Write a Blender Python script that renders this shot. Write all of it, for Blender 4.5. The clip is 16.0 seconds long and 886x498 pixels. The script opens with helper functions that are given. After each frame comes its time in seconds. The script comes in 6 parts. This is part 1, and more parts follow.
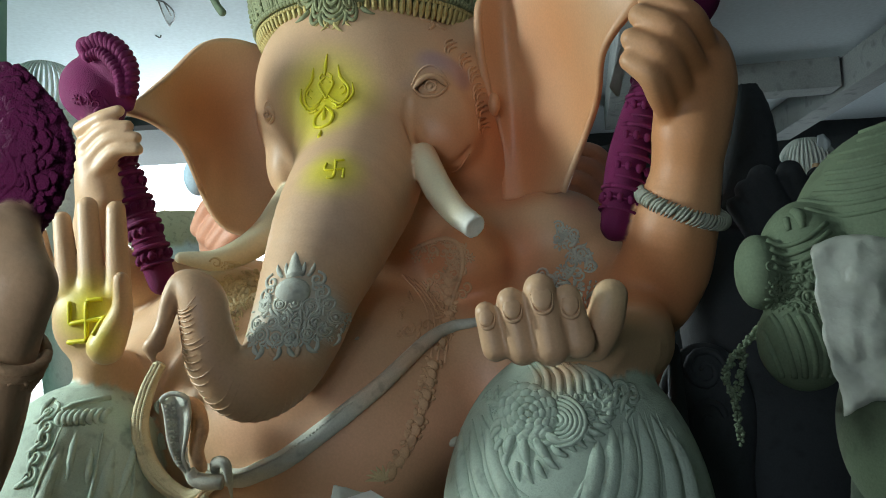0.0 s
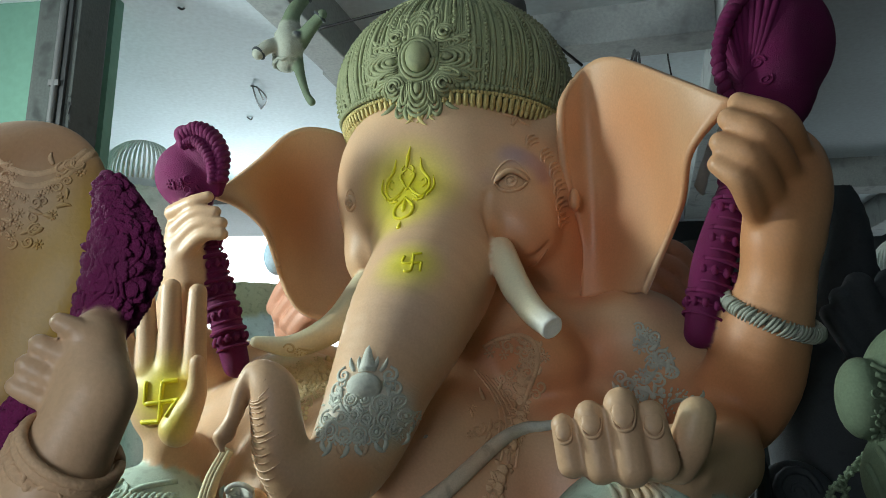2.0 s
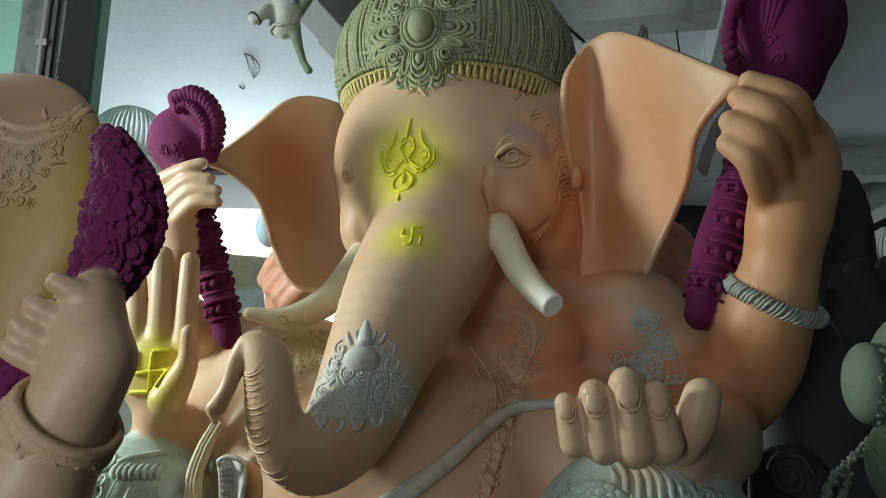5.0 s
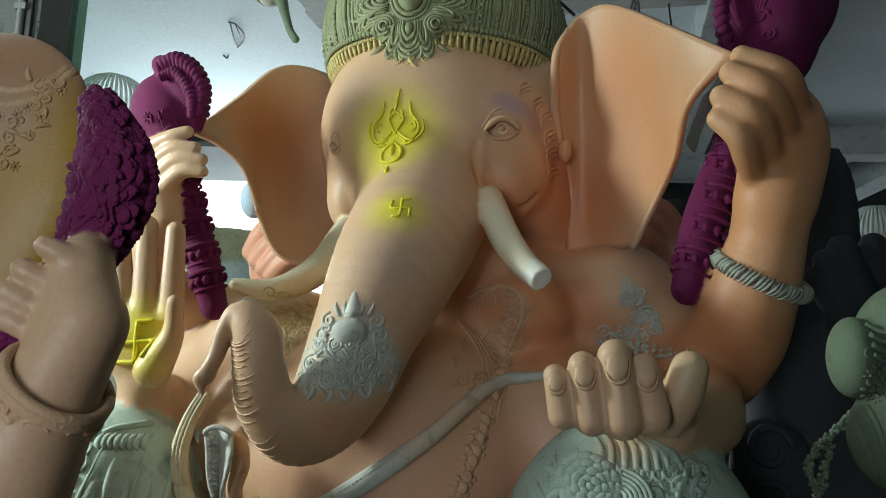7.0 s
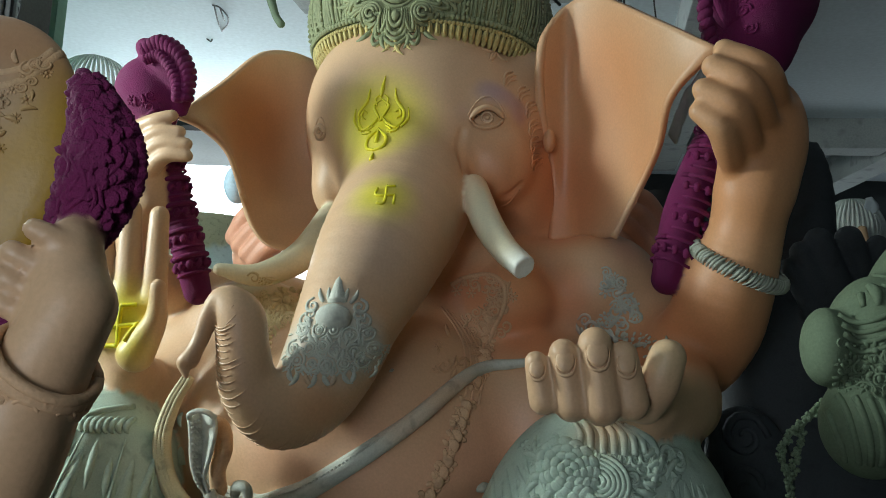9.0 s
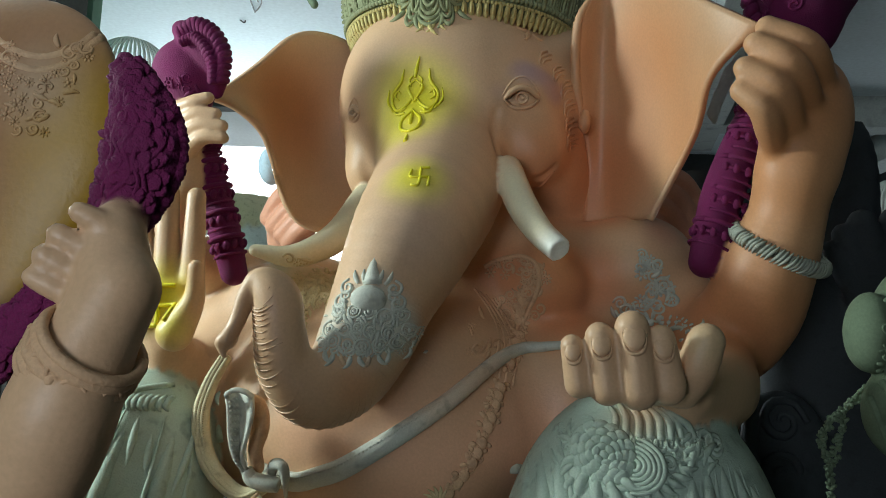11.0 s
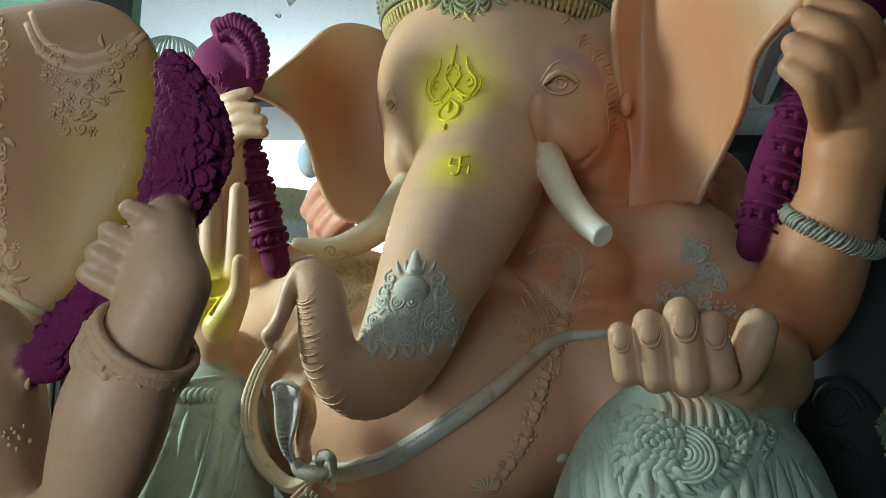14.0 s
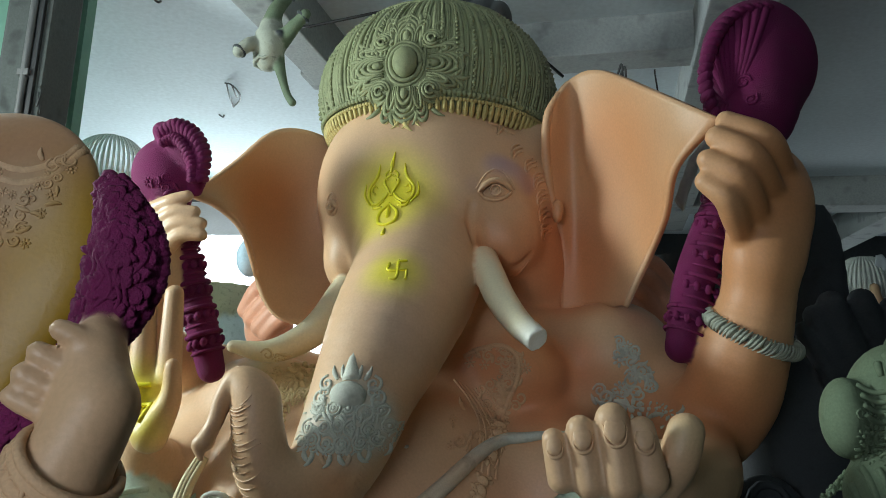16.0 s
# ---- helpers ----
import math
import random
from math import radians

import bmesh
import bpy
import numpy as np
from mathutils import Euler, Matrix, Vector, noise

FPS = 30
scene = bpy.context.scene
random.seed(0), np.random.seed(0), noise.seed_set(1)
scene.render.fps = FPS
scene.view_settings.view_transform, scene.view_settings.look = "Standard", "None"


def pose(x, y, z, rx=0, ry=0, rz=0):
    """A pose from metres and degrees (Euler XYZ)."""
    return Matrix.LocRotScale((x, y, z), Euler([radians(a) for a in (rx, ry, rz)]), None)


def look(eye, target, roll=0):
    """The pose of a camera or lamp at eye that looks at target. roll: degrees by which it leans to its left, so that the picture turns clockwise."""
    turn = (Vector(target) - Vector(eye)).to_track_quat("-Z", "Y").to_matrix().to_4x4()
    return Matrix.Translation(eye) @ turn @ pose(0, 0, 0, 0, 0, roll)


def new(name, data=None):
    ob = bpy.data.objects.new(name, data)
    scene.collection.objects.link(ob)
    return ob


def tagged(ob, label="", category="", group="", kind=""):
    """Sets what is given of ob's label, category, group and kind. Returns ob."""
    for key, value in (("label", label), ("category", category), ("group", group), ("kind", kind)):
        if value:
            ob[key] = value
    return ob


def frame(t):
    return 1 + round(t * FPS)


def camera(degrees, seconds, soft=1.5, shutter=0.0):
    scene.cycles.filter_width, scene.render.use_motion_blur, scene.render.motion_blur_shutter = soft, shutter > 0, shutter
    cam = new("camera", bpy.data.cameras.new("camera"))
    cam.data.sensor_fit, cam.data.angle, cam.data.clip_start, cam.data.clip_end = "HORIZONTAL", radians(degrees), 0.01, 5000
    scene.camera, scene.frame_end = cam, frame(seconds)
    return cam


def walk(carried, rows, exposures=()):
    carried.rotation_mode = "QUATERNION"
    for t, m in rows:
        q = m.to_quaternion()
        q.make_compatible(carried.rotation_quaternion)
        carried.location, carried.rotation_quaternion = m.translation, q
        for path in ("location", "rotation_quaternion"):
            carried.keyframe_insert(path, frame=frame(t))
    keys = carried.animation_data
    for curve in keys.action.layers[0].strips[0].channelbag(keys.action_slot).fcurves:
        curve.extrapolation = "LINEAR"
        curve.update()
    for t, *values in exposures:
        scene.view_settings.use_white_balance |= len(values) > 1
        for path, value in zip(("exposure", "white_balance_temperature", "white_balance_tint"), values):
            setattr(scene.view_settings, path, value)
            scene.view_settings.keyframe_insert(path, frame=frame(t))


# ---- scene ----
cam = camera(62.0, 16.0, soft=0.9)
PATH = [
    (0, (0.117, 0.156, 1.656), (0.038, 2.146, 1.839), -2.7),
    (0.5, (0.136, 0.143, 1.707), (-0.1, 2.11, 1.978), -2.8),
    (1, (0.115, 0.162, 1.739), (-0.146, 2.108, 2.123), -1.7),
    (1.5, (0.099, 0.17, 1.746), (-0.159, 2.108, 2.169), -0.1),
    (2, (0.091, 0.187, 1.744), (-0.17, 2.131, 2.134), 0.6),
    (2.5, (0.094, 0.195, 1.735), (-0.125, 2.156, 2.062), 1.0),
    (3, (0.087, 0.209, 1.738), (-0.134, 2.169, 2.071), 1.3),
    (3.5, (0.084, 0.219, 1.735), (-0.135, 2.181, 2.056), 1.5),
    (4, (0.077, 0.22, 1.73), (-0.137, 2.18, 2.066), 1.7),
    (4.5, (0.051, 0.233, 1.736), (-0.174, 2.191, 2.073), 1.9),
    (7, (0.006, 0.256, 1.724), (-0.172, 2.23, 1.995), 2.3),
    (7.5, (0.008, 0.238, 1.722), (-0.094, 2.219, 1.974), 2.4),
    (8, (0.012, 0.229, 1.722), (-0.064, 2.211, 1.977), 2.6),
    (8.5, (0.01, 0.228, 1.72), (-0.087, 2.21, 1.97), 2.7),
    (9, (0.003, 0.232, 1.72), (-0.127, 2.213, 1.96), 2.8),
    (11.5, (-0.02, 0.241, 1.726), (-0.274, 2.22, 1.859), 3.1),
    (12, (-0.029, 0.257, 1.715), (-0.327, 2.234, 1.77), 2.8),
    (12.5, (-0.03, 0.27, 1.708), (-0.33, 2.248, 1.698), 2.6),
    (13, (-0.03, 0.271, 1.711), (-0.333, 2.248, 1.703), 2.4),
    (13.5, (-0.029, 0.264, 1.712), (-0.332, 2.241, 1.753), 2.3),
    (14, (-0.03, 0.251, 1.726), (-0.34, 2.221, 1.876), 2.2),
    (14.5, (-0.042, 0.243, 1.73), (-0.419, 2.192, 1.97), 2.2),
    (15, (-0.041, 0.235, 1.734), (-0.402, 2.178, 2.043), 2.2),
    (15.5, (-0.022, 0.216, 1.753), (-0.27, 2.169, 2.111), 2.0),
    (16, (-0.009, 0.201, 1.764), (-0.167, 2.153, 2.167), 1.7),
]
walk(cam, [(t, look(eye, target, roll)) for t, eye, target, roll in PATH])

# ---- light ----
world = bpy.data.worlds.new("sky")
scene.world = world
world.use_nodes = True
wn = world.node_tree
sky = wn.nodes.new("ShaderNodeTexSky")
sky.sky_type, sky.sun_disc = "NISHITA", False
sky.sun_elevation, sky.sun_rotation = radians(48), radians(-70)
wn.nodes["Background"].inputs["Strength"].default_value = 0.13
wn.links.new(sky.outputs["Color"], wn.nodes["Background"].inputs["Color"])


def area_lamp(name, eye, target, width, height, watts, colour):
    data = bpy.data.lights.new(name, "AREA")
    data.shape, data.size, data.size_y, data.energy, data.color = "RECTANGLE", width, height, watts, colour
    ob = new(name, data)
    ob.matrix_world = look(eye, target)
    return ob


sun_data = bpy.data.lights.new("sun", "SUN")
sun_data.energy, sun_data.angle, sun_data.color = 2.5, radians(0.5), (1.0, 0.95, 0.88)
sun = new("sun", sun_data)
sun.matrix_world = look((-6, 14, 12), (0, 16, 0))
# daylight coming in by the openings of the workshop
area_lamp("side_window_daylight", (-4.45, 2.25, 2.95), (0, 3.3, 1.9), 0.7, 0.8, 196, (0.86, 1.0, 0.97))
area_lamp("yard_door_daylight", (-3.4, 9.3, 2.7), (-2.2, 4.0, 2.6), 2.4, 2.6, 195, (0.82, 0.97, 1.0))
# front fill, as from an unseen street door assumed behind the camera
area_lamp("street_door_fill", (-2.0, -4.8, 1.75), (-0.5, 3, 1.3), 2.2, 2.4, 165, (0.91, 1.0, 1.09))
# unseen lamp added to brighten the far ceiling beams
area_lamp("hall_door_fill", (5.5, 11.85, 1.5), (3.6, 6.0, 3.6), 1.6, 2.2, 38, (0.80, 0.95, 1.0))
scene.view_settings.exposure = 0.0


# ---- materials ----
def material(name, rough=0.6, metal=0.0, bump=0.3, scale=30.0, colour=None, spread=0.12, paint=False, spots=0.0, coat=0.0):
    m = bpy.data.materials.new(name)
    m.use_nodes = True
    t = m.node_tree
    n, l = t.nodes, t.links
    b = n["Principled BSDF"]
    co = n.new("ShaderNodeTexCoord")
    big = n.new("ShaderNodeTexNoise")
    big.inputs["Scale"].default_value, big.inputs["Detail"].default_value = scale * 0.12, 6
    fine = n.new("ShaderNodeTexNoise")
    fine.inputs["Scale"].default_value, fine.inputs["Detail"].default_value = scale * 4, 5
    for x in (big, fine):
        l.new(co.outputs["Object"], x.inputs["Vector"])
    mix = n.new("ShaderNodeMath")
    mix.operation = "ADD"
    l.new(big.outputs["Fac"], mix.inputs[0])
    l.new(fine.outputs["Fac"], mix.inputs[1])
    rng = n.new("ShaderNodeMapRange")
    rng.inputs["From Min"].default_value, rng.inputs["From Max"].default_value = 0.6, 1.4
    rng.inputs["To Min"].default_value, rng.inputs["To Max"].default_value = 1 - spread, 1 + spread
    l.new(mix.outputs[0], rng.inputs["Value"])
    hsv = n.new("ShaderNodeHueSaturation")
    l.new(rng.outputs["Result"], hsv.inputs["Value"])
    if paint:
        at = n.new("ShaderNodeAttribute")
        at.attribute_name = "paint"
        l.new(at.outputs["Color"], hsv.inputs["Color"])
    else:
        hsv.inputs["Color"].default_value = (*colour, 1)
    last = hsv.outputs["Color"]
    if spots:
        st = n.new("ShaderNodeTexNoise")
        st.inputs["Scale"].default_value, st.inputs["Detail"].default_value = scale * 0.5, 8
        l.new(co.outputs["Object"], st.inputs["Vector"])
        ramp = n.new("ShaderNodeValToRGB")
        ramp.color_ramp.elements[0].position, ramp.color_ramp.elements[1].position = 0.56, 0.68
        l.new(st.outputs["Fac"], ramp.inputs["Fac"])
        dark = n.new("ShaderNodeMixRGB")
        dark.blend_type = "MULTIPLY"
        k = 1 - spots
        dark.inputs["Color2"].default_value = (k, k, k, 1)
        l.new(ramp.outputs["Color"], dark.inputs["Fac"])
        l.new(last, dark.inputs["Color1"])
        last = dark.outputs["Color"]
    l.new(last, b.inputs["Base Color"])
    rr = n.new("ShaderNodeMapRange")
    rr.inputs["From Min"].default_value, rr.inputs["From Max"].default_value = 0.3, 0.7
    rr.inputs["To Min"].default_value, rr.inputs["To Max"].default_value = rough - 0.07, rough + 0.07
    l.new(big.outputs["Fac"], rr.inputs["Value"])
    l.new(rr.outputs["Result"], b.inputs["Roughness"])
    b.inputs["Metallic"].default_value = metal
    b.inputs["Coat Weight"].default_value = coat
    bp = n.new("ShaderNodeBump")
    bp.inputs["Strength"].default_value, bp.inputs["Distance"].default_value = bump, 0.004
    l.new(mix.outputs[0], bp.inputs["Height"])
    l.new(bp.outputs["Normal"], b.inputs["Normal"])
    return m


SKIN = material("sprayed_satin_paint", rough=0.47, bump=0.18, scale=25, spread=0.10, paint=True)
PLASTER = material("raw_moulded_plaster", rough=0.72, bump=0.5, scale=40, spread=0.16, paint=True, spots=0.25)
VELVET = material("flocked_maroon_coat", rough=0.85, bump=0.9, scale=60, spread=0.25, paint=True)
DUST = material("dusty_unpainted_fibreglass", rough=0.8, bump=0.4, scale=30, spread=0.2, paint=True, spots=0.2)
CEILING = material("whitewashed_concrete", colour=(0.52, 0.58, 0.62), rough=0.85, bump=0.5, scale=6, spread=0.14)
BEAM = material("grey_concrete", colour=(0.33, 0.35, 0.35), rough=0.9, bump=0.7, scale=12, spread=0.2, spots=0.3)
GREEN_WALL = material("mint_wall_paint", colour=(0.12, 0.245, 0.185), rough=0.7, bump=0.3, scale=5, spread=0.12)
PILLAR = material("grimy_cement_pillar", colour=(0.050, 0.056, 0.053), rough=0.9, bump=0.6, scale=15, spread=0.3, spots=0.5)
# the dark base carries the hall's lack of light, besides the dirt
WALL = material("gloomy_dirty_plaster_wall", colour=(0.05, 0.056, 0.06), rough=0.9, bump=0.5, scale=8, spread=0.2, spots=0.3)
FLOOR = material("dusty_cement_floor", colour=(0.10, 0.10, 0.09), rough=0.85, bump=0.6, scale=9, spread=0.3, spots=0.4)
YARD = material("pale_dusty_yard", colour=(0.42, 0.42, 0.38), rough=0.9, bump=0.5, scale=5, spread=0.2, spots=0.2)
PLANK = material("paint_stained_board", colour=(0.06, 0.065, 0.06), rough=0.8, bump=0.6, scale=14, spread=0.3, spots=0.4)
BLACK = material("black_rubber", colour=(0.012, 0.012, 0.013), rough=0.5, bump=0.2, scale=40)
STEEL = material("rusty_steel", colour=(0.12, 0.12, 0.12), rough=0.6, metal=0.6, bump=0.4, scale=60)

# ---- colours of the sprayed statues: paint, material slot ----
COLOURS = {
    "skin": ((0.61, 0.39, 0.23), 0),
    "skin_pink": ((0.64, 0.31, 0.20), 0),
    "ivory": ((0.78, 0.70, 0.48), 0),
    "yellow": ((0.74, 0.66, 0.02), 0),
    "olive": ((0.25, 0.275, 0.145), 1),
    "straw": ((0.52, 0.43, 0.17), 1),
    "cream": ((0.58, 0.52, 0.33), 1),
    "celadon": ((0.42, 0.52, 0.43), 1),
    "putty": ((0.36, 0.385, 0.32), 1),
    "lace": ((0.52, 0.54, 0.47), 1),
    "gilt": ((0.62, 0.50, 0.28), 1),
    "tan": ((0.60, 0.38, 0.22), 1),
    "maroon": ((0.135, 0.003, 0.062), 2),
    # near black: the gloom around the rear statues is put into their colour
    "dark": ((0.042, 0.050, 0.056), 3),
    "moss": ((0.125, 0.17, 0.105), 3),
    "chalk": ((0.60, 0.64, 0.60), 3),
    "sky": ((0.42, 0.56, 0.66), 3),
}
SHADES = list(COLOURS)
SLOTS = (SKIN, PLASTER, VELVET, DUST)


def spline(points, steps=6):
    """A smooth run through control points of any dimension."""
    p = np.array(points, float)
    if len(p) < 3:
        return np.array([p[0] + (p[-1] - p[0]) * s for s in np.linspace(0, 1, steps + 1)])
    q = np.vstack([2 * p[0] - p[1], p, 2 * p[-1] - p[-2]])
    out = []
    for i in range(len(p) - 1):
        a, b, c, d = q[i : i + 4]
        for s in np.linspace(0, 1, steps, endpoint=False):
            out.append(0.5 * (2 * b + (c - a) * s + (2 * a - 5 * b + 4 * c - d) * s**2 + (3 * b - a - 3 * c + d) * s**3))
    out.append(p[-1])
    return np.array(out)


class Clay:
    """A lump of modelling clay: rounded forms melted together, with added strings and beads, that sets into one mesh."""

    def __init__(self, lo, hi, h):
        self.lo, self.h = np.array(lo, float), h
        self.n = np.ceil((np.array(hi) - self.lo) / h).astype(int)
        self.f = np.full(self.n, 1.0, np.float32)
        self.c = np.zeros(self.n, np.uint8)
        self.v, self.q, self.k, self.count = [], [], [], 0
        self.sprays = []

    def window(self, lo, hi):
        a = np.clip(np.floor((np.array(lo) - self.lo) / self.h).astype(int), 0, self.n - 1)
        b = np.clip(np.ceil((np.array(hi) - self.lo) / self.h).astype(int) + 1, a + 1, self.n)
        axes = [(self.lo[i] + self.h * np.arange(a[i], b[i])).astype(np.float32) for i in range(3)]
        return tuple(slice(a[i], b[i]) for i in range(3)), axes[0][:, None, None], axes[1][None, :, None], axes[2][None, None, :]

    def melt(self, s, d, colour, k, cut=False):
        f = self.f[s]
        if cut:
            h = np.maximum(k - np.abs(f + d), 0) / k
            self.f[s] = np.maximum(f, -d) + h * h * k * 0.25
            if colour:
                self.c[s] = np.where(-d > f - 0.01, SHADES.index(colour), self.c[s])
            return
        h = np.maximum(k - np.abs(f - d), 0) / k
        self.c[s] = np.where(d < f, SHADES.index(colour), self.c[s])
        self.f[s] = np.minimum(f, d) - h * h * k * 0.25

    def blob(self, at, radii, colour="skin", k=0.05, turn=(0, 0, 0), cut=False):
        at, r = np.array(at), np.array(radii if np.ndim(radii) else (radii,) * 3, float)
        big = r.max() + 2 * k
        s, x, y, z = self.window(at - big, at + big)
        m = np.array(Euler([radians(a) for a in turn]).to_matrix().transposed())
        x, y, z = x - at[0], y - at[1], z - at[2]
        u = [(m[i, 0] * x + m[i, 1] * y + m[i, 2] * z) for i in range(3)]
        k0 = np.sqrt(sum((u[i] / r[i]) ** 2 for i in range(3)))
        k1 = np.sqrt(sum((u[i] / r[i] ** 2) ** 2 for i in range(3))) + 1e-6
        self.melt(s, (k0 * (k0 - 1) / k1).astype(np.float32), colour, k, cut)

    def cap(self, at, radii, floor, colour, k=0.02):
        """An egg with everything below the height floor sliced off."""
        at, r = np.array(at), np.array(radii, float)
        s, x, y, z = self.window(at - r * 1.1, at + r * 1.1)
        x, y, z0 = (x - at[0]) / r[0], (y - at[1]) / r[1], (z - at[2]) / r[2]
        d = (np.sqrt(x * x + y * y + z0 * z0) - 1) * r.min()
        self.melt(s, np.maximum(d, floor - z).astype(np.float32), colour, k)

    def limb(self, points, colour="skin", k=0.04, steps=5, flat=None, cut=False):
        """points: rows of (place, radius). flat: (direction, factor) to squash the section."""
        p = spline([(*a, r) for a, r in points], steps)
        grow = p[:, 3].max() * 1.05 + 2 * k
        s, x, y, z = self.window(p[:, :3].min(0) - grow, p[:, :3].max(0) + grow)
        if flat is not None:
            n = np.array(flat[0], float) / np.linalg.norm(flat[0])
            w = 1 / flat[1] - 1
            mid = p[:, :3].mean(0)
            dot = ((x - mid[0]) * n[0] + (y - mid[1]) * n[1] + (z - mid[2]) * n[2]) * w
            x, y, z = x + dot * n[0], y + dot * n[1], z + dot * n[2]
            p[:, :3] += ((p[:, :3] - mid) @ n)[:, None] * w * n
        d = None
        for a, b in zip(p[:-1], p[1:]):
            e = b[:3] - a[:3]
            t = np.clip(((x - a[0]) * e[0] + (y - a[1]) * e[1] + (z - a[2]) * e[2]) / max(e @ e, 1e-9), 0, 1)
            g = np.sqrt((x - a[0] - t * e[0]) ** 2 + (y - a[1] - t * e[1]) ** 2 + (z - a[2] - t * e[2]) ** 2) - (a[3] + t * (b[3] - a[3]))
            d = g if d is None else np.minimum(d, g)
        if flat is not None:
            d = d * flat[1]
        self.melt(s, d.astype(np.float32), colour, k, cut)

    def front(self, x, z, y0=-9.0, y1=99.0):
        """The first surface met going along +y from y0, at x and z."""
        i, j = (x - self.lo[0]) / self.h, (z - self.lo[2]) / self.h
        i0, j0 = int(np.clip(i, 0, self.n[0] - 2)), int(np.clip(j, 0, self.n[2] - 2))
        a, b = np.clip(i - i0, 0, 1), np.clip(j - j0, 0, 1)
        g = self.f
        col = (1 - a) * (1 - b) * g[i0, :, j0] + a * (1 - b) * g[i0 + 1, :, j0] + (1 - a) * b * g[i0, :, j0 + 1] + a * b * g[i0 + 1, :, j0 + 1]
        s = max(0, int((y0 - self.lo[1]) / self.h))
        if col[s] < 0:
            out = np.nonzero(col[s:] > 0)[0]
            if not len(out):
                return y1
            s += out[0]
        hit = np.nonzero(col[s:] < 0)[0]
        if not len(hit):
            return y1
        m = s + hit[0]
        if m == 0:
            return self.lo[1]
        return self.lo[1] + self.h * (m - 1 + col[m - 1] / (col[m - 1] - col[m] + 1e-9))

    def lay(self, points, y0=-9.0, lift=0.0, y1=None):
        """Points moved along y on to the surface."""
        out = []
        for p in points:
            y = self.front(p[0], p[2], y0)
            if y < (y1 or 90) and (not out or abs(y - lift - out[-1][1]) < 0.12):
                out.append((p[0], y - lift, p[2]))
        return out

    # strings, beads and sheets that go into the same mesh
    def add(self, v, q, colour):
        self.v.append(np.array(v, float))
        self.q.extend([tuple(i + self.count for i in f) for f in q])
        self.k.append(np.full(len(v), SHADES.index(colour)))
        self.count += len(v)

    def string(self, points, radius, colour, sides=7, steps=4, smooth=True):
        if len(points) < 2:
            return
        r = list(np.interp(np.linspace(0, 1, len(points)), np.linspace(0, 1, len(radius)), radius)) if np.ndim(radius) else [radius] * len(points)
        rows = [(*p, w) for p, w in zip(points, r)]
        p = spline(rows, steps) if smooth else np.array(rows)
        t = np.gradient(p[:, :3], axis=0)
        t /= np.linalg.norm(t, axis=1)[:, None] + 1e-9
        ref = np.array((0.31, 0.77, 0.55))
        v, q = [], []
        for i in range(len(p)):
            a = ref - (ref @ t[i]) * t[i]
            a /= np.linalg.norm(a) + 1e-9
            ref = a
            b = np.cross(t[i], a)
            for s in range(sides):
                g = 2 * math.pi * s / sides
                v.append(p[i, :3] + max(p[i, 3], 0.0005) * (math.cos(g) * a + math.sin(g) * b))
        for i in range(len(p) - 1):
            for s in range(sides):
                u = (s + 1) % sides
                q.append((i * sides + s, i * sides + u, (i + 1) * sides + u, (i + 1) * sides + s))
        q.append(tuple(range(sides))[::-1])
        q.append(tuple((len(p) - 1) * sides + s for s in range(sides)))
        self.add(v, q, colour)

    def bead(self, at, radii, colour, turn=(0, 0, 0), rings=6, sides=10):
        r = np.array(radii if np.ndim(radii) else (radii,) * 3, float)
        m = np.array(Euler([radians(a) for a in turn]).to_matrix())
        v, q = [], []
        for i in range(rings + 1):
            e = math.pi * i / rings
            for s in range(sides):
                g = 2 * math.pi * s / sides
                v.append(np.array(at) + m @ (r * (math.sin(e) * math.cos(g), math.sin(e) * math.sin(g), math.cos(e))))
        for i in range(rings):
            for s in range(sides):
                u = (s + 1) % sides
                q.append((i * sides + s, (i + 1) * sides + s, (i + 1) * sides + u, i * sides + u))
        self.add(v, q, colour)

    def sheet(self, curves, thick, colour, nu=40, nv=24, rim=0.0, rim_colour=None):
        """A bent plate through several curves, with thickness and, if wanted, a rolled rim along its last curve."""
        rows = []
        for c in curves:
            s = spline(c, 12)
            d = np.r_[0, np.cumsum(np.linalg.norm(np.diff(s, axis=0), axis=1))]
            w = np.linspace(0, d[-1], nu)
            rows.append(np.stack([np.interp(w, d, s[:, i]) for i in range(3)], 1))
        rows = np.array(rows)
        g = spline(rows.reshape(len(rows), -1), max(1, nv // (len(rows) - 1)))
        g = g.reshape(len(g), nu, 3)
        n = np.cross(np.gradient(g, axis=0), np.gradient(g, axis=1))
        n /= np.linalg.norm(n, axis=2)[..., None] + 1e-9
        a, b = g + n * thick / 2, g - n * thick / 2
        m, v, q = len(g), np.concatenate([a.reshape(-1, 3), b.reshape(-1, 3)]), []
        o = m * nu
        for i in range(m - 1):
            for j in range(nu - 1):
                s = i * nu + j
                q.append((s, s + 1, s + nu + 1, s + nu))
                q.append((o + s, o + s + nu, o + s + nu + 1, o + s + 1))
        ring = [j for j in range(nu)] + [i * nu + nu - 1 for i in range(1, m)] + [(m - 1) * nu + j for j in range(nu - 2, -1, -1)] + [i * nu for i in range(m - 2, 0, -1)]
        for i, s in enumerate(ring):
            u = ring[(i + 1) % len(ring)]
            q.append((s, o + s, o + u, u))
        self.add(v, q, colour)
        if rim:
            self.string([tuple(x) for x in g[:, -1]], rim, rim_colour or colour, smooth=False)
        return g

    def spray(self, at, radius, colour, strength=1.0, bare=False):
        self.sprays.append((np.array(at, float), radius, np.array(COLOURS[colour][0] if isinstance(colour, str) else colour), strength, bare))

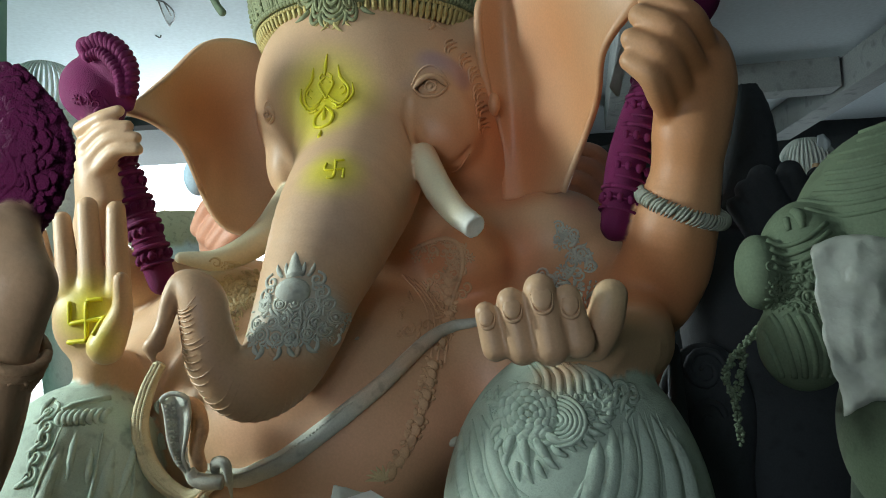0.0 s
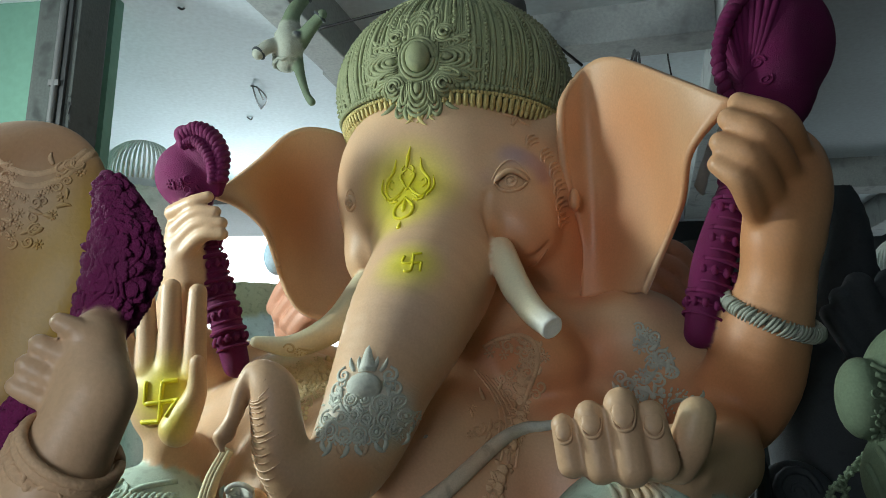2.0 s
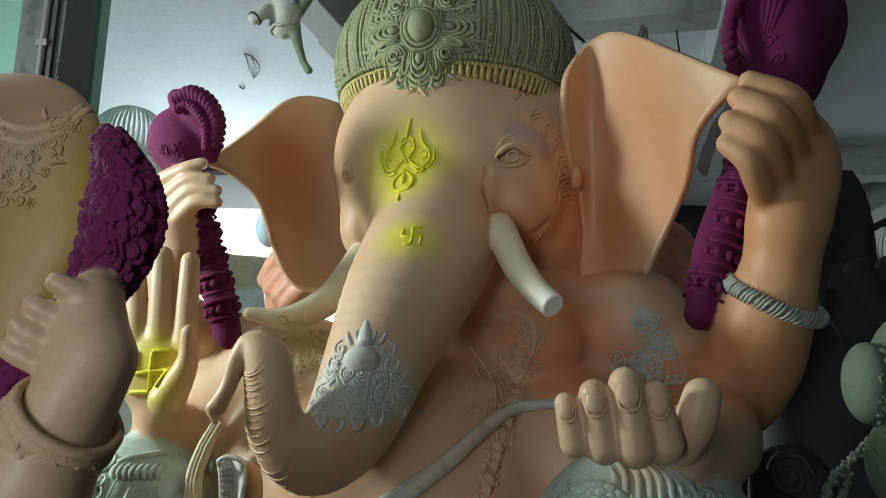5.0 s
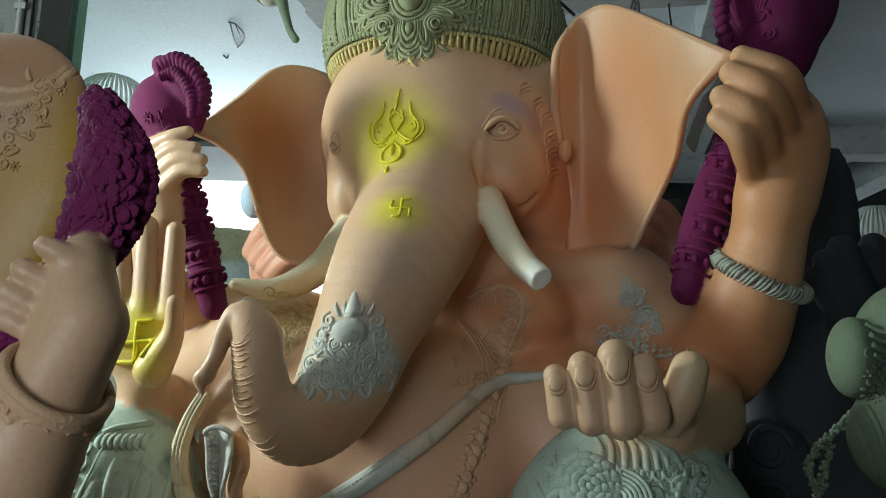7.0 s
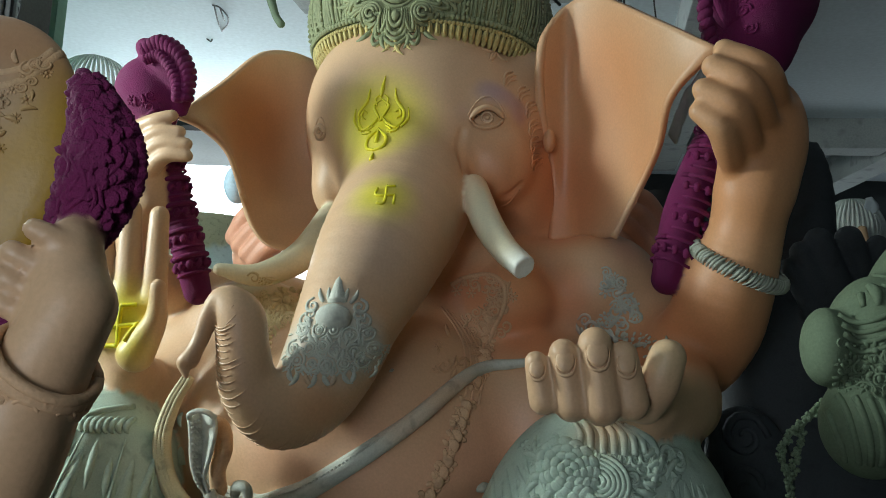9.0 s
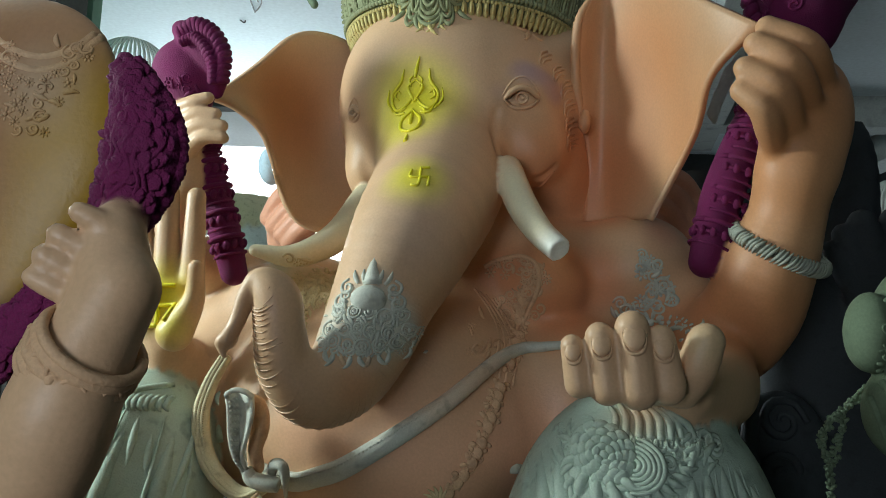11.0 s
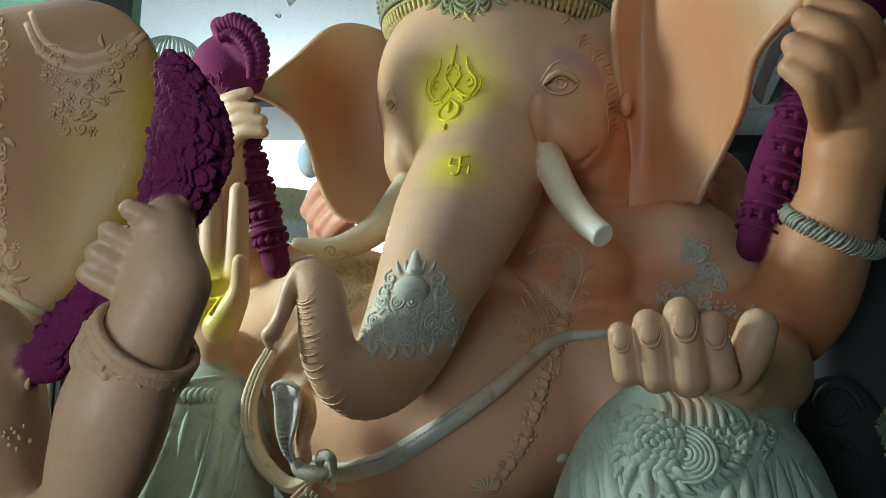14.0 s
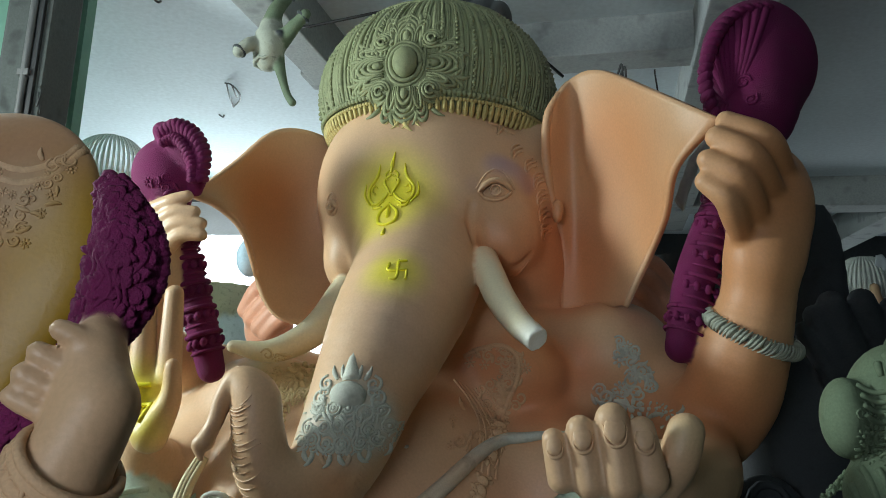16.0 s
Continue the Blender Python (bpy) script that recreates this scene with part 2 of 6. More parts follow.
    def set(self, name, label, category, blur=2):
        f, n = self.f, self.n
        inside = f < 0
        tot = np.zeros(n - 1, np.uint8)
        corners = [(a, b, c) for a in (0, 1) for b in (0, 1) for c in (0, 1)]
        for a, b, c in corners:
            tot += inside[a : n[0] - 1 + a, b : n[1] - 1 + b, c : n[2] - 1 + c]
        cell = np.argwhere((tot > 0) & (tot < 8))
        ids = np.full(n - 1, -1, np.int32)
        ids[tuple(cell.T)] = np.arange(len(cell))
        val = {o: f[cell[:, 0] + o[0], cell[:, 1] + o[1], cell[:, 2] + o[2]] for o in corners}
        acc, num = np.zeros((len(cell), 3)), np.zeros(len(cell))
        for a in corners:
            for ax in range(3):
                if a[ax] == 0:
                    b = tuple(1 if i == ax else a[i] for i in range(3))
                    va, vb = val[a], val[b]
                    cross = (va < 0) != (vb < 0)
                    t = np.where(cross, va / np.where(cross, va - vb, 1), 0)
                    for i in range(3):
                        acc[:, i] += np.where(cross, a[i] + (t if i == ax else 0), 0)
                    num += cross
        verts = self.lo + self.h * (cell + acc / num[:, None])
        best, kind = np.full(len(cell), 9.0), np.zeros(len(cell), int)
        for o in corners:
            w = np.abs(val[o])
            kind = np.where(w < best, self.c[cell[:, 0] + o[0], cell[:, 1] + o[1], cell[:, 2] + o[2]], kind)
            best = np.minimum(best, w)
        faces = []
        for ax in range(3):
            o = [i for i in range(3) if i != ax]
            lo = [slice(1, n[i] - 1) for i in range(3)]
            hi = list(lo)
            lo[ax], hi[ax] = slice(0, n[ax] - 1), slice(1, n[ax])
            A, B = inside[tuple(lo)], inside[tuple(hi)]
            e = np.argwhere(A != B)
            flip = A[tuple(e.T)]
            for i in range(3):
                if i != ax:
                    e[:, i] += 1
            four = []
            for du, dv in ((-1, -1), (0, -1), (0, 0), (-1, 0)):
                c = e.copy()
                c[:, o[0]] += du
                c[:, o[1]] += dv
                four.append(ids[tuple(c.T)])
            q = np.stack(four, 1)
            if ax == 1:
                flip = ~flip
            q = np.where(flip[:, None], q, q[:, ::-1])
            faces.append(q[(q >= 0).all(1)])
        faces = np.concatenate(faces)
        base = np.array([COLOURS[k][0] for k in SHADES])
        slot = np.array([COLOURS[k][1] for k in SHADES])
        paint = base[kind]
        ends = np.concatenate([faces[:, [0, 1]], faces[:, [1, 2]], faces[:, [2, 3]], faces[:, [3, 0]]])
        for _ in range(blur):
            total, many = np.zeros_like(paint), np.zeros(len(paint))
            for i in range(3):
                total[:, i] = np.bincount(ends[:, 0], paint[ends[:, 1], i], len(paint))
            many = np.bincount(ends[:, 0], minlength=len(paint)) + 1e-9
            paint = 0.4 * paint + 0.6 * total / many[:, None]
        off = len(verts)
        if self.v:
            kk = np.concatenate(self.k)
            verts, paint, kind = np.concatenate([verts, *self.v]), np.concatenate([paint, base[kk]]), np.concatenate([kind, kk])
        for at, radius, colour, strength, bare in self.sprays:
            w = strength * np.clip(1.25 - np.linalg.norm(verts - at, axis=1) / radius, 0, 1) ** 1.0
            w = (w * w * (3 - 2 * w) if strength <= 1 else w)[:, None]
            if bare:
                w = w * (slot[kind] == 0)[:, None]
            paint = paint * (1 - w) + colour * w
        every = [tuple(q) for q in faces.tolist()] + [tuple(i + off for i in q) for q in self.q]
        me = bpy.data.meshes.new(name)
        me.from_pydata(verts.tolist(), [], every)
        for m in SLOTS:
            me.materials.append(m)
        first = np.array([q[0] for q in every])
        me.polygons.foreach_set("material_index", slot[kind][first].astype(np.int32))
        me.polygons.foreach_set("use_smooth", np.ones(len(every), bool))
        layer = me.color_attributes.new("paint", "FLOAT_COLOR", "POINT")
        layer.data.foreach_set("color", np.c_[paint, np.ones(len(paint))].astype(np.float32).ravel())
        me.update()
        self.f = self.c = None
        return tagged(new(name, me), label, category)


# relief tools: flat patterns in x and z that are pressed on to the front of the clay
def scroll(clay, c, size, turn, hand=1, colour="lace", loops=1.3, thick=0.22, y0=-9.0, y1=None):
    pts, r = [], []
    for s in np.linspace(0, 1, 11):
        g = radians(turn) + hand * 2 * math.pi * loops * s
        w = size * (1 - 0.85 * s)
        pts.append((c[0] + w * math.cos(g), c[1], c[2] + w * math.sin(g)))
        r.append(size * thick * (0.45 + 0.55 * math.sin(math.pi * min(1, 0.15 + s))))
    on = clay.lay(pts, y0, size * 0.05, y1)
    if len(on) > 2 and max(abs(a[1] - b[1]) for a, b in zip(on, on[1:])) < size * 0.9:
        clay.string(on, r, colour, 6, 2)


def leaf(clay, c, length, turn, bend=30, colour="lace", thick=0.16, y0=-9.0, y1=None):
    pts, r, x, z, g = [], [], c[0], c[2], radians(turn)
    for s in np.linspace(0, 1, 6):
        pts.append((x, c[1], z))
        r.append(length * thick * (0.25 + math.sin(math.pi * (0.15 + 0.85 * s))))
        x, z, g = x + length / 5 * math.cos(g), z + length / 5 * math.sin(g), g + radians(bend) / 5
    on = clay.lay(pts, y0, length * 0.02, y1)
    if len(on) > 2 and max(abs(a[1] - b[1]) for a, b in zip(on, on[1:])) < length * 0.45:
        clay.string(on, r, colour, 6, 2)


def rosette(clay, c, size, colour="lace", petals=8, y0=-9.0, y1=None, spin=0.0):
    on = clay.lay([c], y0, 0.0, y1)
    if not on:
        return
    x, y, z = on[0]
    clay.bead((x, y - size * 0.12, z), (size * 0.3, size * 0.25, size * 0.3), colour)
    for i in range(petals):
        g = 2 * math.pi * i / petals + spin
        for p in clay.lay([(x + size * 0.68 * math.cos(g), y, z + size * 0.68 * math.sin(g))], y0, 0.0, y + size * 1.5):
            clay.bead((p[0], p[1] - size * 0.02, p[2]), (size * 0.36, size * 0.16, size * 0.2), colour, (0, -math.degrees(g), 0), 5, 8)


def lace(clay, rng, c, width, height, colour="lace", count=30, size=0.035, y0=-9.0, y1=None, shape=None):
    """A patch of moulded lace: scrolls, leaves and rosettes, side by side."""
    put = []
    for _ in range(count * 12):
        if len(put) >= count:
            break
        u, w = rng.uniform(-1, 1), rng.uniform(-1, 1)
        if shape and not shape(u, w):
            continue
        if any((u - a) ** 2 * width**2 + (w - d) ** 2 * height**2 < (1.25 * size) ** 2 for a, d in put):
            continue
        put.append((u, w))
        p = (c[0] + u * width, c[1], c[2] + w * height)
        s = size * rng.uniform(0.8, 1.25)
        pick = rng.random()
        if pick < 0.4:
            scroll(clay, p, s, rng.uniform(0, 360), rng.choice((-1, 1)), colour, rng.uniform(1.0, 1.6), 0.22, y0, y1)
        elif pick < 0.72:
            rosette(clay, p, s * 0.9, colour, rng.choice((6, 7, 8)), y0, y1, rng.uniform(0, 1))
        else:
            leaf(clay, p, s * 1.9, rng.uniform(0, 360), rng.uniform(-90, 90), colour, 0.15, y0, y1)


def line(clay, points, radius, colour, y0=-9.0, y1=None, steps=5, lift=0.0, sides=7):
    """A string pressed on to the clay along a smooth run through the points."""
    p = clay.lay([tuple(x) for x in spline(points, steps)], y0, lift, y1)
    clay.string(p, radius, colour, sides, 1, smooth=False)


def beads_along(clay, points, radii, gap, colour, y0=-9.0, y1=None, lift=0.0, press=True):
    p = spline(points, 12)
    d = np.r_[0, np.cumsum(np.linalg.norm(np.diff(p, axis=0), axis=1))]
    for w in np.arange(0, d[-1], gap):
        q = tuple(np.interp(w, d, p[:, i]) for i in range(3))
        if press:
            q = (clay.lay([q], y0, lift, y1) or [None])[0]
        if q:
            clay.bead(q, radii, colour, rings=5, sides=8)


def hoop(at, axis, radius, count, start=0.0, sweep=360.0):
    """Points and outward directions round an axis."""
    n = Vector(axis).normalized()
    a = n.orthogonal().normalized()
    b = n.cross(a)
    out = []
    for i in range(count):
        g = radians(start + sweep * i / count)
        w = a * math.cos(g) + b * math.sin(g)
        out.append((tuple(Vector(at) + w * radius), tuple(w)))
    return out


# ---- helpers for plain built things ----
def box_mesh(bm, lo, hi, bevel=0.0):
    v = [bm.verts.new((x, y, z)) for x in (lo[0], hi[0]) for y in (lo[1], hi[1]) for z in (lo[2], hi[2])]
    made = [bm.faces.new([v[i] for i in f]) for f in ((0, 1, 3, 2), (4, 6, 7, 5), (0, 4, 5, 1), (2, 3, 7, 6), (0, 2, 6, 4), (1, 5, 7, 3))]
    if bevel:
        edges = list({e for f in made for e in f.edges})
        bmesh.ops.bevel(bm, geom=edges, offset=bevel, segments=2, affect="EDGES", profile=0.6)


def part(name, bm, mat, parent=None, label="", smooth=False):
    me = bpy.data.meshes.new(name)
    bmesh.ops.recalc_face_normals(bm, faces=bm.faces)
    bm.to_mesh(me)
    bm.free()
    me.materials.append(mat)
    if smooth:
        for p in me.polygons:
            p.use_smooth = True
    ob = new(name, me)
    if parent:
        ob.parent = parent
    return tagged(ob, label)


def slab(name, lo, hi, mat, label="", bevel=0.0, parent=None):
    bm = bmesh.new()
    box_mesh(bm, lo, hi, bevel)
    ob = part(name, bm, mat, parent, label)
    if not parent:
        tagged(ob, kind="structure", category=name.split("_")[0])
    return ob


def tube_mesh(bm, points, radius, sides=10, steps=6, caps=True):
    p = spline(points, steps) if len(points) > 2 else np.array(points, float)
    t = np.gradient(p, axis=0)
    t /= np.linalg.norm(t, axis=1)[:, None] + 1e-9
    ref, rings = np.array((0.31, 0.77, 0.55)), []
    for i in range(len(p)):
        a = ref - (ref @ t[i]) * t[i]
        a /= np.linalg.norm(a) + 1e-9
        ref, b = a, np.cross(t[i], a)
        rings.append([bm.verts.new(p[i] + radius * (math.cos(2 * math.pi * s / sides) * a + math.sin(2 * math.pi * s / sides) * b)) for s in range(sides)])
    for a, b in zip(rings, rings[1:]):
        for s in range(sides):
            bm.faces.new((a[s], a[(s + 1) % sides], b[(s + 1) % sides], b[s]))
    if caps:
        bm.faces.new(rings[0][::-1])
        bm.faces.new(rings[-1])


def lathe_mesh(bm, profile, at, sides=32):
    rings = [[bm.verts.new((at[0] + r * math.cos(2 * math.pi * s / sides), at[1] + r * math.sin(2 * math.pi * s / sides), at[2] + z)) for s in range(sides)] for r, z in profile]
    for a, b in zip(rings, rings[1:]):
        for s in range(sides):
            bm.faces.new((a[s], a[(s + 1) % sides], b[(s + 1) % sides], b[s]))
    bm.faces.new(rings[0][::-1])


# ---- the workshop ----
H = 4.5
slab("floor", (-6.3, -5.3, -0.12), (8.3, 12.3, 0.0), FLOOR, "grey dusty cement workshop floor")
slab("ceiling", (-6.3, -5.3, H), (8.3, 12.5, H + 0.2), CEILING, "whitewashed concrete ceiling slab with grime")
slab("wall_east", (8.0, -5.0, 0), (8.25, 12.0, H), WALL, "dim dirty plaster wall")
# walls with their openings
slab("wall_west_low", (-4.75, -5.0, 0), (-4.5, 4.62, 2.45), GREEN_WALL, "mint green painted wall below the side window")
slab("wall_west_top", (-4.75, -5.0, 3.45), (-4.5, 4.62, H), GREEN_WALL, "mint green painted wall above the side window")
slab("wall_west_near", (-4.75, -5.0, 2.45), (-4.5, 1.75, 3.45), GREEN_WALL, "mint green painted wall beside the side window")
slab("wall_west_far", (-4.75, 2.75, 2.45), (-4.5, 4.62, 3.45), GREEN_WALL, "mint green painted wall beside the side window")
slab("wall_west_yard", (-6.3, 4.72, 0), (-6.05, 9.6, H), GREEN_WALL, "mint green painted wall beside the yard door")
slab("wall_north_left", (-6.3, 9.6, 0), (-6.1, 9.85, H), GREEN_WALL, "mint green painted wall beside the yard door")
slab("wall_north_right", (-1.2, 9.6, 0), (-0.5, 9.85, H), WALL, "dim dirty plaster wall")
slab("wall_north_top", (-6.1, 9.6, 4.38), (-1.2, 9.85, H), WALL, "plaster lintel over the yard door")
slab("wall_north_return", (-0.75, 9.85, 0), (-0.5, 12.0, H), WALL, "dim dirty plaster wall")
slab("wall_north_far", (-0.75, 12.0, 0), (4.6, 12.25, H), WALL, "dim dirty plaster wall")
# the gap left here is an added opening for the hall lamp
slab("wall_north_end", (6.4, 12.0, 0), (8.25, 12.25, H), WALL, "dim dirty plaster wall beside the added hall door")
slab("wall_north_lintel", (4.6, 12.0, 2.7), (6.4, 12.25, H), WALL, "plaster lintel over the added hall door")
slab("wall_south_left", (-6.3, -5.25, 0), (-2.9, -5.0, H), WALL, "dim plaster wall, added out of view")
slab("wall_south_right", (-0.3, -5.25, 0), (8.0, -5.0, H), WALL, "dim plaster wall, added out of view")
# unseen wall added to keep the front fill off the right side
slab("wall_south_inner", (-0.72, -1.65, 0), (8.0, -1.5, H), WALL, "dim plaster wall, added out of view")
slab("wall_south_top", (-2.9, -5.25, 3.2), (-0.3, -5.0, H), WALL, "plaster lintel over the unseen street door")
backdrop_mat = bpy.data.materials.new("hazy_daylight")
backdrop_mat.use_nodes = True
bnode = backdrop_mat.node_tree.nodes["Principled BSDF"]
bnode.inputs["Emission Color"].default_value, bnode.inputs["Emission Strength"].default_value = (0.86, 0.94, 1.0, 1), 4.0
slab("backdrop", (-22, 24, -0.14), (8, 24.1, 16), backdrop_mat, "bright hazy daylight beyond the yard")
slab("ground", (-60, -60, -0.4), (60, 80, -0.14), YARD, "pale dusty ground outside the workshop")


def beam(name, at, turn, width, length, depth):
    """A beam from at along the direction turned by so many degrees from +y."""
    bm = bmesh.new()
    box_mesh(bm, (0, 0, H - depth), (width, length, H + 0.05), 0.012)
    for v in bm.verts:
        v.co.x += 0.006 * noise.noise(v.co * 3)
    ob = tagged(part(name, bm, BEAM, None, "rough grey concrete ceiling beam"), kind="structure", category="beam")
    ob.matrix_world = pose(at[0], at[1], 0, 0, 0, turn)


beam("beam_long", (-2.45, 0.0), -10, 0.26, 9.3, 0.35)
beam("beam_long", (0.60, 0.0), -8, 0.42, 10.5, 0.35)
beam("beam_long", (4.3, 0.0), -2, 0.35, 11.5, 0.40)
beam("beam_cross", (-1.55, 5.75), -98, 0.30, 3.2, 0.28)
beam("beam_cross", (2.0, 9.4), -95, 0.35, 2.6, 0.36)
slab("partition", (-6.05, 4.62, 0), (-2.86, 4.72, H), GREEN_WALL, "mint green painted partition wall beside the pillar")
P0 = (-2.929, 4.300, 3.825)
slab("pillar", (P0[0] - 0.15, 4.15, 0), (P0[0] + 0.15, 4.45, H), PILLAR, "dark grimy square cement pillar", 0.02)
slab("plinth", (-1.9, 2.3, 0.0), (1.75, 5.0, 0.72), PLANK, "low paint-stained working platform under the statue", 0.02)

# ---- the great seated statue ----
FINE = 0.0095
big = Clay((-2.0, 2.05, 0.68), (1.85, 4.9, 4.16), FINE)
# trunk of the body
big.blob((-0.592, 3.820, 1.223), (0.86, 0.84, 0.69), "skin")
big.blob((-0.106, 4.050, 1.892), (0.78, 0.48, 0.42), "skin", 0.12)
big.blob((0.095, 3.680, 1.900), (0.215, 0.21, 0.19), "skin", 0.05)
big.blob((0.526, 3.850, 2.007), (0.30, 0.30, 0.26), "skin", 0.10)
big.blob((-1.087, 3.950, 1.724), (0.36, 0.32, 0.28), "skin", 0.10)
big.blob((-1.085, 3.640, 1.718), (0.32, 0.23, 0.235), "skin", 0.05)
# legs under the cloth
big.blob((0.452, 2.980, 0.835), (0.50, 0.52, 0.70), "celadon", 0.03)
big.limb([((-1.518, 3.160, 1.151), 0.30), ((-1.497, 3.100, 0.860), 0.36), ((-1.416, 3.050, 0.470), 0.38)], "celadon", 0.03)
big.limb([((-1.071, 2.800, 0.523), 0.17), ((-0.789, 2.880, 0.748), 0.16), ((-0.551, 3.050, 0.801), 0.17)], "skin", 0.05)
# head
HEAD = (-0.375, 4.020, 2.789)
big.blob(HEAD, (0.615, 0.54, 0.60), "skin", 0.08)
big.blob((-0.470, 3.800, 2.950), (0.38, 0.27, 0.34), "skin", 0.14)
big.blob((0.028, 3.725, 2.560), (0.165, 0.150, 0.190), "skin", 0.10)
big.blob((-0.049, 3.670, 2.815), (0.15, 0.10, 0.075), "skin", 0.09)
big.blob((-0.803, 3.900, 2.480), (0.120, 0.17, 0.19), "skin", 0.05)
big.blob((-0.735, 3.980, 2.889), (0.22, 0.26, 0.34), "skin", 0.10)
big.blob((0.195, 4.120, 2.350), (0.34, 0.25, 0.30), "skin", 0.06)
big.blob((0.120, 3.960, 2.860), (0.190, 0.230, 0.400), "skin", 0.10)
big.blob((0.130, 3.930, 2.480), (0.180, 0.190, 0.260), "skin", 0.08)
big.blob((0.262, 3.730, 2.690), (0.030, 0.040, 0.060), "skin", 0.03)
# the elephant's trunk
TRUNK = [((-0.500, 3.880, 2.740), 0.32), ((-0.400, 3.600, 2.380), 0.305), ((-0.450, 3.220, 2.060), 0.258), ((-0.520, 3.040, 1.810), 0.203), ((-0.560, 2.940, 1.640), 0.178),
         ((-0.612, 2.845, 1.503), 0.150), ((-0.697, 2.760, 1.450), 0.130), ((-0.781, 2.700, 1.527), 0.100), ((-0.806, 2.670, 1.650), 0.086), ((-0.824, 2.660, 1.759), 0.080),
         ((-0.881, 2.650, 1.812), 0.046), ((-0.921, 2.640, 1.756), 0.034), ((-0.942, 2.630, 1.673), 0.028), ((-0.968, 2.620, 1.613), 0.028)]
big.limb(TRUNK, "skin", 0.06)
big.limb([((-0.964, 2.620, 1.609), 0.026), ((-0.990, 2.610, 1.598), 0.016), ((-0.969, 2.610, 1.559), 0.012)], "skin", 0.02)
# creases beside the cheek and at the mouth
big.limb([((-0.152, 3.530, 2.670), 0.004), ((-0.152, 3.518, 2.610), 0.011), ((-0.138, 3.495, 2.510), 0.014), ((-0.100, 3.460, 2.420), 0.014)], "skin", 0.035, cut=True)
big.limb([((0.010, 3.640, 2.372), 0.010), ((0.070, 3.660, 2.398), 0.013), ((0.128, 3.645, 2.455), 0.004)], "skin", 0.03, cut=True)
# tusks
big.limb([((-0.089, 3.500, 2.393), 0.068), ((-0.016, 3.280, 2.204), 0.064), ((0.057, 3.140, 2.081), 0.055), ((0.119, 3.070, 2.017), 0.050), ((0.158, 3.020, 1.974), 0.048)], "ivory", 0.02)
big.limb([((-0.783, 3.780, 2.274), 0.080), ((-0.858, 3.540, 2.064), 0.070), ((-1.006, 3.400, 1.957), 0.052), ((-1.165, 3.340, 1.969), 0.027)], "ivory", 0.02)
CUT = Vector((0.119, 3.070, 2.017)) + (Vector((0.119, 3.070, 2.017)) - Vector((0.057, 3.140, 2.081))).normalized() * 0.225
big.blob(tuple(CUT), (0.2, 0.2, 0.2), "ivory", 0.004, (0, 0, 0), True)
# crown
CROWN = (-0.380, 4.120, 3.400)
CR = (0.655, 0.620, 0.540)
big.cap(CROWN, CR, 3.150, "olive", 0.012)
big.blob((-0.480, 3.600, 3.370), (0.260, 0.090, 0.235), "olive", 0.020, (-14, 0, -6))
for dx, dz, w in ((-0.14, 0.0, 0.10), (-0.02, 0.02, 0.12), (0.11, 0.0, 0.11), (0.21, -0.03, 0.08)):
    big.blob((-0.255 + dx, 4.170, 3.985 + dz), (w, 0.14, 0.10), "dark", 0.02)
# arm that holds the ear, with its hand
big.limb([((0.632, 3.850, 1.928), 0.20), ((0.849, 3.620, 1.698), 0.205), ((0.939, 3.450, 1.797), 0.20), ((0.979, 3.340, 1.978), 0.185), ((1.029, 3.280, 2.180), 0.150), ((1.045, 3.240, 2.334), 0.145)], "skin", 0.06)
big.blob((1.075, 3.190, 2.545), (0.170, 0.120, 0.285), "skin", 0.09, (0, 8, 0))
for tip, mid, end, r in (((0.862, 3.000, 2.866), (0.994, 2.980, 2.793), (1.149, 3.120, 2.671), 25), ((0.817, 2.980, 2.793), (0.921, 2.950, 2.716), (1.096, 3.100, 2.574), 26),
                         ((0.777, 2.970, 2.698), (0.877, 2.950, 2.629), (1.029, 3.100, 2.484), 25), ((0.766, 2.980, 2.615), (0.839, 2.970, 2.548), (0.959, 3.120, 2.422), 24)):
    big.limb([(tip, (r - 5) * 0.00213), (mid, r * 0.00213), (tuple(0.5 * (a + b) for a, b in zip(mid, (end[0], end[1] + 0.03, end[2]))), r * 0.0022), ((end[0], end[1] + 0.06, end[2]), (r - 6) * 0.0021)], "skin", 0.030)
# mace in that hand
big.limb([((1.132, 3.420, 3.237), 0.20), ((1.119, 3.420, 3.053), 0.17), ((1.027, 3.420, 2.821), 0.085), ((0.885, 3.400, 2.488), 0.085), ((0.804, 3.380, 2.264), 0.085), ((0.743, 3.360, 2.011), 0.066)], "maroon", 0.03)
big.blob((1.145, 3.420, 3.318), (0.255, 0.18, 0.30), "maroon", 0.03)
# open hand in front, over the knee
big.limb([((0.785, 3.550, 1.674), 0.17), ((0.748, 3.150, 1.516), 0.15), ((0.523, 2.750, 1.541), 0.12)], "skin", 0.06)
big.blob((0.390, 2.620, 1.564), (0.20, 0.15, 0.075), "skin", 0.04)
FINGERS = (((0.147, 2.420, 1.664), (0.174, 2.440, 1.554), 22), ((0.224, 2.410, 1.695), (0.254, 2.430, 1.548), 27), ((0.313, 2.400, 1.726), (0.339, 2.420, 1.549), 31), ((0.398, 2.420, 1.697), (0.427, 2.440, 1.560), 27))
for tip, root, r in FINGERS:
    big.limb([(tip, (r - 2) * 0.00167), (tuple(0.5 * (a + b) for a, b in zip(tip, root)), (r + 1) * 0.00167), (root, (r + 4) * 0.00167)], "skin", 0.012)
big.limb([((0.539, 2.480, 1.696), 0.055), ((0.518, 2.500, 1.618), 0.061), ((0.490, 2.560, 1.552), 0.063)], "skin", 0.015)
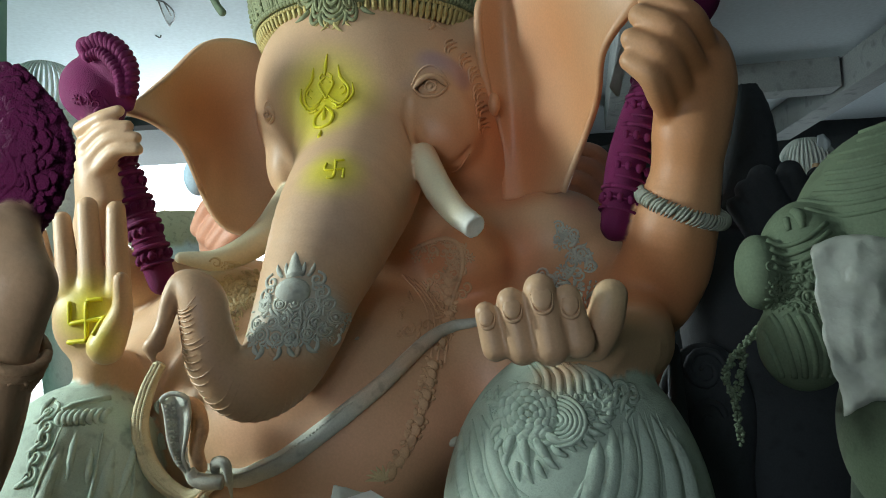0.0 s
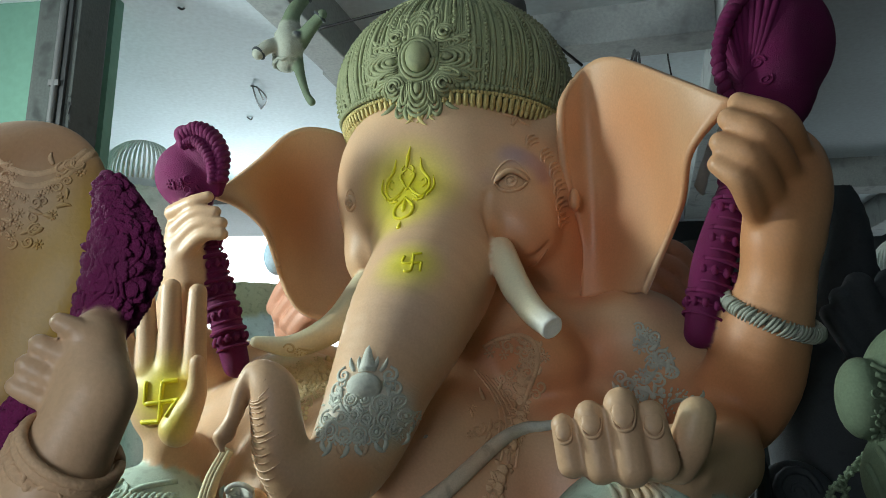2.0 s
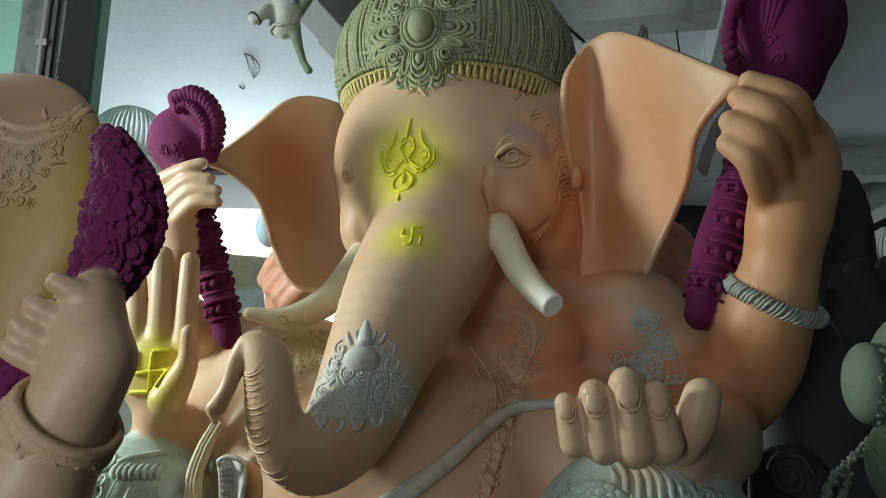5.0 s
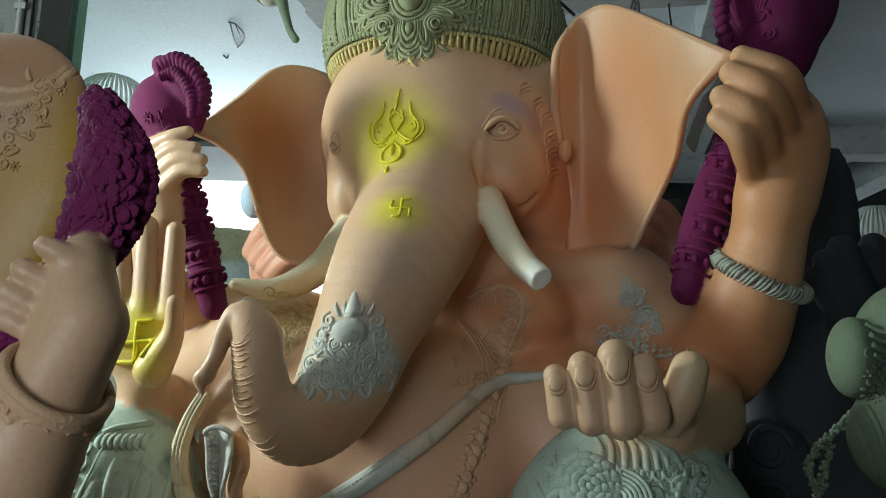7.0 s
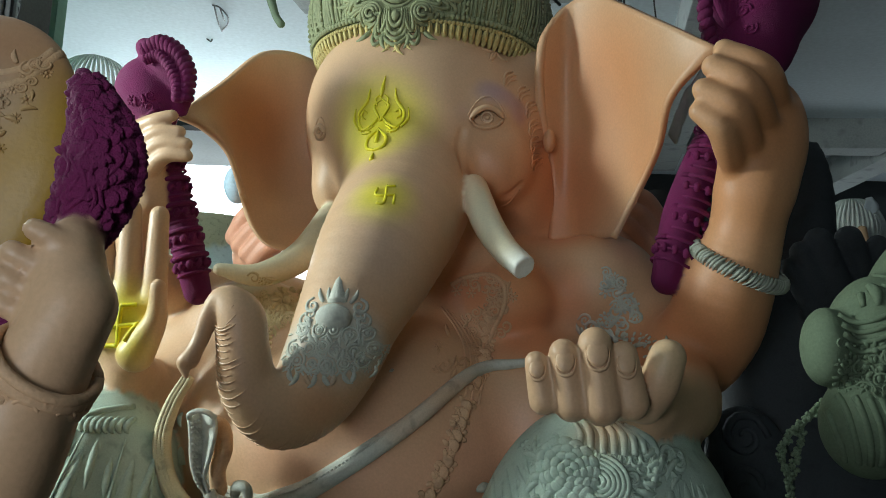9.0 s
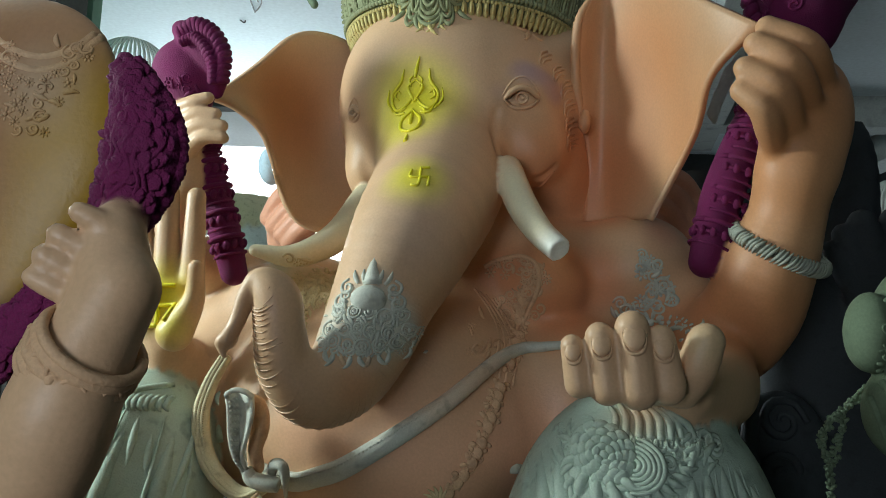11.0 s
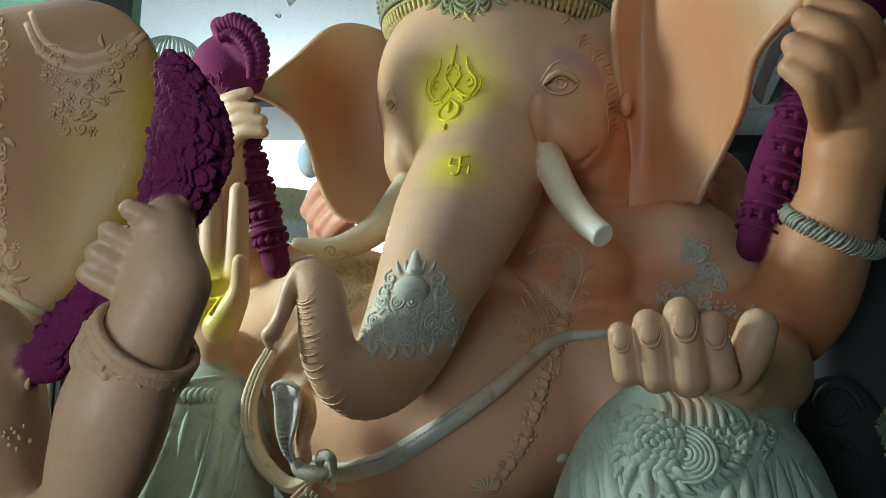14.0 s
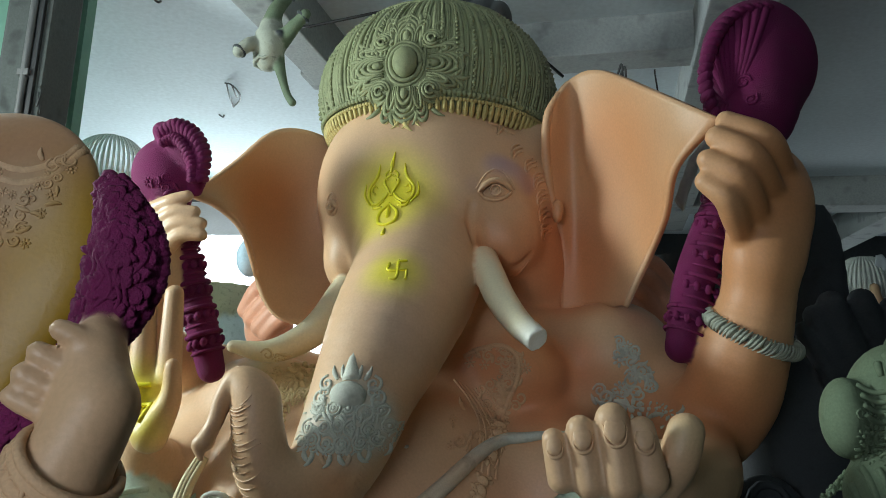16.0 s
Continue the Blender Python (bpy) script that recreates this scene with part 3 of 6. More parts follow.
# raised blessing hand
big.limb([((-1.111, 3.600, 1.696), 0.17), ((-1.394, 3.433, 1.442), 0.15), ((-1.467, 3.221, 1.502), 0.105)], "skin", 0.05)
big.blob((-1.477, 3.168, 1.723), (0.165, 0.075, 0.195), "skin", 0.05)
for tip, root, r in (((-1.591, 3.147, 2.133), (-1.560, 3.147, 1.848), 21), ((-1.483, 3.147, 2.182), (-1.461, 3.147, 1.850), 24), ((-1.361, 3.147, 2.164), (-1.351, 3.147, 1.829), 22), ((-1.689, 3.147, 2.083), (-1.637, 3.147, 1.823), 18)):
    big.limb([(tip, (r - 3) * 0.00213), (root, (r + 3) * 0.00213)], "skin", 0.012, flat=((0, 1, 0), 0.8))
big.limb([((-1.299, 3.062, 1.867), 0.031), ((-1.307, 3.083, 1.737), 0.045), ((-1.379, 3.094, 1.601), 0.074)], "skin", 0.03)
big.blob((-1.330, 3.640, 1.560), (0.25, 0.20, 0.24), "skin", 0.06)
big.blob((0.200, 3.800, 1.380), (0.36, 0.50, 0.42), "skin", 0.10)
# upper hand at the other side, with its mace
big.limb([((-1.195, 3.900, 1.807), 0.16), ((-1.579, 3.550, 1.947), 0.13), ((-1.539, 3.360, 2.241), 0.10), ((-1.527, 3.320, 2.389), 0.095)], "skin", 0.05)
big.limb([((-1.480, 3.320, 2.247), 0.085), ((-1.500, 3.300, 2.362), 0.080), ((-1.543, 3.300, 2.482), 0.065)], "skin", 0.04)
for root, mid, tip in (((-1.563, 3.260, 2.548), (-1.443, 3.200, 2.577), (-1.368, 3.190, 2.600)),
                       ((-1.546, 3.260, 2.468), (-1.429, 3.200, 2.527), (-1.329, 3.190, 2.531)),
                       ((-1.530, 3.260, 2.402), (-1.409, 3.200, 2.479), (-1.294, 3.190, 2.479)),
                       ((-1.506, 3.260, 2.342), (-1.387, 3.200, 2.427), (-1.288, 3.190, 2.427))):
    big.limb([(root, 0.040), (mid, 0.034), (tip, 0.026)], "skin", 0.012)
big.limb([((-1.528, 3.340, 2.685), 0.11), ((-1.479, 3.340, 2.525), 0.062), ((-1.394, 3.360, 2.268), 0.062), ((-1.330, 3.380, 2.066), 0.070), ((-1.276, 3.400, 1.871), 0.060)], "maroon", 0.02)
big.blob((-1.548, 3.340, 2.753), (0.155, 0.12, 0.16), "maroon", 0.03, (0, -20, 0))
big.limb([((-1.566, 3.300, 2.938), 0.045), ((-1.461, 3.280, 2.867), 0.075), ((-1.393, 3.300, 2.752), 0.055), ((-1.390, 3.320, 2.665), 0.03)], "maroon", 0.02)
# ears
ear = big.sheet([[(0.262, 3.640, 3.271), (0.206, 3.660, 3.141), (0.213, 3.740, 2.896), (0.290, 3.860, 2.539), (0.286, 3.880, 2.214)],
           [(0.333, 3.640, 3.351), (0.349, 3.800, 3.017), (0.400, 3.840, 2.534), (0.418, 3.820, 2.228)],
           [(0.455, 3.520, 3.330), (0.558, 3.600, 2.887), (0.568, 3.620, 2.486), (0.519, 3.660, 2.218)],
           [(0.672, 3.220, 3.077), (0.690, 3.320, 2.866), (0.667, 3.450, 2.551), (0.559, 3.580, 2.217)],
           [(0.859, 3.040, 2.892), (0.721, 3.220, 2.751), (0.695, 3.380, 2.545), (0.543, 3.520, 2.198)]], 0.028, "skin")
big.sheet([[(-0.914, 4.250, 3.194), (-0.884, 4.280, 2.762), (-0.829, 4.250, 2.426), (-0.920, 4.150, 2.126)],
           [(-1.111, 4.050, 3.231), (-1.152, 4.220, 2.780), (-1.129, 4.160, 2.408), (-1.160, 4.050, 2.158)],
           [(-1.252, 3.900, 3.162), (-1.303, 4.020, 2.824), (-1.249, 4.020, 2.476), (-1.252, 3.980, 2.254)],
           [(-1.371, 3.720, 2.934), (-1.393, 3.800, 2.808), (-1.331, 3.880, 2.585), (-1.281, 3.920, 2.366)],
           [(-1.507, 3.500, 2.691), (-1.397, 3.580, 2.660), (-1.305, 3.700, 2.572), (-1.259, 3.820, 2.393)]], 0.028, "skin")
# ---- relief on the great statue ----
rng, nr0 = random.Random(7), random.Random(21)
# crown: ridged strands over the dome, rows of beads and a fringe of tongues along its edge


def on_crown(az, el, lift=0.0):
    k = 1 + lift / 0.55
    return (CROWN[0] + CR[0] * k * math.sin(az) * math.cos(el), CROWN[1] - CR[1] * k * math.cos(az) * math.cos(el), CROWN[2] + CR[2] * k * math.sin(el))


for i in range(132):
    az = radians(-118 + 236 * i / 131 + rng.uniform(-0.5, 0.5))
    wob = rng.uniform(-0.02, 0.02)
    pts = [on_crown(az + wob * math.sin(3 * e), radians(-19 + 82 * e), 0.003) for e in np.linspace(0, 1, 7)]
    big.string(pts, [0.005 + 0.009 * rng.random() for _ in pts], "olive", 5, 3)
    if i % 4 == 0:
        for e in np.linspace(0.05, 0.85, 24):
            big.bead(on_crown(az + 0.02, radians(-19 + 82 * e), 0.010), rng.uniform(0.006, 0.011), "olive", rings=4, sides=6)
for el, r, n, key in ((-18.5, 0.016, 104, "olive"), (-21.5, 0.011, 130, "straw")):
    for i in range(n):
        az = radians(-115 + 230 * i / (n - 1))
        big.bead(on_crown(az, radians(el), 0.010), r, key, rings=4, sides=7)
for i in range(70):
    az = radians(-112 + 224 * i / 69)
    top, low = on_crown(az, radians(-22.5), 0.014), on_crown(az + 0.006, radians(-30.5), 0.018)
    mid = tuple(0.5 * (a + c) for a, c in zip(top, low))
    big.string([top, mid, low], (0.011, 0.016, 0.007), "straw", 7, 3)
    big.string([tuple(a + d for a, d in zip(top, (0.0, -0.010, 0.0))), tuple(a + d for a, d in zip(mid, (0.0, -0.018, -0.01)))], (0.005, 0.008), "straw", 6, 2)
for i in range(2):
    pts = [on_crown(radians(a), radians(50 + 9 * i), 0.008) for a in range(-100, 101, 20)]
    big.string(pts, 0.012, "olive", 6, 3)
# the great medallion with its oval stone
MED = (-0.486, 3.500, 3.360)
MY = 2.9
mx, my, mz = (big.lay([MED], MY) or [MED])[0]
big.bead((mx, my - 0.026, mz), (0.062, 0.046, 0.078), "olive", (8, 0, 0), 12, 20)
for r, t in ((1.0, 0.013), (1.26, 0.008)):
    big.string([(mx + 0.074 * r * math.cos(a), my - 0.024 + 0.012 * r, mz + 0.090 * r * math.sin(a)) for a in np.linspace(0, 2 * math.pi, 25)], t, "olive", 7, 1)


def shell(c, turn, length, width, colour, thick, nest=4, lean=0.0):
    """A moulded flame of nested loops that opens outward from c."""
    co, si = math.cos(radians(turn)), math.sin(radians(turn))
    for k in range(nest):
        f = 0.28 + 0.72 * (k + 1) / nest
        pts = []
        for a in np.linspace(-1, 1, 11):
            u, v = length * f * (1 - abs(a) ** 1.8), width * f * math.sin(a * math.pi * 0.62)
            v += lean * u
            pts.append((c[0] + u * co - v * si, c[1], c[2] + u * si + v * co))
        on = big.lay(pts, MY, 0.004 + 0.012 * (1 - f))
        if len(on) > 4:
            big.string(on, [thick * 0.4, thick, thick * 1.25, thick, thick * 0.4], colour, 6, 2)


for i in range(8):
    g = 90 + 45 * i
    c, s = math.cos(radians(g)), math.sin(radians(g))
    root = (mx + 0.105 * c, my, mz + 0.12 * s)
    if i % 2 == 0:
        shell(root, g, 0.175, 0.066, "olive", 0.010, 4)
        for v in big.lay([(root[0] + 0.035 * c, my, root[2] + 0.035 * s)], MY, 0.010):
            big.bead(v, (0.030, 0.018, 0.020), "olive", (0, -g, 0))
    else:
        for w in (0.052, 0.036, 0.020):
            ring = [(root[0] + 0.072 * c + w * math.cos(a), my, root[2] + 0.072 * s + w * math.sin(a)) for a in np.linspace(0, 5.6, 14)]
            big.string(big.lay(ring, MY, 0.006 + 0.02 * (0.052 - w) / 0.05), 0.0085, "olive", 6, 1)
        for h in (-1, 1):
            shell((root[0] + 0.02 * c - h * 0.05 * s, my, root[2] + 0.02 * s + h * 0.05 * c), g + h * 14, 0.155, 0.034, "olive", 0.009, 3, h * 0.25)
    for h in (-1, 1):
        a = radians(g + h * 13)
        leaf(big, (mx + 0.24 * math.cos(a), my, mz + 0.23 * math.sin(a)), 0.095, g + h * 22, -h * 70, "olive", 0.12, MY)
        leaf(big, (mx + 0.185 * math.cos(a), my, mz + 0.19 * math.sin(a)), 0.075, g + h * 8, -h * 50, "olive", 0.11, MY)
lace(big, rng, (mx, my, mz), 0.26, 0.24, "olive", 34, 0.020, MY, None, lambda u, w: 0.30 < u * u + w * w < 1.0)
TAIL = (-0.482, 3.520, 3.085)
for i, (dx, ln) in enumerate(((-0.09, 0.08), (-0.06, 0.11), (-0.03, 0.13), (0.0, 0.16), (0.03, 0.13), (0.06, 0.11), (0.09, 0.08))):
    leaf(big, (TAIL[0] + 0.8 * dx, TAIL[1], TAIL[2] + 0.01), ln * 0.62, -90 + dx * 60, 70 if i % 2 else -70, "straw", 0.095, MY)
for g in (200, 235, 270, 305):
    leaf(big, (-0.015, 3.550, 3.115), 0.075, g, 60 if g % 2 else -60, "skin", 0.10, MY)
# curls of hair at the temple
for p in ((0.071, 3.600, 3.019), (0.139, 3.650, 2.952), (0.181, 3.700, 2.883), (0.200, 3.700, 2.797), (0.209, 3.700, 2.712), (0.217, 3.700, 2.628)):
    for k in (0.0, 0.028):
        leaf(big, (p[0], p[1], p[2] - k), 0.09, 200, 120, "skin", 0.07, 3.3)
        leaf(big, (p[0] + 0.02, p[1], p[2] - k - 0.014), 0.07, 190, 100, "skin", 0.08, 3.3)
big.string([tuple(p) for p in ear[0, :26]], (0.012, 0.022, 0.024, 0.024, 0.018, 0.006), "skin", 10, 1, smooth=False)
# trident mark and the small sign below it
M = (-0.524, 3.500, 2.686)


def mark(points, r):
    line(big, [(M[0] + x, M[1], M[2] + 1.28 * z) for x, z in points], [0.8 * v for v in r], "yellow", 3.0, steps=5, lift=0.004, sides=6)


mark([(0.012, 0.17), (0.0, 0.12), (-0.006, 0.09)], (0.003, 0.013, 0.007))
for h in (-1, 1):
    mark([(h * 0.06 + 0.002, 0.125), (h * 0.07, 0.08), (h * 0.105, 0.04), (h * 0.105, 0.0), (h * 0.075, -0.03), (h * 0.035, -0.01), (h * 0.012, 0.012)], (0.003, 0.011, 0.010, 0.009, 0.011, 0.009, 0.006))
    mark([(h * 0.125, 0.055), (h * 0.13, 0.01), (h * 0.10, -0.03)], (0.003, 0.009, 0.006))
    mark([(h * 0.04, -0.045), (h * 0.08, -0.045), (h * 0.095, -0.02)], (0.008, 0.008, 0.004))
    mark([(h * 0.0, 0.085), (h * 0.035, 0.06), (h * 0.012, 0.02), (0.0, 0.0)], (0.005, 0.009, 0.008, 0.006))
    mark([(0.0, -0.035), (h * 0.045, -0.075), (h * 0.04, -0.115), (0.0, -0.13)], (0.006, 0.011, 0.011, 0.009))
mark([(0.0, -0.03), (0.0, -0.075), (0.0, -0.095)], (0.005, 0.014, 0.010))
for h in (-1, 1):
    mark([(h * 0.075, 0.01), (h * 0.095, 0.025), (h * 0.085, 0.045), (h * 0.068, 0.035)], (0.005, 0.008, 0.007, 0.004))
    mark([(h * 0.03, -0.02), (h * 0.055, -0.035), (h * 0.06, -0.055)], (0.005, 0.008, 0.004))
    mark([(h * 0.02, 0.06), (h * 0.03, 0.085), (h * 0.012, 0.10)], (0.005, 0.007, 0.004))
mark([(0.0, -0.145), (0.0, -0.16), (0.0, -0.175)], (0.004, 0.010, 0.013))
S = (-0.389, 2.860, 2.240)
for pts in (((-0.05, 0.03), (-0.05, -0.005), (0.05, 0.0)), ((0.0, 0.045), (0.0, -0.04), (-0.04, -0.045)), ((0.0, 0.04), (0.045, 0.045)), ((0.05, 0.0), (0.05, -0.045))):
    line(big, [(S[0] - 0.03 + 0.72 * x, S[1], S[2] + 0.03 + 0.95 * z) for x, z in pts], 0.006, "yellow", 2.3, steps=4, lift=0.003, sides=6)
big.spray((-0.524, 3.500, 2.686), 0.27, "yellow", 0.85)
big.spray((-0.430, 3.020, 2.290), 0.17, "yellow", 0.8)
big.spray((-0.500, 3.420, 2.480), 0.17, "yellow", 0.65)


# eyes: ball, iris ring and lids
def eye(c, wide, tall, turn, y0):
    x, y, z = (big.lay([c], y0) or [c])[0]
    co, si = math.cos(radians(turn)), math.sin(radians(turn))
    big.bead((x, y + 0.006, z), (wide * 0.86, 0.036, tall * 0.86), "skin", (0, 0, 0), 8, 14)
    ring = [(x + tall * 0.52 * math.cos(a), y - 0.030, z + tall * (0.12 + 0.52 * math.sin(a))) for a in np.linspace(0, 2 * math.pi, 17)]
    big.string(ring, 0.006, "skin", 6, 1)
    big.bead((x, y - 0.031, z + tall * 0.12), (tall * 0.24, 0.008, tall * 0.24), "skin", (0, 0, 0), 6, 10)
    for lift, r in ((1.0, 0.015), (-0.8, 0.009)):
        pts = []
        for u in np.linspace(-1, 1, 9):
            h = lift * tall * (1 - abs(u) ** 2.2)
            pts.append((x + wide * u * co, y, z + wide * u * si + h))
        big.string(big.lay(pts, y0, 0.006), [0.004] + [r] * 7 + [0.004], "skin", 6, 2)
    pts = [(x + wide * 1.15 * u * co, y, z + wide * u * si + tall * 1.9 * (1 - abs(u) ** 2) + 0.01) for u in np.linspace(-1, 1, 7)]
    big.string(big.lay(pts, y0, 0.0), [0.002, 0.005, 0.006, 0.006, 0.006, 0.005, 0.002], "skin", 6, 2)


big.blob((-0.040, 3.555, 2.735), (0.075, 0.030, 0.040), "skin", 0.02, (0, -6, 0), True)
eye((-0.040, 3.500, 2.738), 0.080, 0.050, 6, 3.2)
eye((-0.853, 3.800, 2.680), 0.036, 0.034, -10, 3.3)
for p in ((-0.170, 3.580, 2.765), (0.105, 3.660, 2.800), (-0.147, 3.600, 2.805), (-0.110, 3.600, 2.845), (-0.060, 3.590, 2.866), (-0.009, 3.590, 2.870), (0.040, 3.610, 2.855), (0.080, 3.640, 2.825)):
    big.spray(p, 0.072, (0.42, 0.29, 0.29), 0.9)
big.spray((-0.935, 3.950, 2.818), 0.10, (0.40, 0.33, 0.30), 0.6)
# smile folds by the mouth
line(big, [(0.026, 3.500, 2.360), (0.076, 3.500, 2.375), (0.127, 3.550, 2.433)], (0.003, 0.008, 0.003), "skin", 3.3)
# wrinkles of the trunk
tp = spline([(*a, r) for a, r in TRUNK], 14)
for i in range(46, 138):
    c, d = tp[i, :3], tp[i + 1, :3] - tp[i - 1, :3]
    n = Vector(d).normalized()
    r = tp[i, 3]
    side = n.cross(Vector((0, -1, 0)))
    if side.length < 1e-3:
        continue
    side.normalize()
    toward = side.cross(n)
    if toward.y > 0:
        toward = -toward
    if i > 70 and i % 2:
        continue
    amp = rng.uniform(0.0030, 0.0056) if i > 84 else rng.uniform(0.0012, 0.0032)
    pts = []
    lo, hi = (-105, rng.uniform(-20, 25)) if i > 70 else (45, 95)
    for g in np.linspace(lo, hi, 9):
        w = toward * math.cos(radians(g)) + side * math.sin(radians(g)) * (1 if i > 70 else -1)
        pts.append(tuple(Vector(c) + w * (r + 0.001) + n * 0.012 * math.sin(radians(3 * g))))
    big.string(pts, [0.001, amp, amp, amp, amp, amp, amp * 0.8, amp * 0.6, 0.001], "skin", 5, 1)
# jewelled plate on the trunk
big.bead(big.lay([(-0.540, 2.800, 1.772)], 2.0, -0.005)[0], (0.066, 0.035, 0.052), "lace", rings=8, sides=14)
line(big, [(-0.538, 2.900, 1.950), (-0.540, 2.900, 1.888), (-0.533, 2.850, 1.824)], (0.004, 0.020, 0.040), "lace", 2.4, lift=-0.012)
for x, h in (((-0.625, 2.850, 1.812), 1), ((-0.455, 2.850, 1.815), -1), ((-0.640, 2.850, 1.758), 1), ((-0.440, 2.850, 1.765), -1)):
    scroll(big, x, 0.030, 90, h, "lace", 1.4, 0.25, 2.4)
    scroll(big, (x[0], x[1], x[2] - 0.03), 0.024, -60, -h, "lace", 1.4, 0.25, 2.4)
for a in (-40, -20, 0, 20, 40):
    leaf(big, (-0.537 + 0.0012 * a, 2.850, 1.828), 0.055, 90 - a, a, "lace", 0.14, 2.4)
for row, z in enumerate((1.722, 1.668, 1.618)):
    for k in range(7):
        x = -0.690 + 0.052 * k + (0.026 if row % 2 else 0.0)
        if x > -0.345 or (row == 0 and not -0.66 < x < -0.40):
            continue
        x, zz = x + rng.uniform(-0.008, 0.008), z + rng.uniform(-0.010, 0.010)
        for w in (rng.uniform(0.021, 0.030), rng.uniform(0.011, 0.016)):
            ring = [(x + w * math.cos(a), 2.8, zz + w * math.sin(a)) for a in np.linspace(0, rng.uniform(4.6, 6.3), 13) + rng.uniform(0, 6)]
            big.string(big.lay(ring, 2.4, 0.002, 3.15), 0.0048, "lace", 6, 1)
        for v in big.lay([(x, 2.8, zz)], 2.4, 0.0, 3.15):
            big.bead(v, 0.009, "lace", rings=5, sides=8)
        leaf(big, (x + 0.026, 2.8, z + 0.012), 0.042, 70 + 40 * (k % 3), 60 if k % 2 else -60, "lace", 0.15, 2.4, 3.15)
        leaf(big, (x + 0.026, 2.8, z - 0.008), 0.042, 250 + 40 * (k % 3), 60 if k % 2 else -60, "lace", 0.15, 2.4, 3.15)
lace(big, rng, (-0.525, 2.780, 1.665), 0.175, 0.075, "lace", 46, 0.015, 2.4, 3.1)
for k in range(12):
    u = k / 11
    p = (-0.690 + 0.325 * u, 2.75, 1.592 - 0.030 * math.sin(math.pi * u) + 0.03 * u)
    leaf(big, p, 0.048, -80, 80 if k % 2 else -80, "tan" if k % 3 == 0 else "lace", 0.17, 2.4, 3.15)
    scroll(big, (p[0], p[1], p[2] + 0.012), 0.018, 60 * k, 1 if k % 2 else -1, "lace", 1.3, 0.28, 2.4, 3.15)
big.spray((-0.481, 2.720, 1.677), 0.17, "lace", 0.75)
big.spray((-0.650, 2.830, 1.665), 0.12, "lace", 0.7)
big.spray((-0.420, 2.830, 1.690), 0.12, "lace", 0.7)
big.spray((-0.377, 2.800, 1.659), 0.11, "lace", 0.7)
big.spray((-0.530, 2.780, 1.791), 0.13, "lace", 0.65)
# necklaces on the breast
for p, w, h, n, s in (((-0.872, 3.450, 1.842), 0.150, 0.100, 90, 0.022), ((-1.070, 3.500, 1.800), 0.12, 0.060, 40, 0.020), ((-0.959, 3.500, 1.725), 0.06, 0.14, 40, 0.020)):
    lace(big, rng, p, w, h, "gilt", n, s, 2.95)
rosette(big, (-0.904, 3.400, 1.854), 0.07, "gilt", 12, 2.95)
big.spray((-0.887, 3.450, 1.877), 0.16, "gilt", 0.9)
big.spray((-0.943, 3.450, 1.726), 0.14, "gilt", 0.8)
big.spray((-1.074, 3.500, 1.875), 0.12, "gilt", 0.7)
for c in ([(-0.761, 3.400, 1.951), (-0.899, 3.400, 1.899), (-0.957, 3.400, 1.799), (-0.909, 3.400, 1.629)], [(-0.748, 3.400, 1.927), (-0.859, 3.400, 1.875), (-0.917, 3.400, 1.775), (-0.878, 3.400, 1.630)]):
    beads_along(big, c, 0.011, 0.021, "gilt", 2.95)
line(big, [(-0.175, 3.400, 1.962), (-0.102, 3.400, 2.000), (-0.005, 3.400, 2.014), (0.063, 3.400, 1.966), (0.069, 3.400, 1.870), (0.022, 3.400, 1.750), (-0.009, 3.300, 1.634)], 0.012, "tan", 3.05)
lace(big, rng, (0.032, 3.400, 1.929), 0.05, 0.055, "tan", 12, 0.022, 3.05)
for c, n in (([(0.012, 3.300, 1.818), (-0.008, 3.250, 1.658), (-0.043, 3.200, 1.549)], 7), ([(-0.076, 3.100, 1.455), (-0.111, 3.050, 1.330), (-0.167, 3.030, 1.181), (-0.248, 3.050, 1.065)], 11)):
    p = spline(c, 8)
    for w in np.linspace(0, len(p) - 1, n):
        q = tuple(p[int(w)])
        for v in big.lay([q], 2.5, -0.004):
            big.bead(v, (0.032, 0.013, 0.028), "tan", (0, rng.uniform(-30, 30), 0))
        for a in range(4):
            g = rng.uniform(0, 6.28)
            for v in big.lay([(q[0] + 0.030 * math.cos(g), q[1], q[2] + 0.030 * math.sin(g))], 2.5, -0.003):
                big.bead(v, (0.020, 0.009, 0.012), "tan", (0, -math.degrees(g), 0), 5, 8)
        scroll(big, (q[0] + rng.uniform(-0.02, 0.02), q[1], q[2] - 0.02), 0.024, rng.uniform(0, 360), 1, "tan", 1.2, 0.24, 2.5)
for g in np.linspace(20, 160, 7):
    leaf(big, (-0.279, 3.050, 1.036), 0.062, g, 40, "gilt", 0.11, 2.5)
for d in (0.0, 0.024, 0.05, 0.08):
    line(big, [tuple(v + o for v, o in zip(q, (d, 0, -d * 0.5))) for q in ((-0.212, 3.300, 1.860), (-0.139, 3.300, 1.768), (-0.088, 3.250, 1.656), (-0.100, 3.200, 1.504))], 0.006, "skin", 2.9)
for c, w, h, n in (((-0.077, 3.400, 1.964), 0.07, 0.04, 12), ((0.056, 3.400, 1.954), 0.055, 0.05, 12), ((0.033, 3.400, 1.821), 0.05, 0.07, 12), ((-0.048, 3.350, 1.748), 0.06, 0.10, 16), ((-0.133, 3.250, 1.655), 0.07, 0.10, 14)):
    lace(big, nr0, c, w, h, "tan", n, 0.026, 2.9)
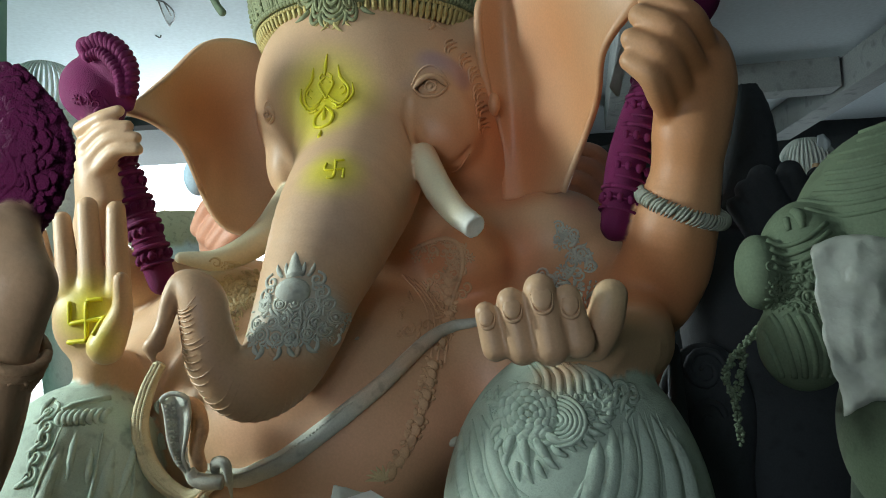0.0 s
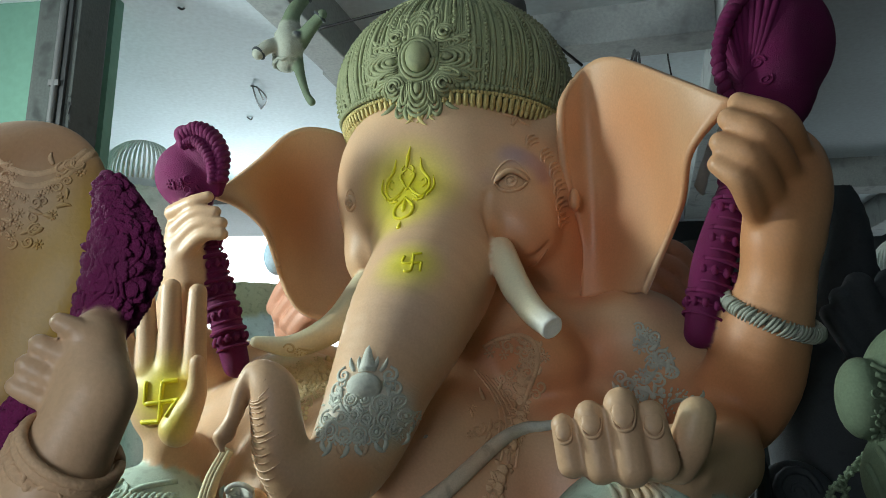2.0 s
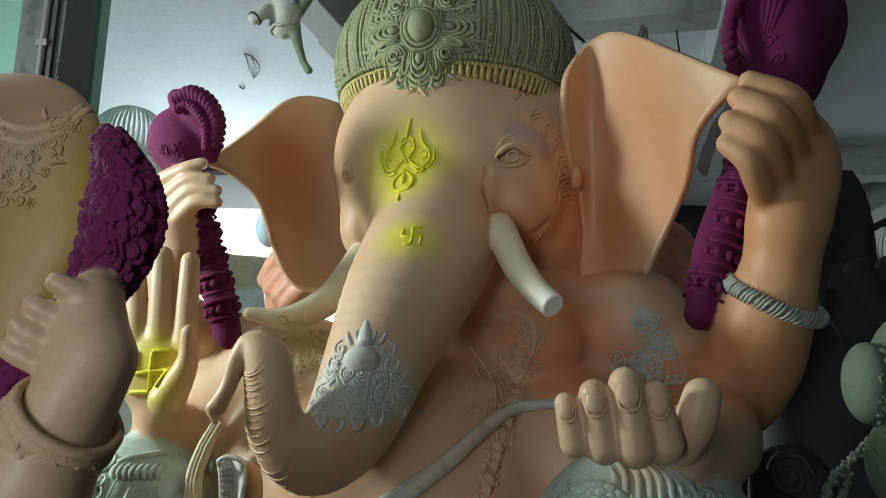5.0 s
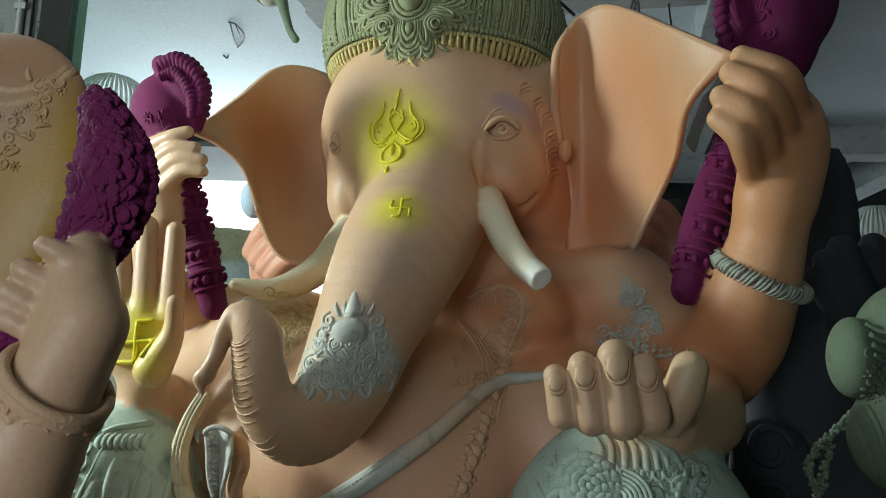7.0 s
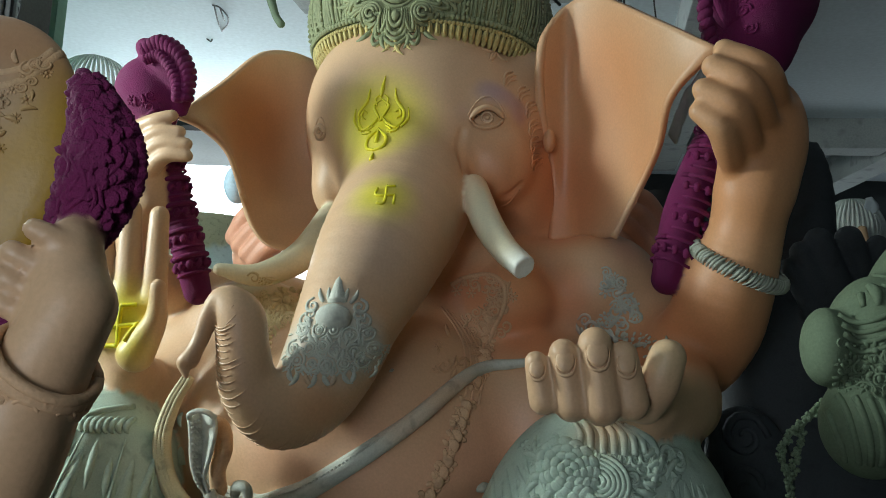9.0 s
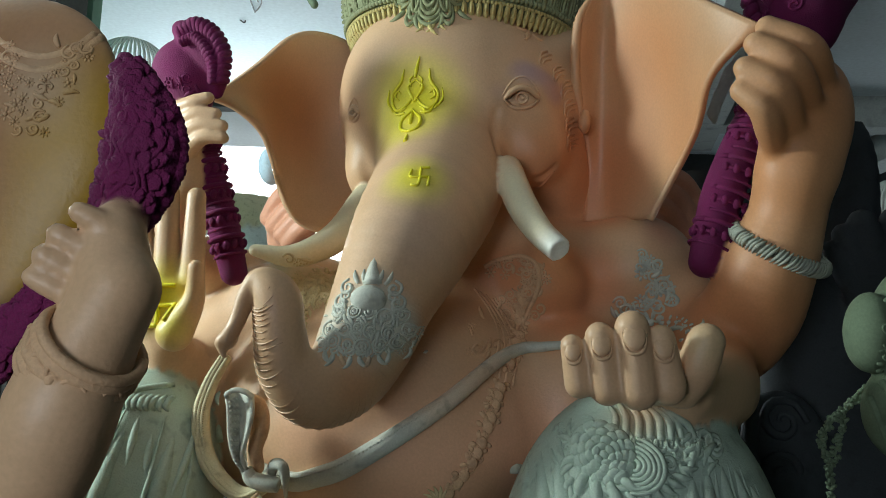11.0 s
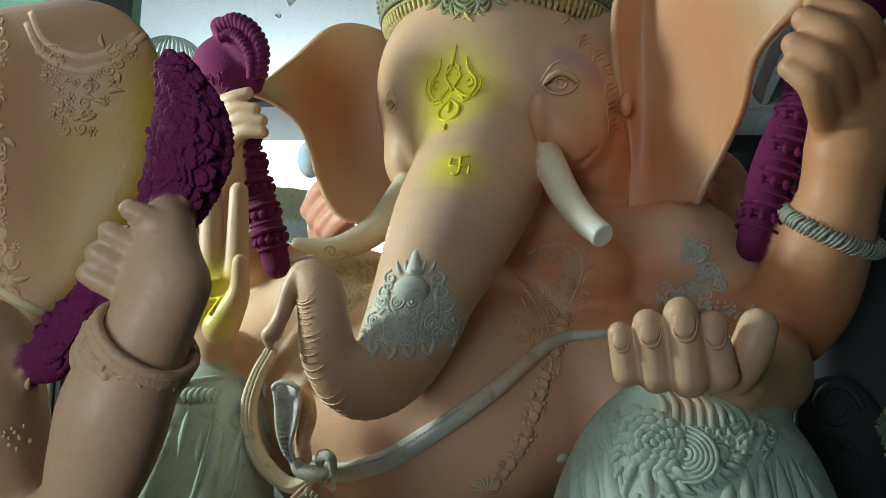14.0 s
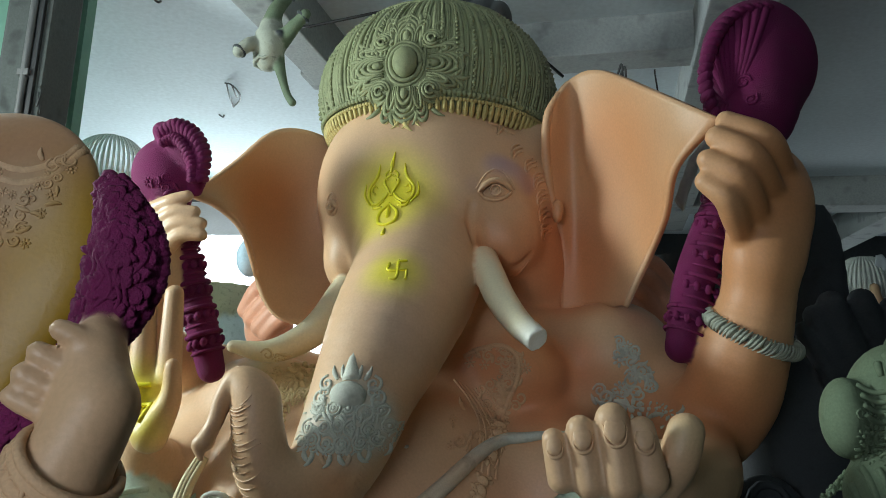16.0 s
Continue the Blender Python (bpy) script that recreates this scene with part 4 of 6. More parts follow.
# armlet on the far upper arm
for c in ([(0.523, 3.400, 2.010), (0.576, 3.400, 1.940), (0.644, 3.400, 1.871)], [(0.481, 3.400, 1.808), (0.561, 3.400, 1.752), (0.675, 3.400, 1.720)]):
    p = spline(c, 6)
    for q in p[::2]:
        lace(big, rng, tuple(q), 0.05, 0.045, "lace", 4, 0.030, 3.0)
lace(big, rng, (0.596, 3.400, 1.753), 0.13, 0.075, "lace", 22, 0.034, 3.0)
rosette(big, (0.580, 3.400, 1.752), 0.055, "lace", 9, 3.0)
big.spray((0.588, 3.420, 1.764), 0.14, "lace", 0.6)
# bracelet of flowers
for (p, w), k in zip(hoop((1.012, 3.290, 2.071), (0.38, -0.42, 1.0), 0.172, 22), range(22)):
    p, w, up = Vector(p), Vector(w), Vector((0.38, -0.42, 1.0)).normalized()
    along = up.cross(w).normalized()
    big.bead(tuple(p), (0.032, 0.032, 0.030) if k % 2 else (0.026, 0.026, 0.024), "putty")
    for o in (-0.016, 0.0, 0.016):
        arc = [tuple(p + along * (o + 0.014 * math.sin(g)) + w * 0.030 * math.cos(g) + up * 0.034 * math.sin(g)) for g in np.linspace(-1.3, 1.3, 7)]
        big.string(arc, (0.003, 0.008, 0.003), "putty", 6, 1)
# finger nails
for tip, root, r in FINGERS:
    p = Vector(tip) * 0.86 + Vector(root) * 0.14
    x, y, z = (big.lay([tuple(p)], 2.1) or [tuple(p)])[0]
    rr = r * 0.00165
    big.bead((x - 0.002, y + 0.004, z), (rr * 0.62, 0.010, rr * 0.80), "skin", (-12, 0, 0), 8, 14)
    big.string([(x - rr * 0.66, y + 0.012, z + rr * 0.2), (x - rr * 0.5, y + 0.003, z - rr * 0.7), (x, y - 0.003, z - rr * 0.98), (x + rr * 0.5, y + 0.003, z - rr * 0.7), (x + rr * 0.66, y + 0.012, z + rr * 0.2)], (0.002, 0.005, 0.006, 0.005, 0.002), "skin", 6, 3)
# the sign on the open palm
W = (-1.458, 3.062, 1.733)
for pts in (((-0.075, 0.055), (-0.07, -0.035), (0.085, -0.015)), ((0.06, 0.06), (0.0, 0.055), (0.0, -0.105), (-0.085, -0.11)), ((0.085, -0.015), (0.055, -0.085))):
    for a, d in zip(pts, pts[1:]):
        line(big, [(W[0] + a[0], W[1], W[2] + a[1]), (W[0] + d[0], W[1], W[2] + d[1])], 0.010, "yellow", 2.7, steps=8, lift=0.004, sides=6)
big.spray((-1.459, 3.083, 1.755), 0.17, "yellow", 0.75)
big.spray((-1.370, 3.041, 1.625), 0.11, "yellow", 0.55)
# the snake round the belly
BELT = [(0.330, 3.050, 1.640), (0.240, 3.050, 1.640), (0.170, 3.020, 1.635), (0.093, 3.020, 1.623), (0.011, 3.020, 1.611), (-0.089, 3.020, 1.560), (-0.251, 3.000, 1.416), (-0.353, 3.000, 1.338), (-0.463, 3.000, 1.260), (-0.623, 3.000, 1.153), (-0.731, 3.000, 1.106), (-0.818, 3.000, 1.078), (-0.932, 3.000, 1.091), (-1.031, 3.050, 1.113), (-1.069, 3.050, 1.177)]
line(big, BELT, (0.016, 0.016, 0.018, 0.022, 0.026, 0.030, 0.034, 0.037, 0.039, 0.040, 0.038, 0.036, 0.034, 0.032, 0.026), "lace", 2.72, steps=8, lift=0.018, sides=12)
LOOP = [(-1.142, 3.150, 1.526), (-1.196, 3.150, 1.419), (-1.226, 3.150, 1.289), (-1.198, 3.150, 1.152), (-1.114, 3.120, 1.060), (-1.009, 3.100, 1.015), (-0.894, 3.060, 1.073)]
big.string([(x, y - 0.09, z) for x, y, z in LOOP], (0.024, 0.030, 0.034, 0.036, 0.034, 0.030, 0.020), "cream", 12, 8)
sn = spline(LOOP, 30)
for i in range(2, len(sn) - 2, 2):
    for o in (-0.014, 0.0, 0.014):
        big.bead((sn[i, 0] + o + 0.004, sn[i, 1] - 0.122, sn[i, 2] + (0.006 if o == 0 else 0)), (0.008, 0.007, 0.008), "cream", rings=4, sides=7)
sb = spline(BELT[7:], 26)
for i in range(4, len(sb), 2):
    for o in (-0.012, 0.006, 0.022):
        for v in big.lay([(sb[i, 0], sb[i, 1], sb[i, 2] + o)], 2.4, 0.052):
            big.bead(v, (0.006, 0.004, 0.005), "lace", rings=3, sides=6)
big.limb([((-0.985, 2.900, 1.392), 0.020), ((-0.945, 2.910, 1.362), 0.030), ((-0.932, 2.915, 1.286), 0.034), ((-0.950, 2.920, 1.207), 0.030), ((-0.945, 2.940, 1.137), 0.030)], "tan", 0.01)
HOOD = [[(-1.041, 2.850, 1.393), (-1.030, 2.845, 1.338), (-1.020, 2.845, 1.255), (-0.999, 2.850, 1.184), (-0.968, 2.870, 1.130)],
        [(-1.012, 2.880, 1.420), (-1.000, 2.885, 1.336), (-0.996, 2.885, 1.252), (-0.990, 2.885, 1.179), (-0.968, 2.885, 1.128)],
        [(-0.941, 2.835, 1.400), (-0.934, 2.830, 1.345), (-0.949, 2.835, 1.266), (-0.970, 2.850, 1.194), (-0.956, 2.870, 1.140)]]
big.sheet(HOOD, 0.012, "lace", 24, 12, rim=0.010)
big.string([HOOD[0][0], (-1.035, 2.825, 1.408), (-1.006, 2.825, 1.424), (-0.968, 2.825, 1.420), HOOD[2][0]], 0.010, "lace", 8, 5)
big.string(HOOD[0], (0.010, 0.008, 0.008, 0.007, 0.005), "lace", 8, 5)
ha, hb = spline(HOOD[0], 8), spline(HOOD[1], 8)
for i in range(3, 28, 2):
    for w in (0.25, 0.55, 0.85):
        q = ha[i] * (1 - w) + hb[i] * w
        big.bead((q[0], q[1] - 0.012, q[2]), (0.009, 0.006, 0.006), "lace", (0, 30, 0), rings=4, sides=7)
big.string([(-0.960, 2.880, 1.140), (-0.945, 2.890, 1.108), (-0.910, 2.890, 1.095), (-0.870, 2.890, 1.092), (-0.840, 2.890, 1.088)], (0.020, 0.028, 0.030, 0.030, 0.026), "lace", 10, 6)
big.string([(-0.879, 2.920, 1.111), (-0.859, 2.880, 1.162), (-0.819, 2.860, 1.160), (-0.813, 2.880, 1.099), (-0.824, 2.940, 1.018)], (0.014, 0.022, 0.020, 0.013, 0.003), "lace", 9, 5)
# pleats and lace on the knee cloth
PLEATS = (((0.000, 2.750, 1.171), (0.006, 2.700, 1.035), (0.056, 2.650, 0.909)), ((0.046, 2.700, 1.240), (0.058, 2.600, 1.085), (0.132, 2.600, 0.933)), ((0.090, 2.600, 1.281), (0.112, 2.550, 1.120), (0.190, 2.500, 0.973)),
          ((0.138, 2.550, 1.294), (0.171, 2.500, 1.138), (0.263, 2.500, 0.980)), ((0.488, 2.500, 1.264), (0.465, 2.500, 1.147), (0.409, 2.500, 1.002)), ((0.536, 2.500, 1.308), (0.518, 2.500, 1.152), (0.456, 2.500, 1.007)),
          ((0.583, 2.550, 1.327), (0.573, 2.500, 1.157), (0.522, 2.500, 1.013)), ((0.630, 2.600, 1.338), (0.640, 2.550, 1.149), (0.609, 2.550, 1.005)), ((0.672, 2.600, 1.324), (0.709, 2.600, 1.141), (0.702, 2.600, 0.997)),
          ((0.722, 2.650, 1.267), (0.766, 2.650, 1.133), (0.779, 2.650, 0.988)))
for a, m, e in PLEATS:
    line(big, [a, m, e], (0.006, 0.030, 0.036, 0.034), "celadon", 2.2, steps=12, lift=-0.016, y1=3.3, sides=14)
    line(big, [tuple(v + o for v, o in zip(q, (0.028, 0.0, -0.01))) for q in (a, m, e)], (0.003, 0.012, 0.014, 0.012), "celadon", 2.2, steps=12, lift=-0.005, y1=3.3, sides=10)
for a in ((0.039, 2.700, 1.313), (0.081, 2.650, 1.343), (0.124, 2.600, 1.371), (0.066, 2.650, 1.288), (0.586, 2.600, 1.386), (0.626, 2.600, 1.372), (0.563, 2.600, 1.358)):
    scroll(big, a, 0.034, nr0.uniform(0, 360), nr0.choice((-1, 1)), "celadon", 1.3, 0.26, 2.2, 3.1)
    leaf(big, a, 0.08, nr0.uniform(150, 250), 60, "celadon", 0.14, 2.2, 3.1)
# fan of ribs under the fingers, each ending in a curl
for a, m, e in (((0.300, 2.70, 1.470), (0.322, 2.73, 1.425), (0.305, 2.68, 1.385)), ((0.325, 2.70, 1.480), (0.352, 2.72, 1.440), (0.348, 2.68, 1.385)), ((0.350, 2.70, 1.485), (0.390, 2.71, 1.440), (0.386, 2.65, 1.380)), ((0.375, 2.70, 1.488), (0.420, 2.70, 1.445), (0.420, 2.65, 1.380)),
                ((0.400, 2.70, 1.488), (0.450, 2.69, 1.445), (0.450, 2.64, 1.378)), ((0.425, 2.70, 1.485), (0.478, 2.69, 1.444), (0.484, 2.64, 1.380)), ((0.450, 2.70, 1.480), (0.503, 2.68, 1.440), (0.516, 2.65, 1.385)), ((0.470, 2.70, 1.472), (0.535, 2.68, 1.430), (0.560, 2.67, 1.385))):
    line(big, [a, m, e], (0.006, 0.013, 0.012), "celadon", 2.52, steps=8, lift=0.002, y1=3.0, sides=9)
    scroll(big, (e[0] - 0.004, e[1], e[2] - 0.010), 0.024, 60, -1, "celadon", 1.3, 0.34, 2.52, 3.0)
# big layered flower, its leaves and the locks beside it
K1 = (0.275, 2.600, 1.327)
kx, ky, kz = big.lay([K1], 2.4)[0]
for n, r, lift, size in ((15, 0.080, 0.008, 0.026), (12, 0.062, 0.020, 0.023), (9, 0.043, 0.032, 0.020), (6, 0.024, 0.042, 0.016), (1, 0.0, 0.048, 0.014)):
    for i in range(n):
        g = 2 * math.pi * i / n + n
        for v in big.lay([(kx + r * math.cos(g), ky, kz + r * 0.92 * math.sin(g))], 2.4, lift * 0.8):
            big.bead(v, (size * 0.80, size * 0.36, size * 1.05), "celadon", (0, -math.degrees(g), 0), 6, 10)
for c, g, ln in (((0.225, 1.262), 235, 0.10), ((0.255, 1.250), 262, 0.105), ((0.290, 1.252), 290, 0.10), ((0.325, 1.268), 318, 0.085), ((0.195, 1.300), 205, 0.075), ((0.185, 1.345), 170, 0.06), ((0.200, 1.390), 140, 0.06), ((0.240, 1.420), 110, 0.06)):
    leaf(big, (c[0], 2.6, c[1]), ln * 0.8, g, 35, "celadon", 0.21, 2.4, 3.0)
    leaf(big, (c[0] + 0.012, 2.6, c[1] - 0.006), ln * 0.55, g + 40, 70, "celadon", 0.16, 2.4, 3.0)
for k in range(6):
    w = 0.020 + 0.017 * k
    line(big, [(0.362 + w * math.cos(a) * 0.85, 2.6, 1.306 + w * math.sin(a) * 0.72) for a in np.linspace(1.4, -1.75, 9)], (0.004, 0.0085, 0.010, 0.0085, 0.004), "celadon", 2.4, steps=3, lift=0.010, y1=3.0, sides=9)
for i, p in enumerate(((0.400, 1.236), (0.425, 1.238), (0.450, 1.244), (0.474, 1.252), (0.496, 1.264), (0.516, 1.280), (0.532, 1.300), (0.538, 1.324), (0.530, 1.350))):
    leaf(big, (p[0] - 0.02, 2.6, p[1] + 0.028), 0.062, -75 + 12 * i, 45, "celadon", 0.17, 2.4, 3.0)
for i, p in enumerate(((0.178, 1.250), (0.180, 1.215), (0.195, 1.180), (0.222, 1.155), (0.250, 1.148), (0.280, 1.160), (0.308, 1.180), (0.332, 1.205), (0.352, 1.228))):
    leaf(big, (p[0] + 0.006, 2.6, p[1] + 0.026), 0.058, 210 + 14 * i, 50, "celadon", 0.18, 2.4, 3.0)
for c, h, w in (((0.185, 1.430), 1, 0.030), ((0.150, 1.370), -1, 0.030), ((0.215, 1.455), -1, 0.026), ((0.470, 1.315), -1, 0.028), ((0.500, 1.345), 1, 0.026), ((0.590, 1.385), 1, 0.036), ((0.625, 1.360), -1, 0.032), ((0.120, 1.330), 1, 0.028), ((0.095, 1.355), -1, 0.026)):
    scroll(big, (c[0], 2.6, c[1]), w, nr0.uniform(0, 360), h, "celadon", 1.4, 0.26, 2.45, 3.0)
    leaf(big, (c[0], 2.6, c[1] - w), 0.055, nr0.uniform(200, 300), 60, "celadon", 0.14, 2.45, 3.0)
lace(big, nr0, (0.200, 2.600, 1.370), 0.06, 0.07, "celadon", 10, 0.024, 2.45, 3.0)
for o in (0.0, 0.022):
    line(big, [(0.175 - o, 2.58, 1.150), (0.215, 2.58, 1.100 - o), (0.294, 2.52, 1.052 - o), (0.370, 2.50, 1.050 - o), (0.433, 2.51, 1.130 - o), (0.500 + o, 2.55, 1.215)], (0.004, 0.012, 0.016, 0.012, 0.004), "celadon", 2.2, lift=-0.006)
big.spray((0.385, 2.700, 1.490), 0.13, "skin", 0.75)
# folds of the cloth on the other leg
for run in (((-1.427, 2.75, 1.344), (-1.459, 2.75, 1.143), (-1.485, 2.75, 0.969), (-1.560, 2.75, 0.806)), ((-1.302, 2.75, 1.290), (-1.292, 2.75, 1.064), (-1.305, 2.75, 0.913), (-1.345, 2.75, 0.783)),
            ((-1.225, 2.75, 1.240), (-1.188, 2.75, 1.042), (-1.197, 2.75, 0.895), (-1.227, 2.75, 0.755))):
    line(big, run, (0.003, 0.030, 0.040, 0.044, 0.044), "celadon", 2.3, steps=12, lift=-0.024, y1=3.6, sides=14)
    line(big, [(x - 0.022, y, z) for x, y, z in run], (0.002, 0.008, 0.010, 0.010), "celadon", 2.3, steps=12, lift=0.008, y1=3.6, sides=8)
for run in (((-1.407, 2.75, 1.300), (-1.405, 2.75, 1.224), (-1.395, 2.75, 1.110)), ((-1.351, 2.75, 1.240), (-1.343, 2.75, 1.164), (-1.332, 2.75, 1.090)), ((-1.250, 2.75, 1.260), (-1.240, 2.75, 1.150), (-1.245, 2.75, 1.000))):
    line(big, run, (0.002, 0.014, 0.016, 0.003), "celadon", 2.3, steps=10, lift=-0.006, y1=3.6, sides=10)
line(big, [(-1.480, 2.850, 1.365), (-1.438, 2.850, 1.385), (-1.342, 2.850, 1.395), (-1.255, 2.850, 1.360)], 0.014, "celadon", 2.4, lift=0.0)
for x in np.linspace(0, 1, 12):
    a, d = np.array((-1.470, 2.850, 1.365)), np.array((-1.255, 2.850, 1.355))
    leaf(big, tuple(a + (d - a) * x), 0.060, 235, 110, "celadon", 0.20, 2.4)
for a, h in (((-1.545, 2.85, 1.410), 1), ((-1.525, 2.85, 1.365), -1), ((-1.512, 2.85, 1.315), 1), ((-1.518, 2.85, 1.265), -1), ((-1.525, 2.85, 1.215), 1), ((-1.533, 2.85, 1.150), -1)):
    scroll(big, a, 0.034, 90, h, "celadon", 1.3, 0.26, 2.4)
    leaf(big, a, 0.065, 240, 60 * h, "celadon", 0.16, 2.4)
# embroidered strap and the foot between the knees
ST = [(-1.038, 2.520, 0.773), (-0.960, 2.620, 0.886), (-0.908, 2.720, 0.964), (-0.857, 2.840, 1.028)]
for o in (-0.055, 0.055):
    big.string([(x + o * 0.72, y, z - o * 0.62) for x, y, z in ST], 0.011, "tan", 8, 6)
big.sheet([[(x - 0.037, y, z + 0.032) for x, y, z in ST], [(x, y - 0.008, z) for x, y, z in ST], [(x + 0.037, y, z - 0.032) for x, y, z in ST]], 0.02, "cream", 16, 6)
for w in np.linspace(0.12, 0.95, 7):
    p = spline(ST, 20)[int(w * 60)]
    q = (p[0], p[1] - 0.018, p[2])
    big.bead(q, (0.013, 0.011, 0.013), "cream")
    for a in range(8):
        big.bead((q[0] + 0.023 * math.cos(a * 0.785), q[1] + 0.002, q[2] + 0.023 * math.sin(a * 0.785)), (0.013, 0.007, 0.005), "cream", (0, -a * 45, 0), rings=4, sides=7)
TR = spline([(-0.785, 2.820, 0.982), (-0.710, 2.760, 0.945), (-0.601, 2.700, 0.885)], 12)
for w in range(0, len(TR), 2):
    big.bead(tuple(TR[w]), (0.040, 0.020, 0.014), "tan", (0, 35, 0), 5, 8)
# scalloped edges and strands on the maces
HUB = np.array((0.985, 3.250, 3.060))
rimline = spline([(1.150, 3.300, 3.520), (1.040, 3.290, 3.500), (0.950, 3.280, 3.420), (0.890, 3.270, 3.300), (0.865, 3.270, 3.180), (0.880, 3.275, 3.060), (0.915, 3.290, 2.975)], 8)
d = np.r_[0, np.cumsum(np.linalg.norm(np.diff(rimline, axis=0), axis=1))]
for i, w in enumerate(np.linspace(0, d[-1], 18)):
    p = np.array([np.interp(w, d, rimline[:, k]) for k in range(3)])
    big.bead(tuple(p), (0.040, 0.035, 0.028), "maroon", (0, 20 - 5 * i, 0))
    m = 0.5 * (p + HUB) + (0, -0.04, 0)
    line(big, [tuple(p), tuple(m), tuple(HUB + (p - HUB) * 0.12)], (0.022, 0.016, 0.005), "maroon", 2.9, steps=6, lift=-0.006, y1=3.7)
for k, (c, h, w) in enumerate((((1.023, 3.200, 3.151), 1, 0.03), ((1.050, 3.200, 3.072), -1, 0.028), ((0.960, 3.200, 3.078), 1, 0.024))):
    scroll(big, c, w, 40 * k, h, "maroon", 1.4, 0.25, 2.9)
for p0, p1, r in (((0.982, 3.400, 2.713), (0.755, 3.360, 2.046), 0.088), ((-1.460, 3.350, 2.475), (-1.287, 3.390, 1.928), 0.068)):
    a, d = np.array(p0), np.array(p1)
    n = (d - a) / np.linalg.norm(d - a)
    for i in range(15):
        c = a + (d - a) * (i + 0.5) / 15
        pts = [q for q, w in hoop(tuple(c), tuple(n), r * (1.0 if i % 3 else 1.08), 18)]
        big.string([*pts, pts[0]], 0.007 if i % 3 else 0.011, "maroon", 6, 1)
        if i % 3 == 1:
            for q, w in hoop(tuple(c), tuple(n), r * 1.02, 12):
                big.bead(q, (0.016, 0.016, 0.022), "maroon", rings=4, sides=7)
COMB = [spline(row, 8) for row in ([(-1.557, 3.250, 2.924), (-1.480, 3.250, 2.970), (-1.380, 3.250, 2.926), (-1.315, 3.250, 2.819), (-1.315, 3.250, 2.694)], [(-1.519, 3.210, 2.864), (-1.458, 3.210, 2.894), (-1.394, 3.210, 2.847), (-1.348, 3.210, 2.764), (-1.342, 3.210, 2.673)], [(-1.508, 3.210, 2.830), (-1.465, 3.210, 2.839), (-1.427, 3.210, 2.805), (-1.392, 3.210, 2.739), (-1.382, 3.210, 2.675)])]
for k in range(0, 33, 2):
    outer, spine, inner = COMB[0][k], COMB[1][k], COMB[2][k]
    big.string([tuple(spine), tuple(0.5 * (spine + outer) + (0, -0.020, 0.006)), tuple(outer)], (0.012, 0.021, 0.015), "maroon", 8, 4)
    big.string([tuple(spine), tuple(0.5 * (spine + inner) + (0, -0.018, 0.0)), tuple(inner)], (0.010, 0.016, 0.006), "maroon", 8, 4)
lace(big, rng, (-1.510, 3.200, 2.669), 0.07, 0.03, "maroon", 9, 0.024, 2.9)
# faint grey-brown tint on the trunk front
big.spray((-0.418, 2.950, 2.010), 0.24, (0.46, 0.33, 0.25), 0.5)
# overspray where colours meet
big.spray((0.753, 3.400, 1.908), 0.10, "maroon", 0.45)
big.spray((0.648, 3.600, 2.195), 0.16, "skin_pink", 0.6)
big.spray((0.399, 3.900, 2.403), 0.32, "skin_pink", 0.6)
big.spray((0.295, 3.600, 1.883), 0.22, "skin_pink", 0.6)
big.spray((-0.030, 3.100, 1.157), 0.30, "skin_pink", 0.3)
big.spray((-0.062, 3.500, 2.250), 0.22, "skin_pink", 0.4)
big.spray((-0.428, 3.620, 3.128), 0.16, "straw", 0.25)
# airbrushed orange on the ears, the hand, the cheek and the folds, partly standing in for their shade
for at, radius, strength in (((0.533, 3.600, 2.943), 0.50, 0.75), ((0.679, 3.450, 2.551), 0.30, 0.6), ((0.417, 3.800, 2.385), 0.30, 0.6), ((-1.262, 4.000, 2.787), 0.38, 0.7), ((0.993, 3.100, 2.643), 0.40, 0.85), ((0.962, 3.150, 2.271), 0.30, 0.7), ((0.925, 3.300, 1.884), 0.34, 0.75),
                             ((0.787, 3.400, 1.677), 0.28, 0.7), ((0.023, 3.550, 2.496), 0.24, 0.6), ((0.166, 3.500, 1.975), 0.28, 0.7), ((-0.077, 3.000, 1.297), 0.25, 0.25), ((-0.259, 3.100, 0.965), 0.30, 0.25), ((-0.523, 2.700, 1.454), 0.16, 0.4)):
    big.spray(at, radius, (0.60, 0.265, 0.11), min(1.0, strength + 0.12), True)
# deeper orange in the crevices and along the right arm, partly painted shade
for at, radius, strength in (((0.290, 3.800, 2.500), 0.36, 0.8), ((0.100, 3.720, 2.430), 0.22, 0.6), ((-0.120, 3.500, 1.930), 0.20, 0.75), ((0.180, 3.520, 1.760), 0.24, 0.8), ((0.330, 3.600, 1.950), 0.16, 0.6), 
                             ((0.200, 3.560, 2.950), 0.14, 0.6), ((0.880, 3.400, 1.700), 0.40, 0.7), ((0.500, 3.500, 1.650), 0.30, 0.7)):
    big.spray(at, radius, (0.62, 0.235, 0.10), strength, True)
# lighter peach over the belly
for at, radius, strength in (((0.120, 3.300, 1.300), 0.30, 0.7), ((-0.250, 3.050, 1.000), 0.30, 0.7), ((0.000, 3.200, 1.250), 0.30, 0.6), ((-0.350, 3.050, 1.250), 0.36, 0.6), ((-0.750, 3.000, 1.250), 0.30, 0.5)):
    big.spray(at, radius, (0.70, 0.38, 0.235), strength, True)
# cool daylight on the tusk's cut end, put into the ivory
big.spray((0.145, 3.030, 1.985), 0.13, (0.78, 0.80, 0.74), 0.9)
big.spray((0.097, 3.100, 1.615), 0.24, "skin", 1.0)
